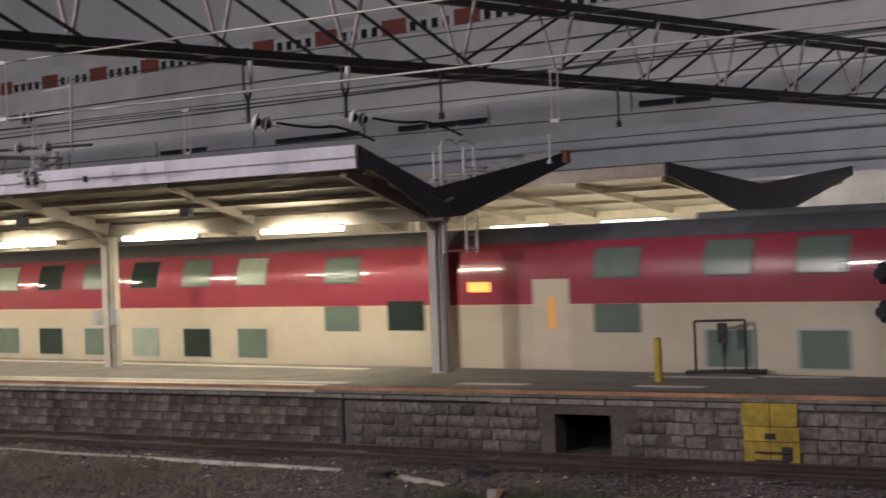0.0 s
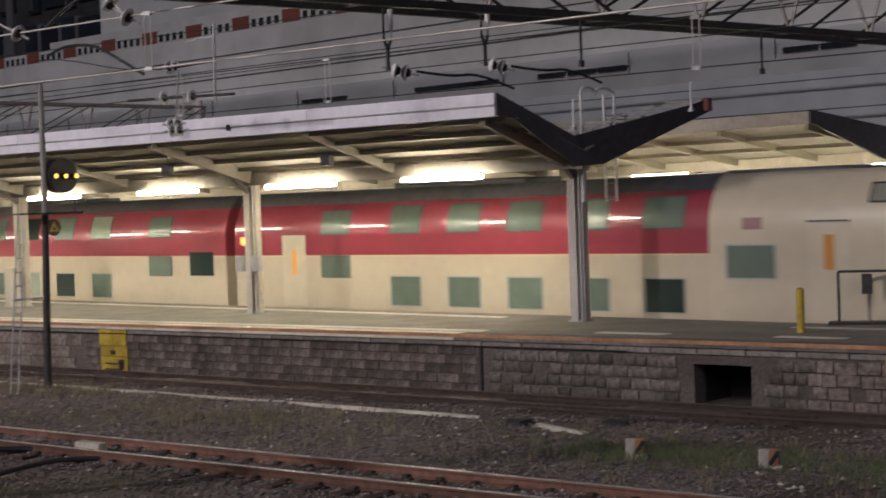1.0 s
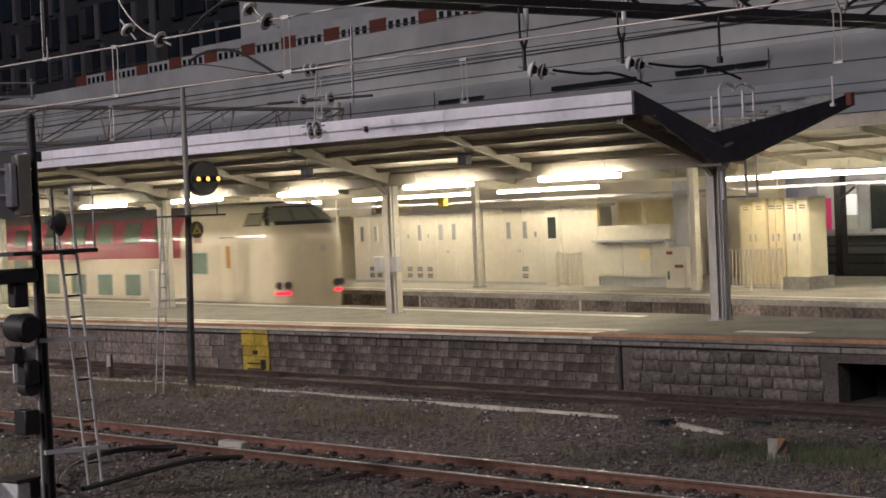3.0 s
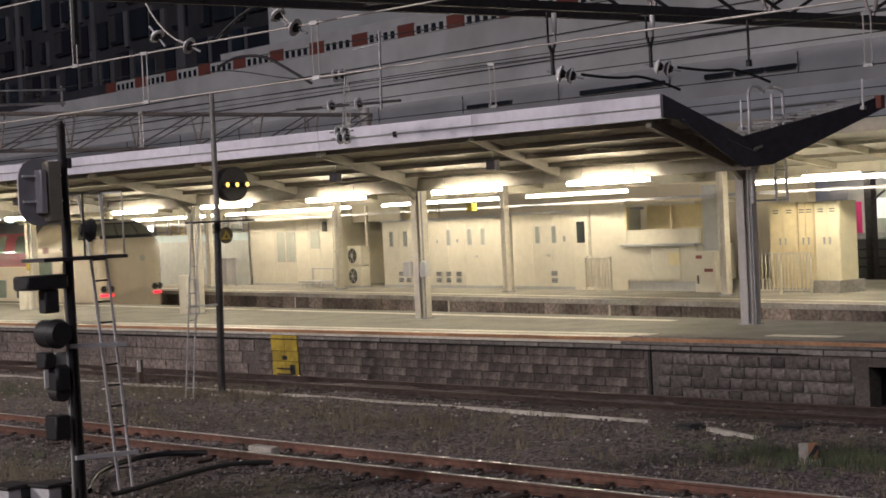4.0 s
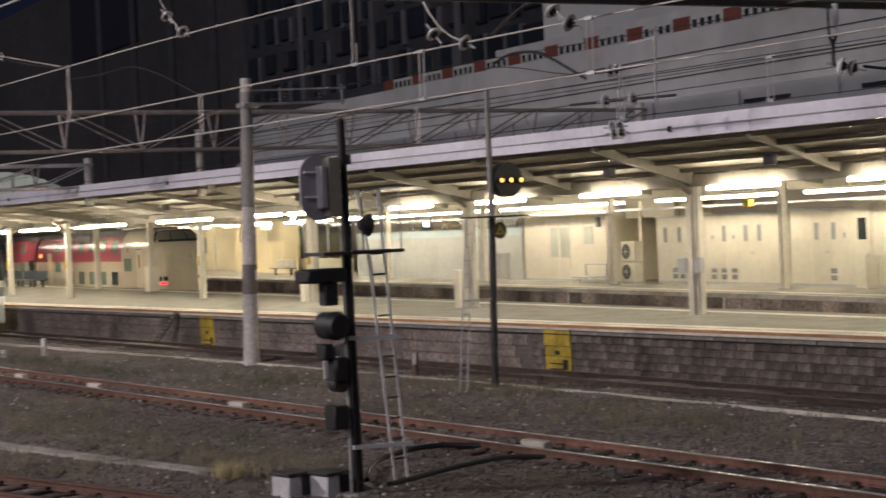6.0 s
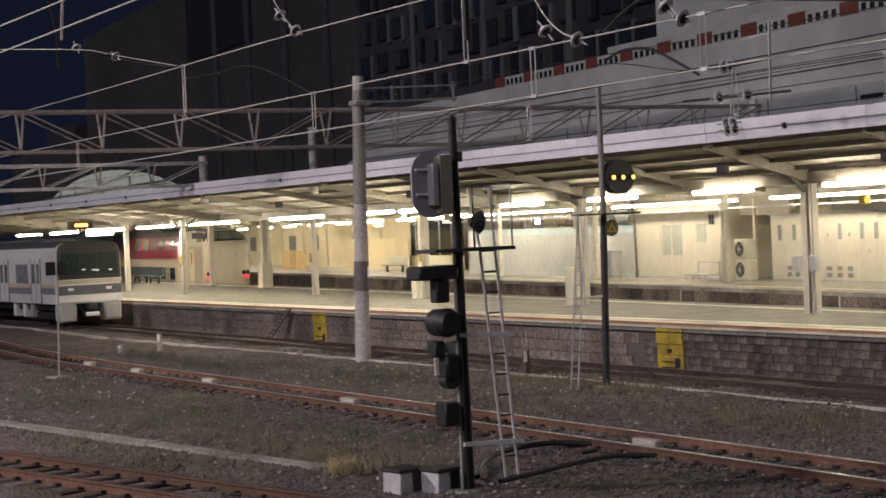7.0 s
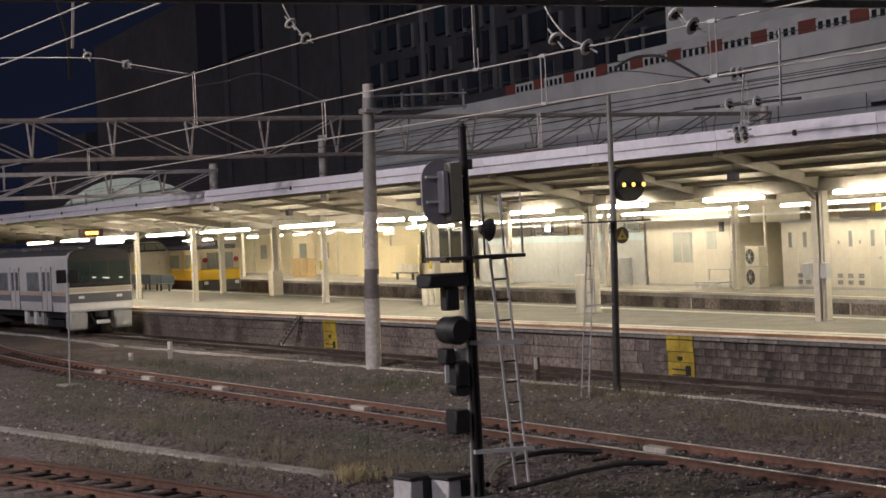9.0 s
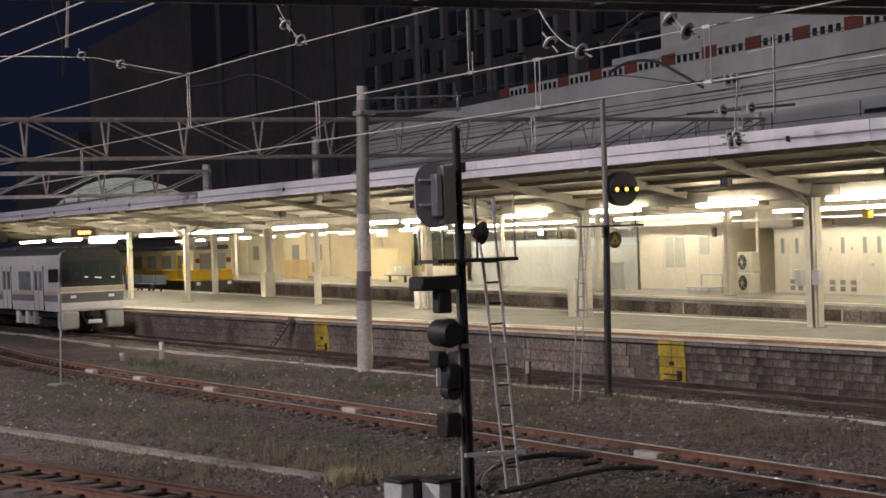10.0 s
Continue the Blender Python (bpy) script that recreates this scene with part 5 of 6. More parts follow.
        for j in range(nz):
            for i in range(ny):
                bm.faces.new([g[j][i][0], g[j][i + 1][0], g[j + 1][i + 1][0], g[j + 1][i][0]])
        return bm

    part("windscreen_band", face_patch(0.64, 3.36, 3.34, 3.95, 0.012), "black", cab, "black surround of the windscreen")
    for a, b in ((0.74, 1.5), (1.56, 2.44), (2.5, 3.26)):
        part("windscreen", face_patch(a, b, 3.46, 3.9, 0.02, 5), "glass_cab", cab)
    part("quarter_light_frame", side_patch(B(), -1.9, -0.92, 3.34, 3.76, 0.012), "black", cab)
    part("quarter_light", side_patch(B(), -1.84, -0.96, 3.38, 3.72, 0.02), "glass_cab", cab, "curved side window of the cab")
    part("front_door_seam", face_patch(1.5, 1.512, 0.6, 2.9, 0.006, 1), "grey_box", cab)
    part("front_door_seam", face_patch(2.49, 2.502, 0.6, 2.9, 0.006, 1), "grey_box", cab)
    for y in (0.80, 1.06, 2.94, 3.2):
        part("headlamp", rod(B(), (front(y, 1.42) - 0.05, y, 1.42), (front(y, 1.42) + 0.035, y, 1.42), 0.125, seg=16), "black", cab)
    for y0, y1 in ((0.68, 1.14), (2.86, 3.32)):
        part("tail_lamp", face_patch(y0, y1, 1.12, 1.21, 0.03, 4, 1), "tail", cab, "glowing red tail lamp bar")
    part("skirt_line", face_patch(0.62, 3.38, 0.5, 0.62, 0.01, 10, 1), "red", cab)
    part("emblem", rod(B(), (front(2.45, 2.55) - 0.02, 2.45, 2.55), (front(2.45, 2.55) + 0.012, 2.45, 2.55), 0.12, seg=16), "grey_box", cab, "small round grey emblem")
    w = part("window", side_patch(B(), -5.35, -4.05, 1.78, 2.55, 0.01), "grey_box", cab)
    part("pane", side_patch(B(), -5.3, -4.1, 1.82, 2.51, 0.018), "blind", w)
    d = part("door", side_patch(B(), -3.28, -2.3, 0.95, 2.95, 0.006), "door_trim", cab)
    part("door_pane", side_patch(B(), -2.9, -2.66, 2.0, 2.72, 0.014), "warm_dim", d, "door window with an orange glow")
    part("step_line", side_patch(B(), -3.3, -2.3, 2.98, 3.02, 0.015), "roof_grey", cab)
    part("side_emblem", side_patch(B(), -4.9, -4.4, 2.85, 3.1, 0.006), "plum", cab, "faint round plum emblem")
    part("roof_fairing", box(B(), -5.77, -2.6, 1.2, 2.8, 3.98, 4.13, 0.06), "roof_grey", cab)
    part("underframe", box(B(), -5.7, -1.0, 0.8, 3.2, 0.0, 0.42), "black", cab)
    return r


train = express()


def commuter():
    r = root("commuter_train", pose(-68.6, 24.0, 0, 0, 0, 0), "silver commuter train with a black front standing at the platform", "train")
    prof = [(-1.40, 1.0), (-1.44, 1.4), (-1.44, 2.7), (-1.40, 3.3), (-1.30, 3.52), (-1.1, 3.62), (-0.6, 3.68), (0, 3.7), (0.6, 3.68), (1.1, 3.62), (1.30, 3.52), (1.40, 3.3), (1.44, 2.7), (1.44, 1.4), (1.40, 1.0)]
    roof = [(-1.345, 3.44), (-1.30, 3.54), (-1.1, 3.64), (-0.6, 3.70), (0, 3.72), (0.6, 3.70), (1.1, 3.64), (1.30, 3.54), (1.345, 3.44)]
    for k in range(2):
        x1 = -0.25 - 20 * k
        body = part("car_body", prism(B(), prof, x1 - 19.5, x1), "steel_train", r, "brushed stainless steel body shell")
        part("car_roof", prism(B(), roof, x1 - 19.48, x1 - 0.02), "roof_grey", r, "dull grey car roof")
        part("stripe", box(B(), x1 - 19.5, x1, -1.452, -1.4, 1.72, 1.86), "stripe_pale", body)
        part("band", box(B(), x1 - 19.5, x1, -1.449, -1.4, 1.42, 1.7), "band_grey", body)
        for i in range(4):
            c = x1 - 2.6 - 4.75 * i
            for e in (-0.66, 0.02):
                d = part("door", box(B(), c + e, c + e + 0.64, -1.455, -1.4, 1.03, 2.95, 0.004), "steel_train", body)
                part("door_pane", box(B(), c + e + 0.12, c + e + 0.52, -1.462, -1.455, 1.9, 2.75), "glass_lit", d)
            part("door_gap", box(B(), c - 0.012, c + 0.012, -1.459, -1.4, 1.05, 2.95), "black", body)
            for e in (-0.69, 0.67):
                part("door_seal", box(B(), c + e, c + e + 0.03, -1.462, -1.4, 1.03, 2.98), "black", body)
            w = part("window", box(B(), c - 2.9, c - 1.1, -1.456, -1.4, 1.88, 2.75, 0.01), "band_grey", body)
            part("pane", box(B(), c - 2.85, c - 1.15, -1.464, -1.456, 1.93, 2.7), "glass_lit", w)
        part("equipment_box", box(B(), x1 - 14, x1 - 11.5, -1.2, 1.2, 0.3, 0.95, 0.02), "vent_dark", r)
        for i, q in enumerate((3.9, 5.0, 6.4)):
            part("equipment_box", box(B(), x1 - q - 0.34, x1 - q, -1.25, 1.2, 0.36, 0.98, 0.02), "porcelain" if i else "grey_box", r)
        part("underframe", box(B(), x1 - 19.3, x1 - 0.2, -1.1, 1.1, 0.7, 1.02), "black", r)
        for bx in (x1 - 2.9, x1 - 16.6):
            bg = part("bogie", box(B(), bx - 1.3, bx + 1.3, -1.05, 1.05, 0.3, 0.6), "black", r)
            for wx in (-1.0, 1.0):
                part("wheel", rod(B(), (bx + wx, -0.6, 0.43), (bx + wx, 0.6, 0.43), 0.43, seg=16), "dark_iron", bg)
        for q in (4.5, 9.5, 14.5):
            part("roof_unit", box(B(), x1 - q - 1.1, x1 - q + 1.1, -0.7, 0.7, 3.64, 3.85, 0.05), "roof_grey", r)
    # front: steel mask, black glazing, stripe, lamps, skirt, coupler
    face = part("front_mask", prism(B(), prof, -0.25, 0.0), "steel_train", r, "front mask of the cab")
    part("front_black", prism(B(), [(-1.41, 2.05), (-1.41, 2.7), (-1.38, 3.3), (-1.28, 3.53), (-1.08, 3.63), (-0.6, 3.69), (0, 3.71), (0.6, 3.69), (1.08, 3.63), (1.28, 3.53), (1.38, 3.3), (1.41, 2.7), (1.41, 2.05)], -0.04, 0.03), "black", face, "black front glazing surround")
    for a, b in ((-1.28, -0.42), (-0.36, 0.36), (0.42, 1.28)):
        part("windscreen", box(B(), 0.03, 0.045, a, b, 2.25, 3.15), "glass_dark", face)
    part("front_stripe", box(B(), 0.0, 0.035, -1.4, 1.4, 1.84, 2.02), "door_trim", face)
    part("lamp_band", box(B(), 0.0, 0.03, -1.42, 1.42, 1.38, 1.78), "band_dark", face)
    for y in (-0.85, 0.85):
        part("headlamp", box(B(), 0.03, 0.05, y - 0.13, y + 0.13, 1.56, 1.68, 0.01), "porcelain", face)
    part("bumper", box(B(), -0.3, 0.08, -1.42, 1.42, 1.05, 1.36, 0.03), "steel_train", face)
    for y in (-1.0, 1.0):
        part("skirt", box(B(), -0.6, 0.05, y - 0.4, y + 0.4, 0.22, 1.0, 0.08), "grey_box", r, "pale grey front skirt")
    cp = part("coupler", box(B(), -0.4, 0.42, -0.16, 0.16, 0.72, 1.0, 0.04), "dark_iron", r)
    part("hose_box", box(B(), 0.2, 0.32, -0.3, 0.3, 0.45, 0.62, 0.03), "porcelain", cp)
    part("jumper", rod(B(), (0.1, -0.5, 0.9), (0.2, -0.3, 0.4), 0.03), "black", cp)
    for y, z in ((-0.25, 2.45), (0.2, 2.42), (0.35, 2.4), (0.95, 2.4)):
        part("sticker", box(B(), 0.045, 0.05, y - 0.08, y + 0.08, z - 0.03, z + 0.03), "sign_dull", face)
    part("wiper", bar(B(), (0.05, -0.9, 2.2), (0.06, -0.6, 2.8), 0.015, 0.02), "black", face)


commuter()


def yellow_train():
    r = root("yellow_train", F @ pose(-83.2, 3.4, 0), "yellow local train with a dark skirt standing beyond the platform", "train")
    b = part("car_body", box(B(), -36, 0, 0, 2.75, 1.25, 2.0, 0.08), "train_yellow", r, "yellow lower body shell")
    part("upper_body", box(B(), -36, -0.02, 0.02, 2.73, 2.0, 3.35, 0.05), "back_cream", r)
    part("roof", box(B(), -36, -0.1, 0.2, 2.55, 3.35, 3.65, 0.1), "roof_grey", r)
    part("underframe", box(B(), -35.5, -0.5, 0.3, 2.45, 0.2, 1.25), "black", r)
    part("skirt", box(B(), -0.5, 0.06, 0.05, 2.7, 0.55, 1.25, 0.05), "vent_dark", r, "dark grey front skirt")
    for y in (0.3, 2.45):
        part("headlamp", box(B(), 0.06, 0.09, y - 0.14, y + 0.14, 0.98, 1.2, 0.02), "porcelain", r)
        part("round_lamp", rod(B(), (-0.02, y, 2.62), (0.05, y, 2.62), 0.17, seg=16), "sign_red", r, "dull red round lamp")
    for y0, y1 in ((0.5, 1.05), (1.12, 1.62), (1.7, 2.25)):
        w = part("windscreen", box(B(), -0.03, 0.01, y0, y1, 2.05, 3.1, 0.01), "pane_grey", b)
        part("frame", box(B(), -0.02, 0.03, y0 - 0.05, y0, 2.0, 3.15), "dry_wood", w)
    for i in range(9):
        x = -1.4 - 3.9 * i
        w = part("window", box(B(), x - 2.2, x, -0.015, 0.05, 2.08, 3.0), "pane_grey", b)
        part("frame", box(B(), x - 2.6, x - 2.25, -0.02, 0.05, 1.3, 3.2), "train_yellow", w)


yellow_train()

# ------------------------------------------------------------------ signals and masts in the yard


def mast_signal():
    """Black starting signal seen from behind, with its ladder and platform."""
    x, y = -20.0, 12.48
    r = root("signal_mast", pose(x, y, GZ), "tall black signal mast with a ladder seen from behind", "signal")
    z0 = 0.2
    part("mast", rod(B(), (0, 0.02, -0.1), (0, 0, 5.32), 0.085, 0.06, seg=16), "dark_iron", r)
    part("cap", rod(B(), (0, 0, 5.32), (0, 0, 5.38), 0.07, 0.03, seg=12), "dark_iron", r)
    # rounded backplate: a stadium drawn in y and z, thin in x
    pts = []
    for i in range(13):
        a = math.pi * i / 12
        pts.append((-0.4 + 0.31 * math.cos(a), 4.58 + 0.29 * math.sin(a)))
    for i in range(13):
        a = math.pi + math.pi * i / 12
        pts.append((-0.4 + 0.31 * math.cos(a), 4.22 + 0.29 * math.sin(a)))
    plate = part("backplate", prism(B(), pts, -0.03, 0.0), "signal_back", r, "grey rounded signal backplate")
    part("lamp_case", box(B(), 0.0, 0.16, -0.34, -0.12, 3.98, 4.82, 0.02), "signal_box", plate)
    part("lamp_case_side", box(B(), 0.0, 0.17, -0.46, -0.36, 4.1, 4.7, 0.015), "signal_back", plate)
    for z in (4.27, 4.62):
        part("bracket", bar(B(), (0.03, -0.66, z), (0.03, -0.05, z + 0.0), 0.03, 0.03), "porcelain", plate)
    part("hinge", rod(B(), (0.02, 0.08, 4.72), (0.02, 0.08, 4.86), 0.05), "dark_iron", plate)
    # platform and guard
    part("standing_bar", box(B(), -0.3, 0.3, -0.55, 0.8, 3.43, 3.48), "dark_iron", r)
    for yy in (0.13, 0.78):
        for xx in (-0.25, 0.25):
            part("guard_post", rod(B(), (xx, yy, 3.45), (xx, yy, 4.36), 0.014), "galv" if yy > 0.5 else "dark_iron", r)
    part("guard_rail", rod(B(), (-0.25, 0.78, 4.36), (0.25, 0.78, 4.36), 0.014), "galv", r)
    part("guard_rail", rod(B(), (-0.25, -0.1, 4.34), (-0.25, 0.78, 4.36), 0.014), "galv", r)
    # ladder, leaning a little, in two spans
    lad = part("ladder_rail", rod(B(), (0.02, 0.66, -0.08), (0.02, 0.36, 3.5), 0.022), "galv_pale", r)
    part("ladder_rail", rod(B(), (0.02, 0.88, -0.08), (0.02, 0.62, 3.5), 0.022), "galv_pale", r)
    part("ladder_rail", rod(B(), (0.02, 0.36, 3.5), (0.02, 0.2, 4.34), 0.018), "galv_pale", r)
    part("ladder_rail", rod(B(), (0.02, 0.62, 3.5), (0.02, 0.56, 4.34), 0.018), "galv_pale", r)
    for k in range(12):
        z = 0.12 + 0.3 * k
        u = (z + 0.08) / 3.58
        part("rung", rod(B(), (0.02, 0.66 - 0.3 * u, z), (0.02, 0.88 - 0.26 * u, z), 0.013, seg=6), "dark_iron", lad)
    for z, w in ((2.22, 0.82), (0.66, 0.92)):
        part("stay", bar(B(), (0.1, -0.1, z + 0.02), (0.1, w, z - 0.03), 0.05, 0.06), "porcelain", r)
    # lower heads and boxes
    part("route_box", box(B(), -0.25, 0.15, -0.74, -0.08, 3.05, 3.25, 0.03), "black", r)
    part("route_neck", box(B(), -0.1, 0.1, -0.44, -0.22, 2.72, 3.05, 0.02), "black", r)
    h = part("round_head", rod(B(), (-0.2, -0.28, 2.43), (0.1, -0.28, 2.43), 0.2, seg=20), "black", r)
    part("hood", rod(B(), (0.1, -0.28, 2.43), (0.22, -0.28, 2.43), 0.21, 0.16, seg=20), "black", h)
    part("small_box", box(B(), -0.15, 0.1, -0.5, -0.34, 1.96, 2.18, 0.02), "black", r)
    part("white_tag", box(B(), 0.05, 0.07, -0.5, -0.44, 1.7, 1.95), "porcelain", r)
    part("small_head", box(B(), -0.15, 0.15, -0.36, -0.12, 1.62, 1.98, 0.04), "black", r)
    part("bracket", box(B(), -0.05, 0.05, -0.3, -0.05, 2.0, 2.16), "grey_box", r)
    part("small_head", rod(B(), (-0.1, -0.24, 1.6), (0.1, -0.24, 1.6), 0.12, seg=16), "dark_iron", r)
    part("relay_box", box(B(), -0.15, 0.15, -0.41, -0.17, 0.96, 1.3, 0.02), "black", r)
    part("telephone_cone", rod(B(), (0.05, 0.2, 3.86), (0.05, 0.36, 3.84), 0.06, 0.17, seg=16), "dark_iron", r)
    part("conduit", rod(B(), (0.06, -0.13, 0.0), (0.06, -0.1, 3.4), 0.022), "grey_box", r)
    part("conduit", rod(B(), (0.1, -0.05, 0.0), (0.09, -0.08, 2.3), 0.025), "dark_iron", r)
    part("footing", box(B(), -0.3, 0.3, -0.3, 0.3, -0.25, 0.03, 0.03), "concrete", r)
    for cx, cy, w in ((-20.7, 11.8, 0.42), (-20.3, 12.2, 0.4)):
        c = root("relay_case", pose(cx, cy, GZ - 0.05, 0, 0, 8), "low grey relay case with a dark side", "cabinet", "relay cases")
        part("case", box(B(), -w / 2, w / 2, -0.2, 0.2, 0.02, 0.34, 0.015), "galv_pale", c)
        part("lid", box(B(), -w / 2 - 0.03, w / 2 + 0.03, -0.23, 0.23, 0.34, 0.39, 0.012), "dark_iron", c)
        part("side_plate", box(B(), w / 2, w / 2 + 0.012, 0.02, 0.19, 0.05, 0.33), "black", c)
        part("foot", box(B(), -w / 2, w / 2, -0.15, 0.15, -0.06, 0.02), "concrete", c)


mast_signal()


def repeater():
    r = root("repeater_signal", pose(-30.0, 22.55, GZ), "slim dark mast with a round three-lamp repeater signal", "signal")
    part("mast", rod(B(), (0, 0, -0.1), (0, 0.12, 3.9), 0.09, 0.075, seg=14), "dark_iron", r)
    part("mast_top", rod(B(), (0, 0.12, 3.9), (0, 0.13, 6.8), 0.072, 0.06, seg=14), "pole_grey", r)
    h = part("round_head", rod(B(), (-0.12, 0.56, 4.76), (0.14, 0.56, 4.76), 0.39, seg=28), "black", r)
    for y in (0.28, 0.55, 0.84):
        b = part("lamp_hood", rod(B(), (0.14, y, 4.74), (0.24, y, 4.74), 0.07, seg=12), "black", h)
        part("lens", rod(B(), (0.20, y, 4.74), (0.25, y, 4.74), 0.05, seg=12), "amber", b, "glowing amber lens")
    part("bracket", bar(B(), (0, 0.13, 4.76), (0, 0.3, 4.76), 0.06, 0.08), "dark_iron", r)
    t = part("warning_disc", rod(B(), (0.08, 0.27, 3.6), (0.1, 0.27, 3.6), 0.19, seg=24), "sign_black", r, "dark round plate with a yellow triangle")
    bm = B()
    a = [bm.verts.new((0.102, 0.27 + 0.16 * math.sin(q), 3.585 + 0.16 * math.cos(q))) for q in (0, 2.094, 4.189)]
    b = [bm.verts.new((0.108, v.co.y, v.co.z)) for v in a]
    bm.faces.new(a)
    bm.faces.new(b[::-1])
    for i in range(3):
        bm.faces.new((a[i], a[(i + 1) % 3], b[(i + 1) % 3], b[i]))
    bmesh.ops.recalc_face_normals(bm, faces=bm.faces)
    part("triangle", bm, "yellow", t)
    part("spot", rod(B(), (0.108, 0.27, 3.57), (0.112, 0.27, 3.57), 0.03, seg=10), "black", t)
    for ya, yb in ((-1.02, -0.62), (-0.82, -0.42)):
        part("ladder_rail", rod(B(), (0.02, ya, -0.05), (0.02, yb, 3.92), 0.018), "galv", r)
    for k in range(12):
        z = 0.25 + 0.3 * k
        u = z / 3.92
        part("rung", rod(B(), (0.02, -1.02 + 0.4 * u, z), (0.02, -0.82 + 0.4 * u, z), 0.012, seg=6), "galv", r)
    part("standing_bar", box(B(), -0.25, 0.25, -0.6, 1.0, 3.9, 3.94), "dark_iron", r)
    part("stay", bar(B(), (0.02, -0.85, 2.05), (0, 0.05, 2.05), 0.04, 0.05), "galv", r)
    part("guard_post", rod(B(), (0, 0.95, 3.92), (0, 0.95, 4.3), 0.015), "dark_iron", r)
    part("footing", box(B(), -0.25, 0.25, -0.25, 0.25, -0.2, 0.02, 0.03), "concrete", r)


repeater()


def catenary_mast():
    r = root("catenary_mast", pose(-41.8, 22.7, GZ), "round concrete catenary mast with grey bands", "mast")
    part("shaft", rod(B(), (0, 0, -0.2), (0, 0.25, 8.25), 0.235, 0.16, seg=20), "pole_conc", r)
    for z, h, mm in ((2.05, 0.85, "pole_dark"), (4.55, 3.3, "pole_grey"), (6.6, 0.06, "galv"), (7.0, 0.06, "galv"), (5.3, 0.05, "galv")):
        rr = 0.238 - 0.0092 * z
        part("band", rod(B(), (0, 0.03 * z, z), (0, 0.03 * (z + h), z + h), rr + 0.004, rr - 0.0085 * h + 0.004, seg=20), mm, r)
    part("number_plate", box(B(), 0.18, 0.2, 0.05, 0.22, 2.45, 2.75), "porcelain", r)
    # bracket arm with insulators
    part("arm", bar(B(), (0, 0.25, 7.5), (0.3, 3.4, 7.6), 0.07, 0.07), "galv", r)
    part("arm", bar(B(), (0, 0.25, 7.9), (0.3, 3.4, 8.0), 0.05, 0.05), "galv", r)
    part("strut", bar(B(), (0.1, 1.3, 7.5), (0.1, 1.3, 8.0), 0.05, 0.05), "galv", r)
    part("strut", bar(B(), (0.3, 3.3, 7.5), (0.3, 3.3, 8.1), 0.05, 0.05), "galv", r)
    for y in (1.4, 2.6):
        for k in range(3):
            part("insulator", rod(B(), (0.2, y, 7.62 + 0.1 * k), (0.2, y, 7.68 + 0.1 * k), 0.09, 0.05, seg=12), "ins_brown", r)
    part("clamp", box(B(), -0.2, 0.25, 0.0, 0.55, 7.4, 7.55, 0.03), "galv", r)


catenary_mast()


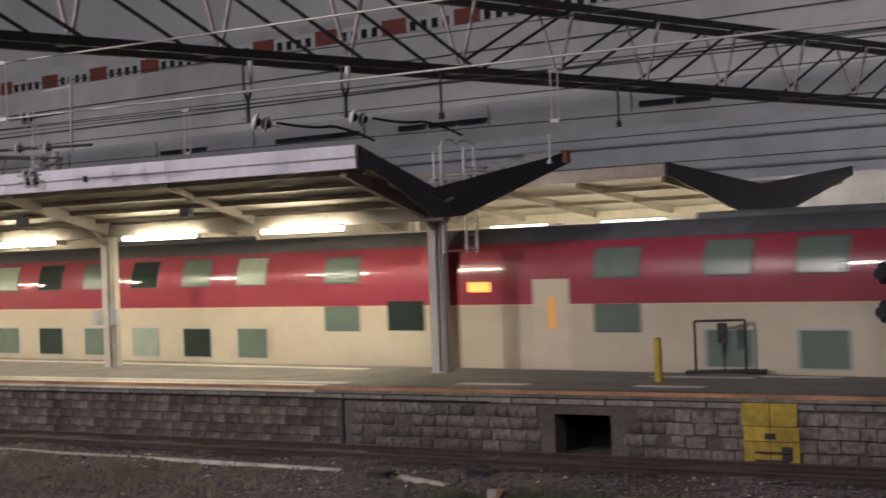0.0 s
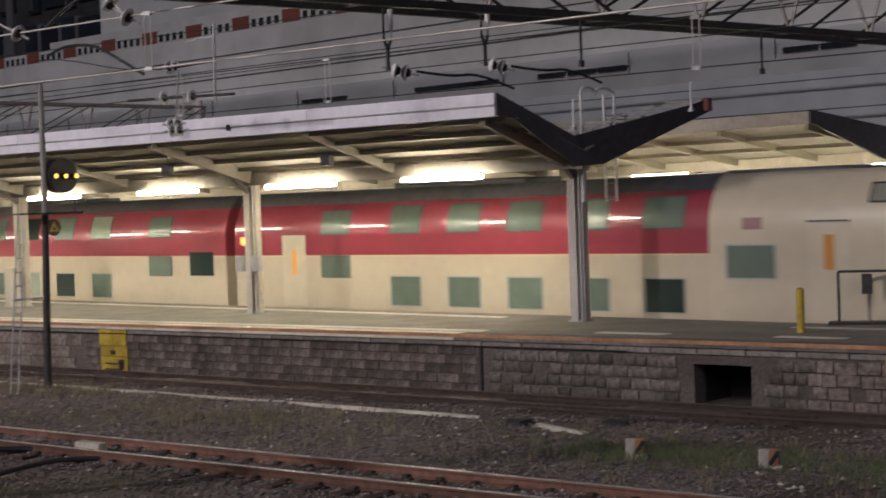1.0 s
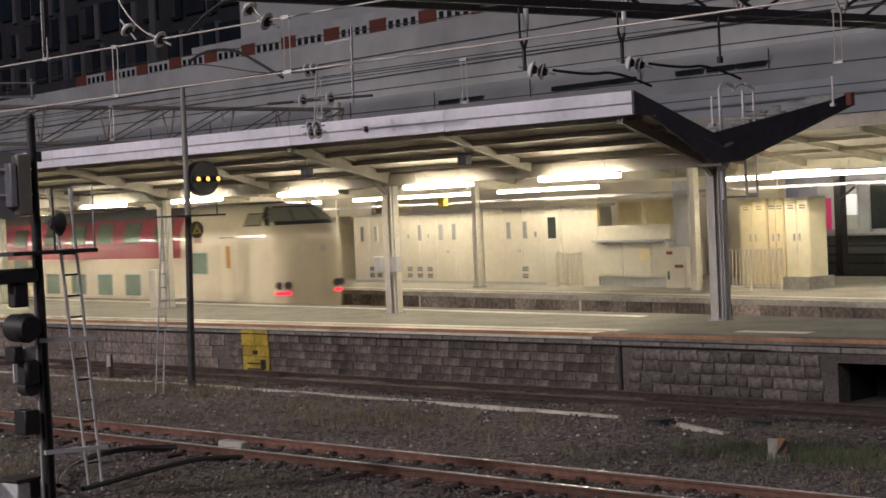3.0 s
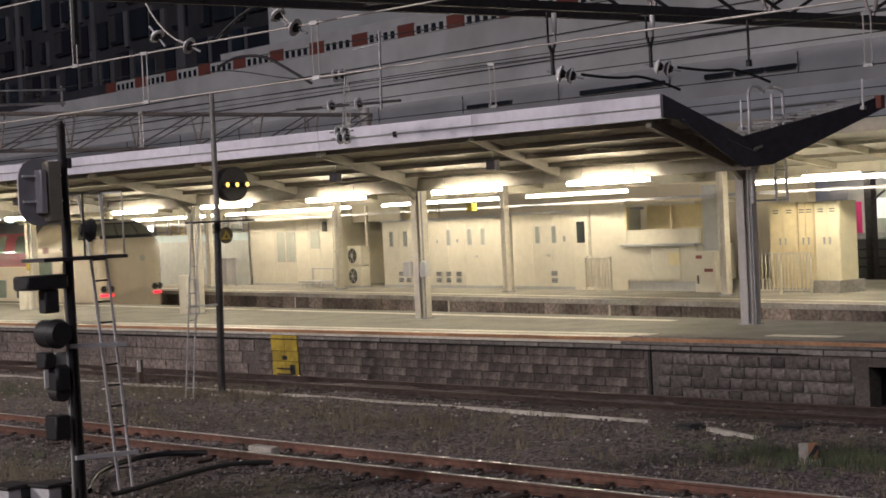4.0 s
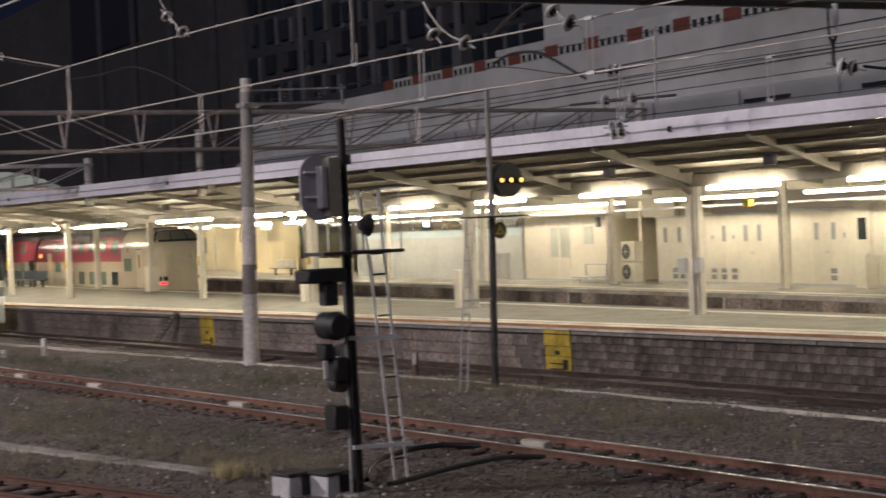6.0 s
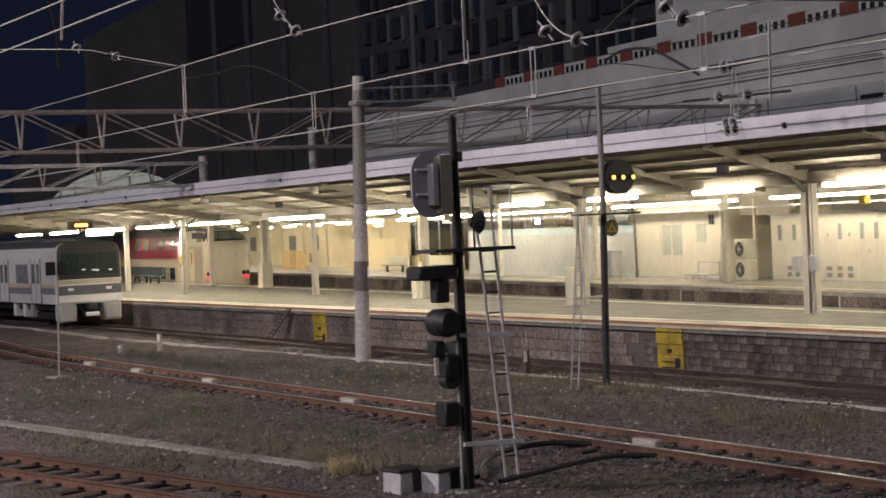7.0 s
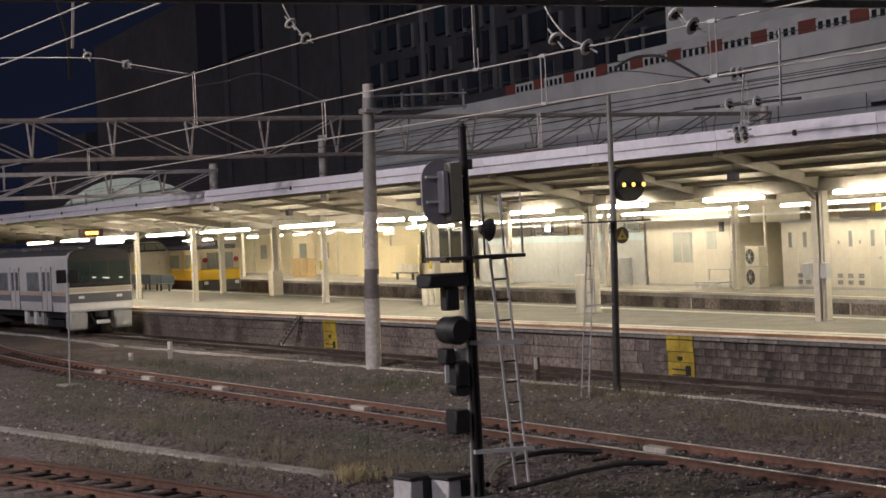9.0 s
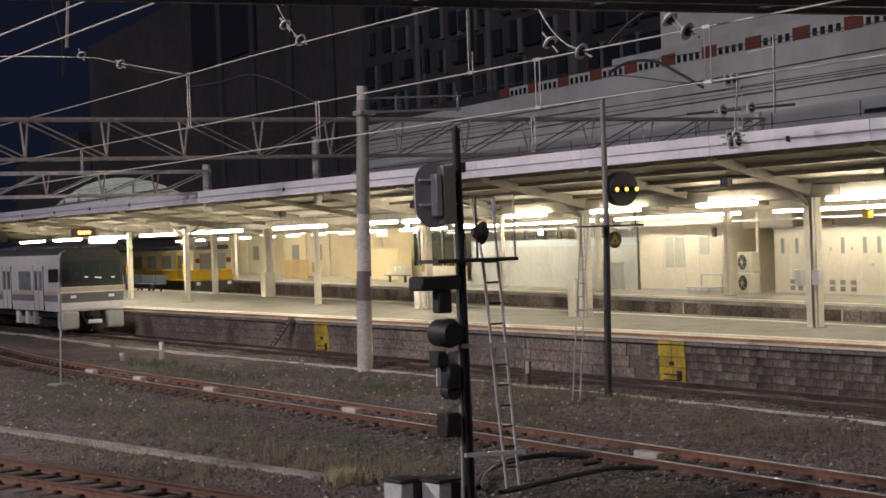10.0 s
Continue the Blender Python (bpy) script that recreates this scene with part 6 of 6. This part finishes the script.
def small_things():
    o = root("shunt_sign", pose(-45.5, 14.9, GZ), "thin grey post with two black square signs", "sign")
    part("post", rod(B(), (0, 0, 0), (0, 0.1, 3.2), 0.03), "galv", o)
    part("plate", box(B(), 0.02, 0.06, -0.27, 0.03, 2.92, 3.3, 0.02), "black", o)
    part("plate", box(B(), 0.02, 0.06, 0.08, 0.4, 2.92, 3.3, 0.02), "black", o)
    part("foot", box(B(), -0.3, 0.3, -0.3, 0.3, -0.05, 0.06, 0.02), "concrete", o)
    for x, y, h, mm in ((-33.8, 22.95, 0.65, "post_brown"), (-52.7, 20.8, 0.6, "pole_conc"), (-70.2, 19.2, 0.7, "pole_conc"), (-53.8, 19.8, 0.25, "pole_conc")):
        o = root("marker_post", pose(x, y, GZ), "short square marker post beside the track", "post")
        part("post", box(B(), -0.07, 0.07, -0.07, 0.07, -0.05, h, 0.01), mm, o)
        part("plate", box(B(), 0.07, 0.085, -0.11, -0.02, h * 0.55, h), "porcelain", o)
    for x, y in ((-13.1, 20.2), (-10.9, 20.15)):
        o = root("derailer_marker", pose(x, y, GZ, 0, 0, 35), "small orange and black striped marker board", "marker", "striped markers")
        part("base", box(B(), -0.14, 0.2, -0.12, 0.12, -0.03, 0.06, 0.015), "pale_conc", o)
        part("board", box(B(), -0.13, 0.02, -0.03, 0.0, 0.05, 0.3, 0.02), "pale_conc", o, "pale back board")
        part("orange_face", box(B(), 0.0, 0.15, -0.035, 0.01, 0.05, 0.3, 0.02), "orange", o)
        part("stripe", bar(B(), (0.02, -0.04, 0.08), (0.14, -0.04, 0.26), 0.012, 0.06), "black", o)
    for x, y, w in ((-16.9, 22.45, 0.18), (-15.2, 23.0, 0.26)):
        o = root("drain_cover", pose(x, y, GZ), "black sunken box cover in the ballast", "cover")
        part("lid", box(B(), -w, w, -0.2, 0.2, -0.1, 0.09, 0.03), "black", o)
        part("rim", box(B(), -w - 0.05, w + 0.05, -0.25, 0.25, -0.1, 0.04, 0.02), "dark_iron", o)
    o = root("wall_ladder", pose(0, 0, 0), "dark striped ladder leaning on the platform wall", "ladder")
    for dx in (-0.13, 0.13):
        part("rail", bar(B(), (-53.65 + dx, 25.3, -0.2), (-53.2 + dx, 25.98, 0.92), 0.05, 0.05), "dark_iron", o)
    for k in range(9):
        u = (k + 0.5) / 9
        x, y, z = -53.65 + 0.45 * u, 25.3 + 0.68 * u, -0.2 + 1.12 * u
        part("rung", bar(B(), (x - 0.13, y, z), (x + 0.13, y, z), 0.06, 0.05), "dry_wood", o)
    for x in (-20.9, -31.0, -38.5, -43.5, -47.5):
        o = root("track_bond", pose(x, YA(x) - 0.15, -0.02), "pale concrete cable block beside a rail", "block", "track blocks")
        part("block", box(B(), -0.3, 0.3, -0.1, 0.1, -0.1, 0.06, 0.02), "pale_conc", o)
        part("cable", rod(B(), (-0.3, 0, 0), (-0.5, -0.3, -0.12), 0.02), "black", o)


small_things()

# ------------------------------------------------------------------ gantries, wires and insulators


def gantry(name, p, q, z0, z1, n, material, label, ch=0.12, posts=(), centre=0.5, roof_post=False):
    """A truss beam across the tracks from p to q; its diagonals fall towards the centre."""
    r = root(name, pose(0, 0, 0), label, "gantry")
    P, Q = Vector((*p, 0)), Vector((*q, 0))
    side = Vector((1, 0, 0)) * 0.42
    lo, hi = Vector((0, 0, z0)), Vector((0, 0, z1))
    for s in (-1, 1):
        part("chord", bar(B(), P + side * s + lo, Q + side * s + lo, ch, ch), material, r)
        part("chord", bar(B(), P + side * s + hi, Q + side * s + hi, ch, ch), material, r)
    for i in range(n + 1):
        a = P.lerp(Q, i / n)
        for s in (-1, 1):
            part("strut", bar(B(), a + lo, a + side * s + hi, 0.055, 0.055), "strut_pale", r)
        part("tie", bar(B(), a - side + lo, a + side + lo, 0.05, 0.05), material, r)
        if i < n:
            b = P.lerp(Q, (i + 1) / n)
            falls = (i + 0.5) / n < centre
            for s in (-1, 1):
                o = side * s
                part("diagonal", bar(B(), a + o + (hi if falls else lo), b + o + (lo if falls else hi), 0.05, 0.05), material, r)
    for f in posts:
        c = P.lerp(Q, f)
        part("post", rod(B(), (c.x, c.y, 5.0 if roof_post and f == 1.0 else GZ - 0.1), (c.x, c.y, z1 + 0.3), 0.17, seg=14), "pole_conc", r)
    return r


gantry("catenary_gantry", (-22.5, -2.24), (-13.95, 46.21), 7.0, 8.45, 17, "dark_iron", "dark steel lattice gantry spanning the tracks", 0.14, (0.0, 1.0), 10 / 17)
gantry("catenary_gantry", (-54.6, 3.0), (-51.0, 46.5), 6.66, 7.98, 16, "gantry_grey", "grey steel lattice gantry spanning the tracks", 0.09, (0.0, 1.0))
gantry("catenary_gantry", (-62, 0.0), (-62, 26.7), 5.72, 6.62, 12, "gantry_pale", "pale galvanised lattice gantry farther along the tracks", 0.11, (0.0, 1.0), 0.5, True)
o = root("gantry_post", pose(-53.2, 27.2, 5.0), "pale concrete gantry post rising from the canopy roof", "post")
part("shaft", rod(B(), (0, 0, 0), (0, 0, 2.35), 0.15, 0.14, seg=14), "pole_conc", o)
part("cap", rod(B(), (0, 0, 2.35), (0, 0, 2.4), 0.16, seg=14), "galv", o)


def wire(name, pts, r, label, material="wire"):
    return cable(name, pts, r, material, label, "wire")


for y, zs, mm in ((16.8, (8.15, 6.7, 5.85), "wire_bright"), (24.2, (7.6, 6.6, 5.75), "wire"), (9.3, (7.82, 7.28), "wire_bright")):
    for z in zs:
        sag = 0.12 if z == zs[0] else 0.0
        pts = [(x, y, z - sag * (1 - ((x % 34) / 17 - 1) ** 2)) for x in np.arange(-120, 10, 8.5)]
        wire("overhead_wire", pts, 0.015 if mm == "wire_bright" else 0.011, "taut bare overhead line wire", mm)
for z, w in ((6.0, 2.0), (5.35, 2.0)):
    wire("overhead_wire", [tuple(F @ Vector((x, w, z))) for x in (-130, -70, 0, 40)], 0.012, "taut dark overhead line wire")
for y, za, zb, z0, z1 in ((28.0, 6.55, 6.75, 0, 0), (30.0, 7.4, 7.5, 0, 0), (36.0, 8.0, 8.2, 0, 0)):
    wire("feeder_wire", [(-120, y + 6, za), (-60, y + 2, za), (-17, y, zb), (10, y, zb)], 0.012, "thin feeder wire along the tracks")


def hanger(x, y, z0, z1):
    r = root("wire_hanger", pose(x, y, z0), "thin double hanger rod between overhead wires", "hanger", "wire hangers")
    for dx in (-0.07, 0.07):
        part("rod", rod(B(), (dx, 0, 0), (dx, 0, z1 - z0), 0.011, seg=6), "wire_bright", r)
    part("clip", box(B(), -0.09, 0.09, -0.025, 0.025, -0.03, 0.03), "galv", r)
    part("clip", box(B(), -0.09, 0.09, -0.025, 0.025, z1 - z0 - 0.03, z1 - z0 + 0.03), "galv", r)


for x, z0, z1 in ((-40.0, 6.7, 8.1), (-26.3, 6.7, 8.0), (-32.7, 5.85, 6.7), (-24.1, 5.85, 6.7), (-57.5, 5.85, 6.7), (-19.5, 5.85, 6.7), (-48.5, 5.85, 6.7)):
    hanger(x, 16.8, z0, z1)
for x in (-22.7, -27.1, -35.0, -14.2):
    hanger(x, 24.2, 5.75, 6.6)


def insulator(m, n=2, dark=True):
    r = root("strain_insulator", m, "dark and white ribbed porcelain strain insulator", "insulator", "strain insulators")
    for k in range(n):
        x = 0.18 * k
        part("bell", rod(B(), (x - 0.04, 0, 0), (x + 0.03, 0, 0), 0.08, 0.15, seg=20), "porcelain" if not dark or k == 0 else "ins_brown", r, "glazed porcelain bell")
        part("bell_rim", rod(B(), (x + 0.03, 0, 0), (x + 0.045, 0, 0), 0.15, 0.142, seg=20), "porcelain", r, "white porcelain rim")
        part("hub", rod(B(), (x + 0.045, 0, 0), (x + 0.11, 0, 0), 0.085, 0.05, seg=14), "ins_brown", r)
    part("pin", rod(B(), (-0.22, 0, 0), (0.16 * n + 0.12, 0, 0), 0.02, seg=8), "galv", r)


# on the arm over the platform track
for x, z, n in ((-27.45, 6.14, 1), (-26.55, 6.11, 1), (-27.25, 6.79, 2), (-27.25, 5.56, 2), (-27.2, 5.42, 2)):
    insulator(pose(x, 24.0, z, 0, 0, 8), n)
o = root("registration_arm", pose(0, 0, 0), "steel registration arm with wire clamps over the track", "bracket")
part("tube", rod(B(), (-28.6, 24.0, 6.16), (-25.2, 24.0, 6.08), 0.03), "dark_iron", o)
part("tube", rod(B(), (-27.0, 24.0, 6.78), (-25.75, 24.0, 6.82), 0.03), "dark_iron", o)
part("upright", rod(B(), (-25.8, 24.0, 5.95), (-25.75, 24.0, 7.6), 0.03), "galv", o)
part("upright", rod(B(), (-27.1, 24.0, 5.35), (-26.9, 24.0, 6.9), 0.02), "galv", o)
part("spacer", bar(B(), (-26.6, 24.0, 7.3), (-25.75, 24.0, 7.35), 0.03, 0.03), "galv", o)
cable("jumper_cable", [(-30.6, 23.4, 7.3), (-30.2, 23.4, 7.44), (-29.6, 23.4, 7.46), (-28.9, 23.4, 7.38), (-28.1, 23.4, 7.0), (-27.35, 23.4, 6.63)], 0.035, "black", "black insulated jumper cable")
cable("span_wire", [(-31.2, 23.4, 7.2), (-30.6, 23.4, 7.3), (-27.35, 23.4, 6.63), (-26.9, 24.0, 6.78)], 0.012, "wire", "thin steel span wire", "wire")
# hanging from the dark gantry
for y, z in ((21.1, 6.1), (23.3, 6.25)):
    x = -22.1 + y * 0.1765
    o = root("gantry_hanger", pose(x, y, 0), "forked steel hanger with porcelain below the gantry", "hanger", "gantry hangers")
    for dy in (-0.09, 0.09):
        part("rod", rod(B(), (0, dy, 6.95), (0, dy, z + 0.35), 0.02), "galv" if dy > 0 else "black", o)
    part("fork", bar(B(), (0, -0.09, z + 0.35), (0, 0, z + 0.15), 0.04, 0.04), "black", o)
    part("fork", bar(B(), (0, 0.09, z + 0.35), (0, 0, z + 0.15), 0.04, 0.04), "black", o)
    part("stem", rod(B(), (0, 0, z + 0.16), (0, 0, z - 0.2), 0.035), "black", o)
    part("core", rod(B(), (0, 0.09, z + 0.5), (0, 0.09, z + 0.85), 0.045), "porcelain", o)
    insulator(pose(x + 0.05, y + 0.1, z - 0.18, 0, 15, 30), 2)
    cable("jumper_cable", [(x + 0.2, y + 0.5, z - 0.2), (x + 0.5, y + 1.1, z - 0.3), (x + 0.7, y + 1.6, z - 0.22), (x + 1.0, y + 2.2, z - 0.5)], 0.025, "black", "black insulated jumper cable")
for y in (25.7, 31.0):
    x = -22.1 + y * 0.1765
    o = root("gantry_rod", pose(x, y, 0), "dark drop rod with a clamp below the gantry", "hanger")
    part("rod", rod(B(), (0, 0, 6.95), (0, 0, 6.2), 0.025), "dark_iron", o)
    part("clamp", rod(B(), (0, 0, 6.1), (0, 0, 6.22), 0.06), "black", o)
# strain insulators on cross spans in front of the dark tower
for x, z, a, b in ((-48.2, 9.55, 70, 50), (-44.9, 8.9, 20, 60), (-34.2, 8.65, 50, 40), (-33.45, 8.2, 10, 10), (-23.7, 6.98, 60, 40), (-22.8, 6.71, 5, 20), (-20.4, 6.95, 60, 30), (-20.0, 6.7, 5, 10)):
    insulator(pose(x, 16.8, z, 0, 25 + a * 0.4, 15), 1, False)
cable("jumper_cable", [(-44.6, 16.8, 8.8), (-42.5, 16.8, 8.35), (-40.2, 16.8, 8.1)], 0.022, "black", "black insulated jumper cable")
cable("jumper_cable", [(-39.8, 16.8, 7.75), (-37.8, 16.8, 7.65), (-36.2, 16.8, 7.75), (-34.4, 16.8, 7.3), (-32.8, 16.8, 6.72)], 0.02, "black", "black insulated jumper cable")
cable("jumper_cable", [(-22.0, 16.8, 6.72), (-21.4, 16.8, 7.05), (-20.6, 16.8, 7.2), (-19.8, 16.8, 7.0)], 0.025, "black", "black insulated jumper cable")
cable("span_wire", [(-54.4, 9.0, 9.9), (-48.2, 16.8, 9.55), (-44.9, 16.8, 8.9), (-40.2, 16.8, 8.1)], 0.013, "wire_bright", "thin steel span wire", "wire")
cable("span_wire", [(-34.6, 16.8, 9.2), (-34.2, 16.8, 8.65), (-33.45, 16.8, 8.2)], 0.013, "wire_bright", "thin steel span wire", "wire")
cable("span_wire", [(-24.2, 16.8, 7.95), (-23.7, 16.8, 6.98), (-22.8, 16.8, 6.71)], 0.013, "wire_bright", "thin steel span wire", "wire")
cable("span_wire", [(-20.9, 16.8, 7.9), (-20.4, 16.8, 6.95), (-20.0, 16.8, 6.7)], 0.013, "wire_bright", "thin steel span wire", "wire")
# broad bracket arms that hang down into the view
for x, y, z, dx in ((-25.9, 16.8, 8.0, 0.25), (-49.5, 16.8, 9.9, 0.3)):
    o = root("hanging_bracket", pose(x, y, z), "pale and dark forked bracket hanging over the tracks", "bracket")
    part("pale_arm", bar(B(), (dx, 0, 1.6), (0, 0, 0), 0.07, 0.07), "strut_pale", o)
    part("dark_arm", bar(B(), (-1.2, 0, 1.6), (-0.35, 0, 0.2), 0.08, 0.08), "black", o)
    part("dark_stem", bar(B(), (-0.35, 0, 0.25), (-0.35, 0, -0.9), 0.09, 0.09), "black", o)

# ------------------------------------------------------------------ the station hall and the town behind


def hall():
    r = root("station_hall", F, "huge grey station hall with a red and white window band", "building")
    gpart("upper_wall", (-152, 160, 45, 70, 12.0, 16.7), "far_wall", r)
    gpart("lower_wall", (-152, 160, 42.5, 70, GZ, 9.6), "far_wall_blue", r)
    gpart("parapet", (-98, 160, 45.6, 69, 17.65, 18.3), "far_wall", r)
    gpart("roof_block", (-97, 160, 50, 68, 18.0, 44), "far_wall_top", r, "plain grey upper storeys")
    bm = B()
    pts = [(42.5 + 2.5 * (1 - math.cos(a)), 9.6 + 2.4 * math.sin(a)) for a in np.linspace(0, math.pi / 2, 9)] + [(45.5, 12.0), (45.5, 9.6)]
    prism(bm, pts, -152, 160)
    part("roof_shoulder", bm, "far_metal", r, "curved metal roof shoulder with dull sheen")
    gpart("wall_core", (-152, 160, 45.4, 69, 16.7, 17.65), "far_dark", r)
    x = -118.0
    while x < 60:
        gpart("red_panel", (x, x + 1.9, 45.05, 45.4, 16.7, 17.65), "far_red", r)
        w = gpart("window_band", (x + 1.95, x + 5.65, 45.1, 45.4, 16.75, 17.6), "far_white", r, "white window frame band")
        for k in range(4):
            gpart("pane", (x + 2.25 + 0.86 * k, x + 2.72 + 0.86 * k, 45.06, 45.1, 16.8, 17.35), "far_glass", w)
        x += 5.7
    for z in (13.4, 15.0):
        part("rib", box(B(), -152, 160, 44.93, 45.0, z, z + 0.07), "far_dark", r)
    for z in (8.7, 7.2):
        part("conduit", rod(B(), (-151, 42.42, z), (120, 42.42, z), 0.07), "galv", r)
    for x in (-40.7, -38.4, -36.2, -51, -49, -47, -46, -62, -59.6, -24, -21.8, -10, -8):
        gpart("vent_strip", (x, x + 2.0, 42.6, 42.9, 10.68, 10.95), "far_glass", r, "dark louvre strip")
    for x in np.arange(-110, 30, 9.5):
        part("lightning_post", rod(B(), (x, 42.7, 10.2), (x, 42.7, 11.6), 0.04), "far_dark", r)
    # dark office tower with rows of windows
    t = root("office_tower", F, "dark office tower with rows of unlit windows", "building")
    gpart("shell", (-178, -98, 56, 90, 0, 60), "far_dark", t)
    gpart("corner_pier", (-103, -98, 55.6, 56, 18, 60), "far_dark2", t)
    for j in range(6):
        x = -177.0 + rng.uniform(0, 2)
        while x < -104:
            wd, z0 = rng.choice((1.4, 2.0, 2.8, 3.8)), 18.9 + 4.1 * j + rng.uniform(0, 0.9)
            z1 = z0 + rng.uniform(2.2, 3.3)
            w = gpart("window", (x, x + wd, 55.7, 56.0, z0, z1), rng.choice(("far_glass", "far_glass", "far_blue", "far_navy")), t)
            if rng.random() < 0.45:
                gpart("blind", (x + 0.15, x + wd * 0.5, 55.62, 55.7, z0 + 0.3, z1 - 0.15), "far_dark2", w)
            if rng.random() < 0.5:
                gpart("spandrel", (x + wd + 0.2, x + wd + 1.1, 55.75, 56.0, z0 - 0.5, z1), "far_pier", t)
            x += wd + rng.choice((0.5, 0.9, 1.6, 2.6))
    for x in (-160, -141, -122):
        gpart("pier", (x, x + 1.1, 55.5, 56, 12, 60), "far_pier", t)
    part("warning_lamp", rod(B(), (-99, 55.5, 40), (-99, 55.3, 40), 0.2), "tail", t, "small red warning lamp")
    t = root("rear_tower", F, "dark plain tower block against the night sky", "building")
    gpart("shell", (-447, -190, 84, 120, 0, 62), "far_dark2", t)
    gpart("recess", (-345, -300, 83.6, 84, 44, 62), "far_navy", t)
    for i in range(6):
        gpart("pier", (-326 + 22 * i, -323 + 22 * i, 83.5, 84, 10, 62), "far_dark", t)
    t = root("low_block", F, "dark low building beside the hall", "building")
    gpart("shell", (-560, -450, 84, 120, 0, 34), "far_dark2", t)
    gpart("plant_room", (-520, -480, 88, 110, 34, 40), "far_dark", t)
    # lit arched roof
    a = root("arched_roof", F @ pose(-255, 40, 0), "pale arched glass roof lit from within", "roof")
    n = 14
    for i in range(n):
        u0, u1 = -1 + 2 * i / n, -1 + 2 * (i + 1) / n
        h = lambda u: 15.6 - 4.8 * u * u
        bm = B()
        vs = [bm.verts.new(p) for p in ((48 * u0, 0, 8), (48 * u1 - 0.5, 0, 8), (48 * u1 - 0.5, 0, h(u1)), (48 * u0, 0, h(u0)))]
        ws = [bm.verts.new((v.co.x, 0.3, v.co.z)) for v in vs]
        bm.faces.new(vs)
        bm.faces.new(ws[::-1])
        for k in range(4):
            bm.faces.new((vs[k], vs[(k + 1) % 4], ws[(k + 1) % 4], ws[k]))
        bmesh.ops.recalc_face_normals(bm, faces=bm.faces)
        part("pane", bm, "arch_glow", a, "dimly glowing glass bay")
    for z in (10, 12.3):
        part("rib", bar(B(), (-44, -0.3, z), (44, -0.3, z), 0.2, 0.25), "gantry_grey", a)
    for x in (-30, -18, 2, 20):
        part("rib", bar(B(), (x, -0.4, 8), (x, -0.4, 14), 0.3, 0.3), "galv", a)
    # roof lights of the far left
    for x, y, z in ((-82, 29.4, 4.12),):
        o = root("flood_cluster", pose(x, y, z), "cluster of bright floodlights under the roof", "lamp")
        part("head", box(B(), -0.1, 0.1, -0.7, 0.7, -0.16, 0.16, 0.05), "sign_white", o)
        part("yoke", box(B(), -0.3, -0.1, -0.75, 0.75, -0.2, 0.2), "galv", o)
    o = root("amber_lamps", pose(-78, 27.0, 4.47), "row of three amber lamps", "lamp")
    for y in (-0.22, 0, 0.22):
        part("lamp", rod(B(), (-0.05, y, 0), (0.1, y, 0), 0.08, seg=12), "amber_soft", o)
    part("case", box(B(), -0.2, -0.05, -0.6, 0.6, -0.2, 0.2), "dark_iron", o)


hall()


# ------------------------------------------------------------------ movement
def motions():
    rows = [(0, -21.2), (1, -7.6), (2.5, 12.9), (3.8, 31.2), (4.5, 40.6), (5.1, 48.5), (6.2, 61.6), (7.3, 74.1), (7.9, 80.6), (8.4, 85), (10, 98.5)]
    walk(train, [(t, F @ pose(-s, 0, 0)) for t, s in rows])


motions()
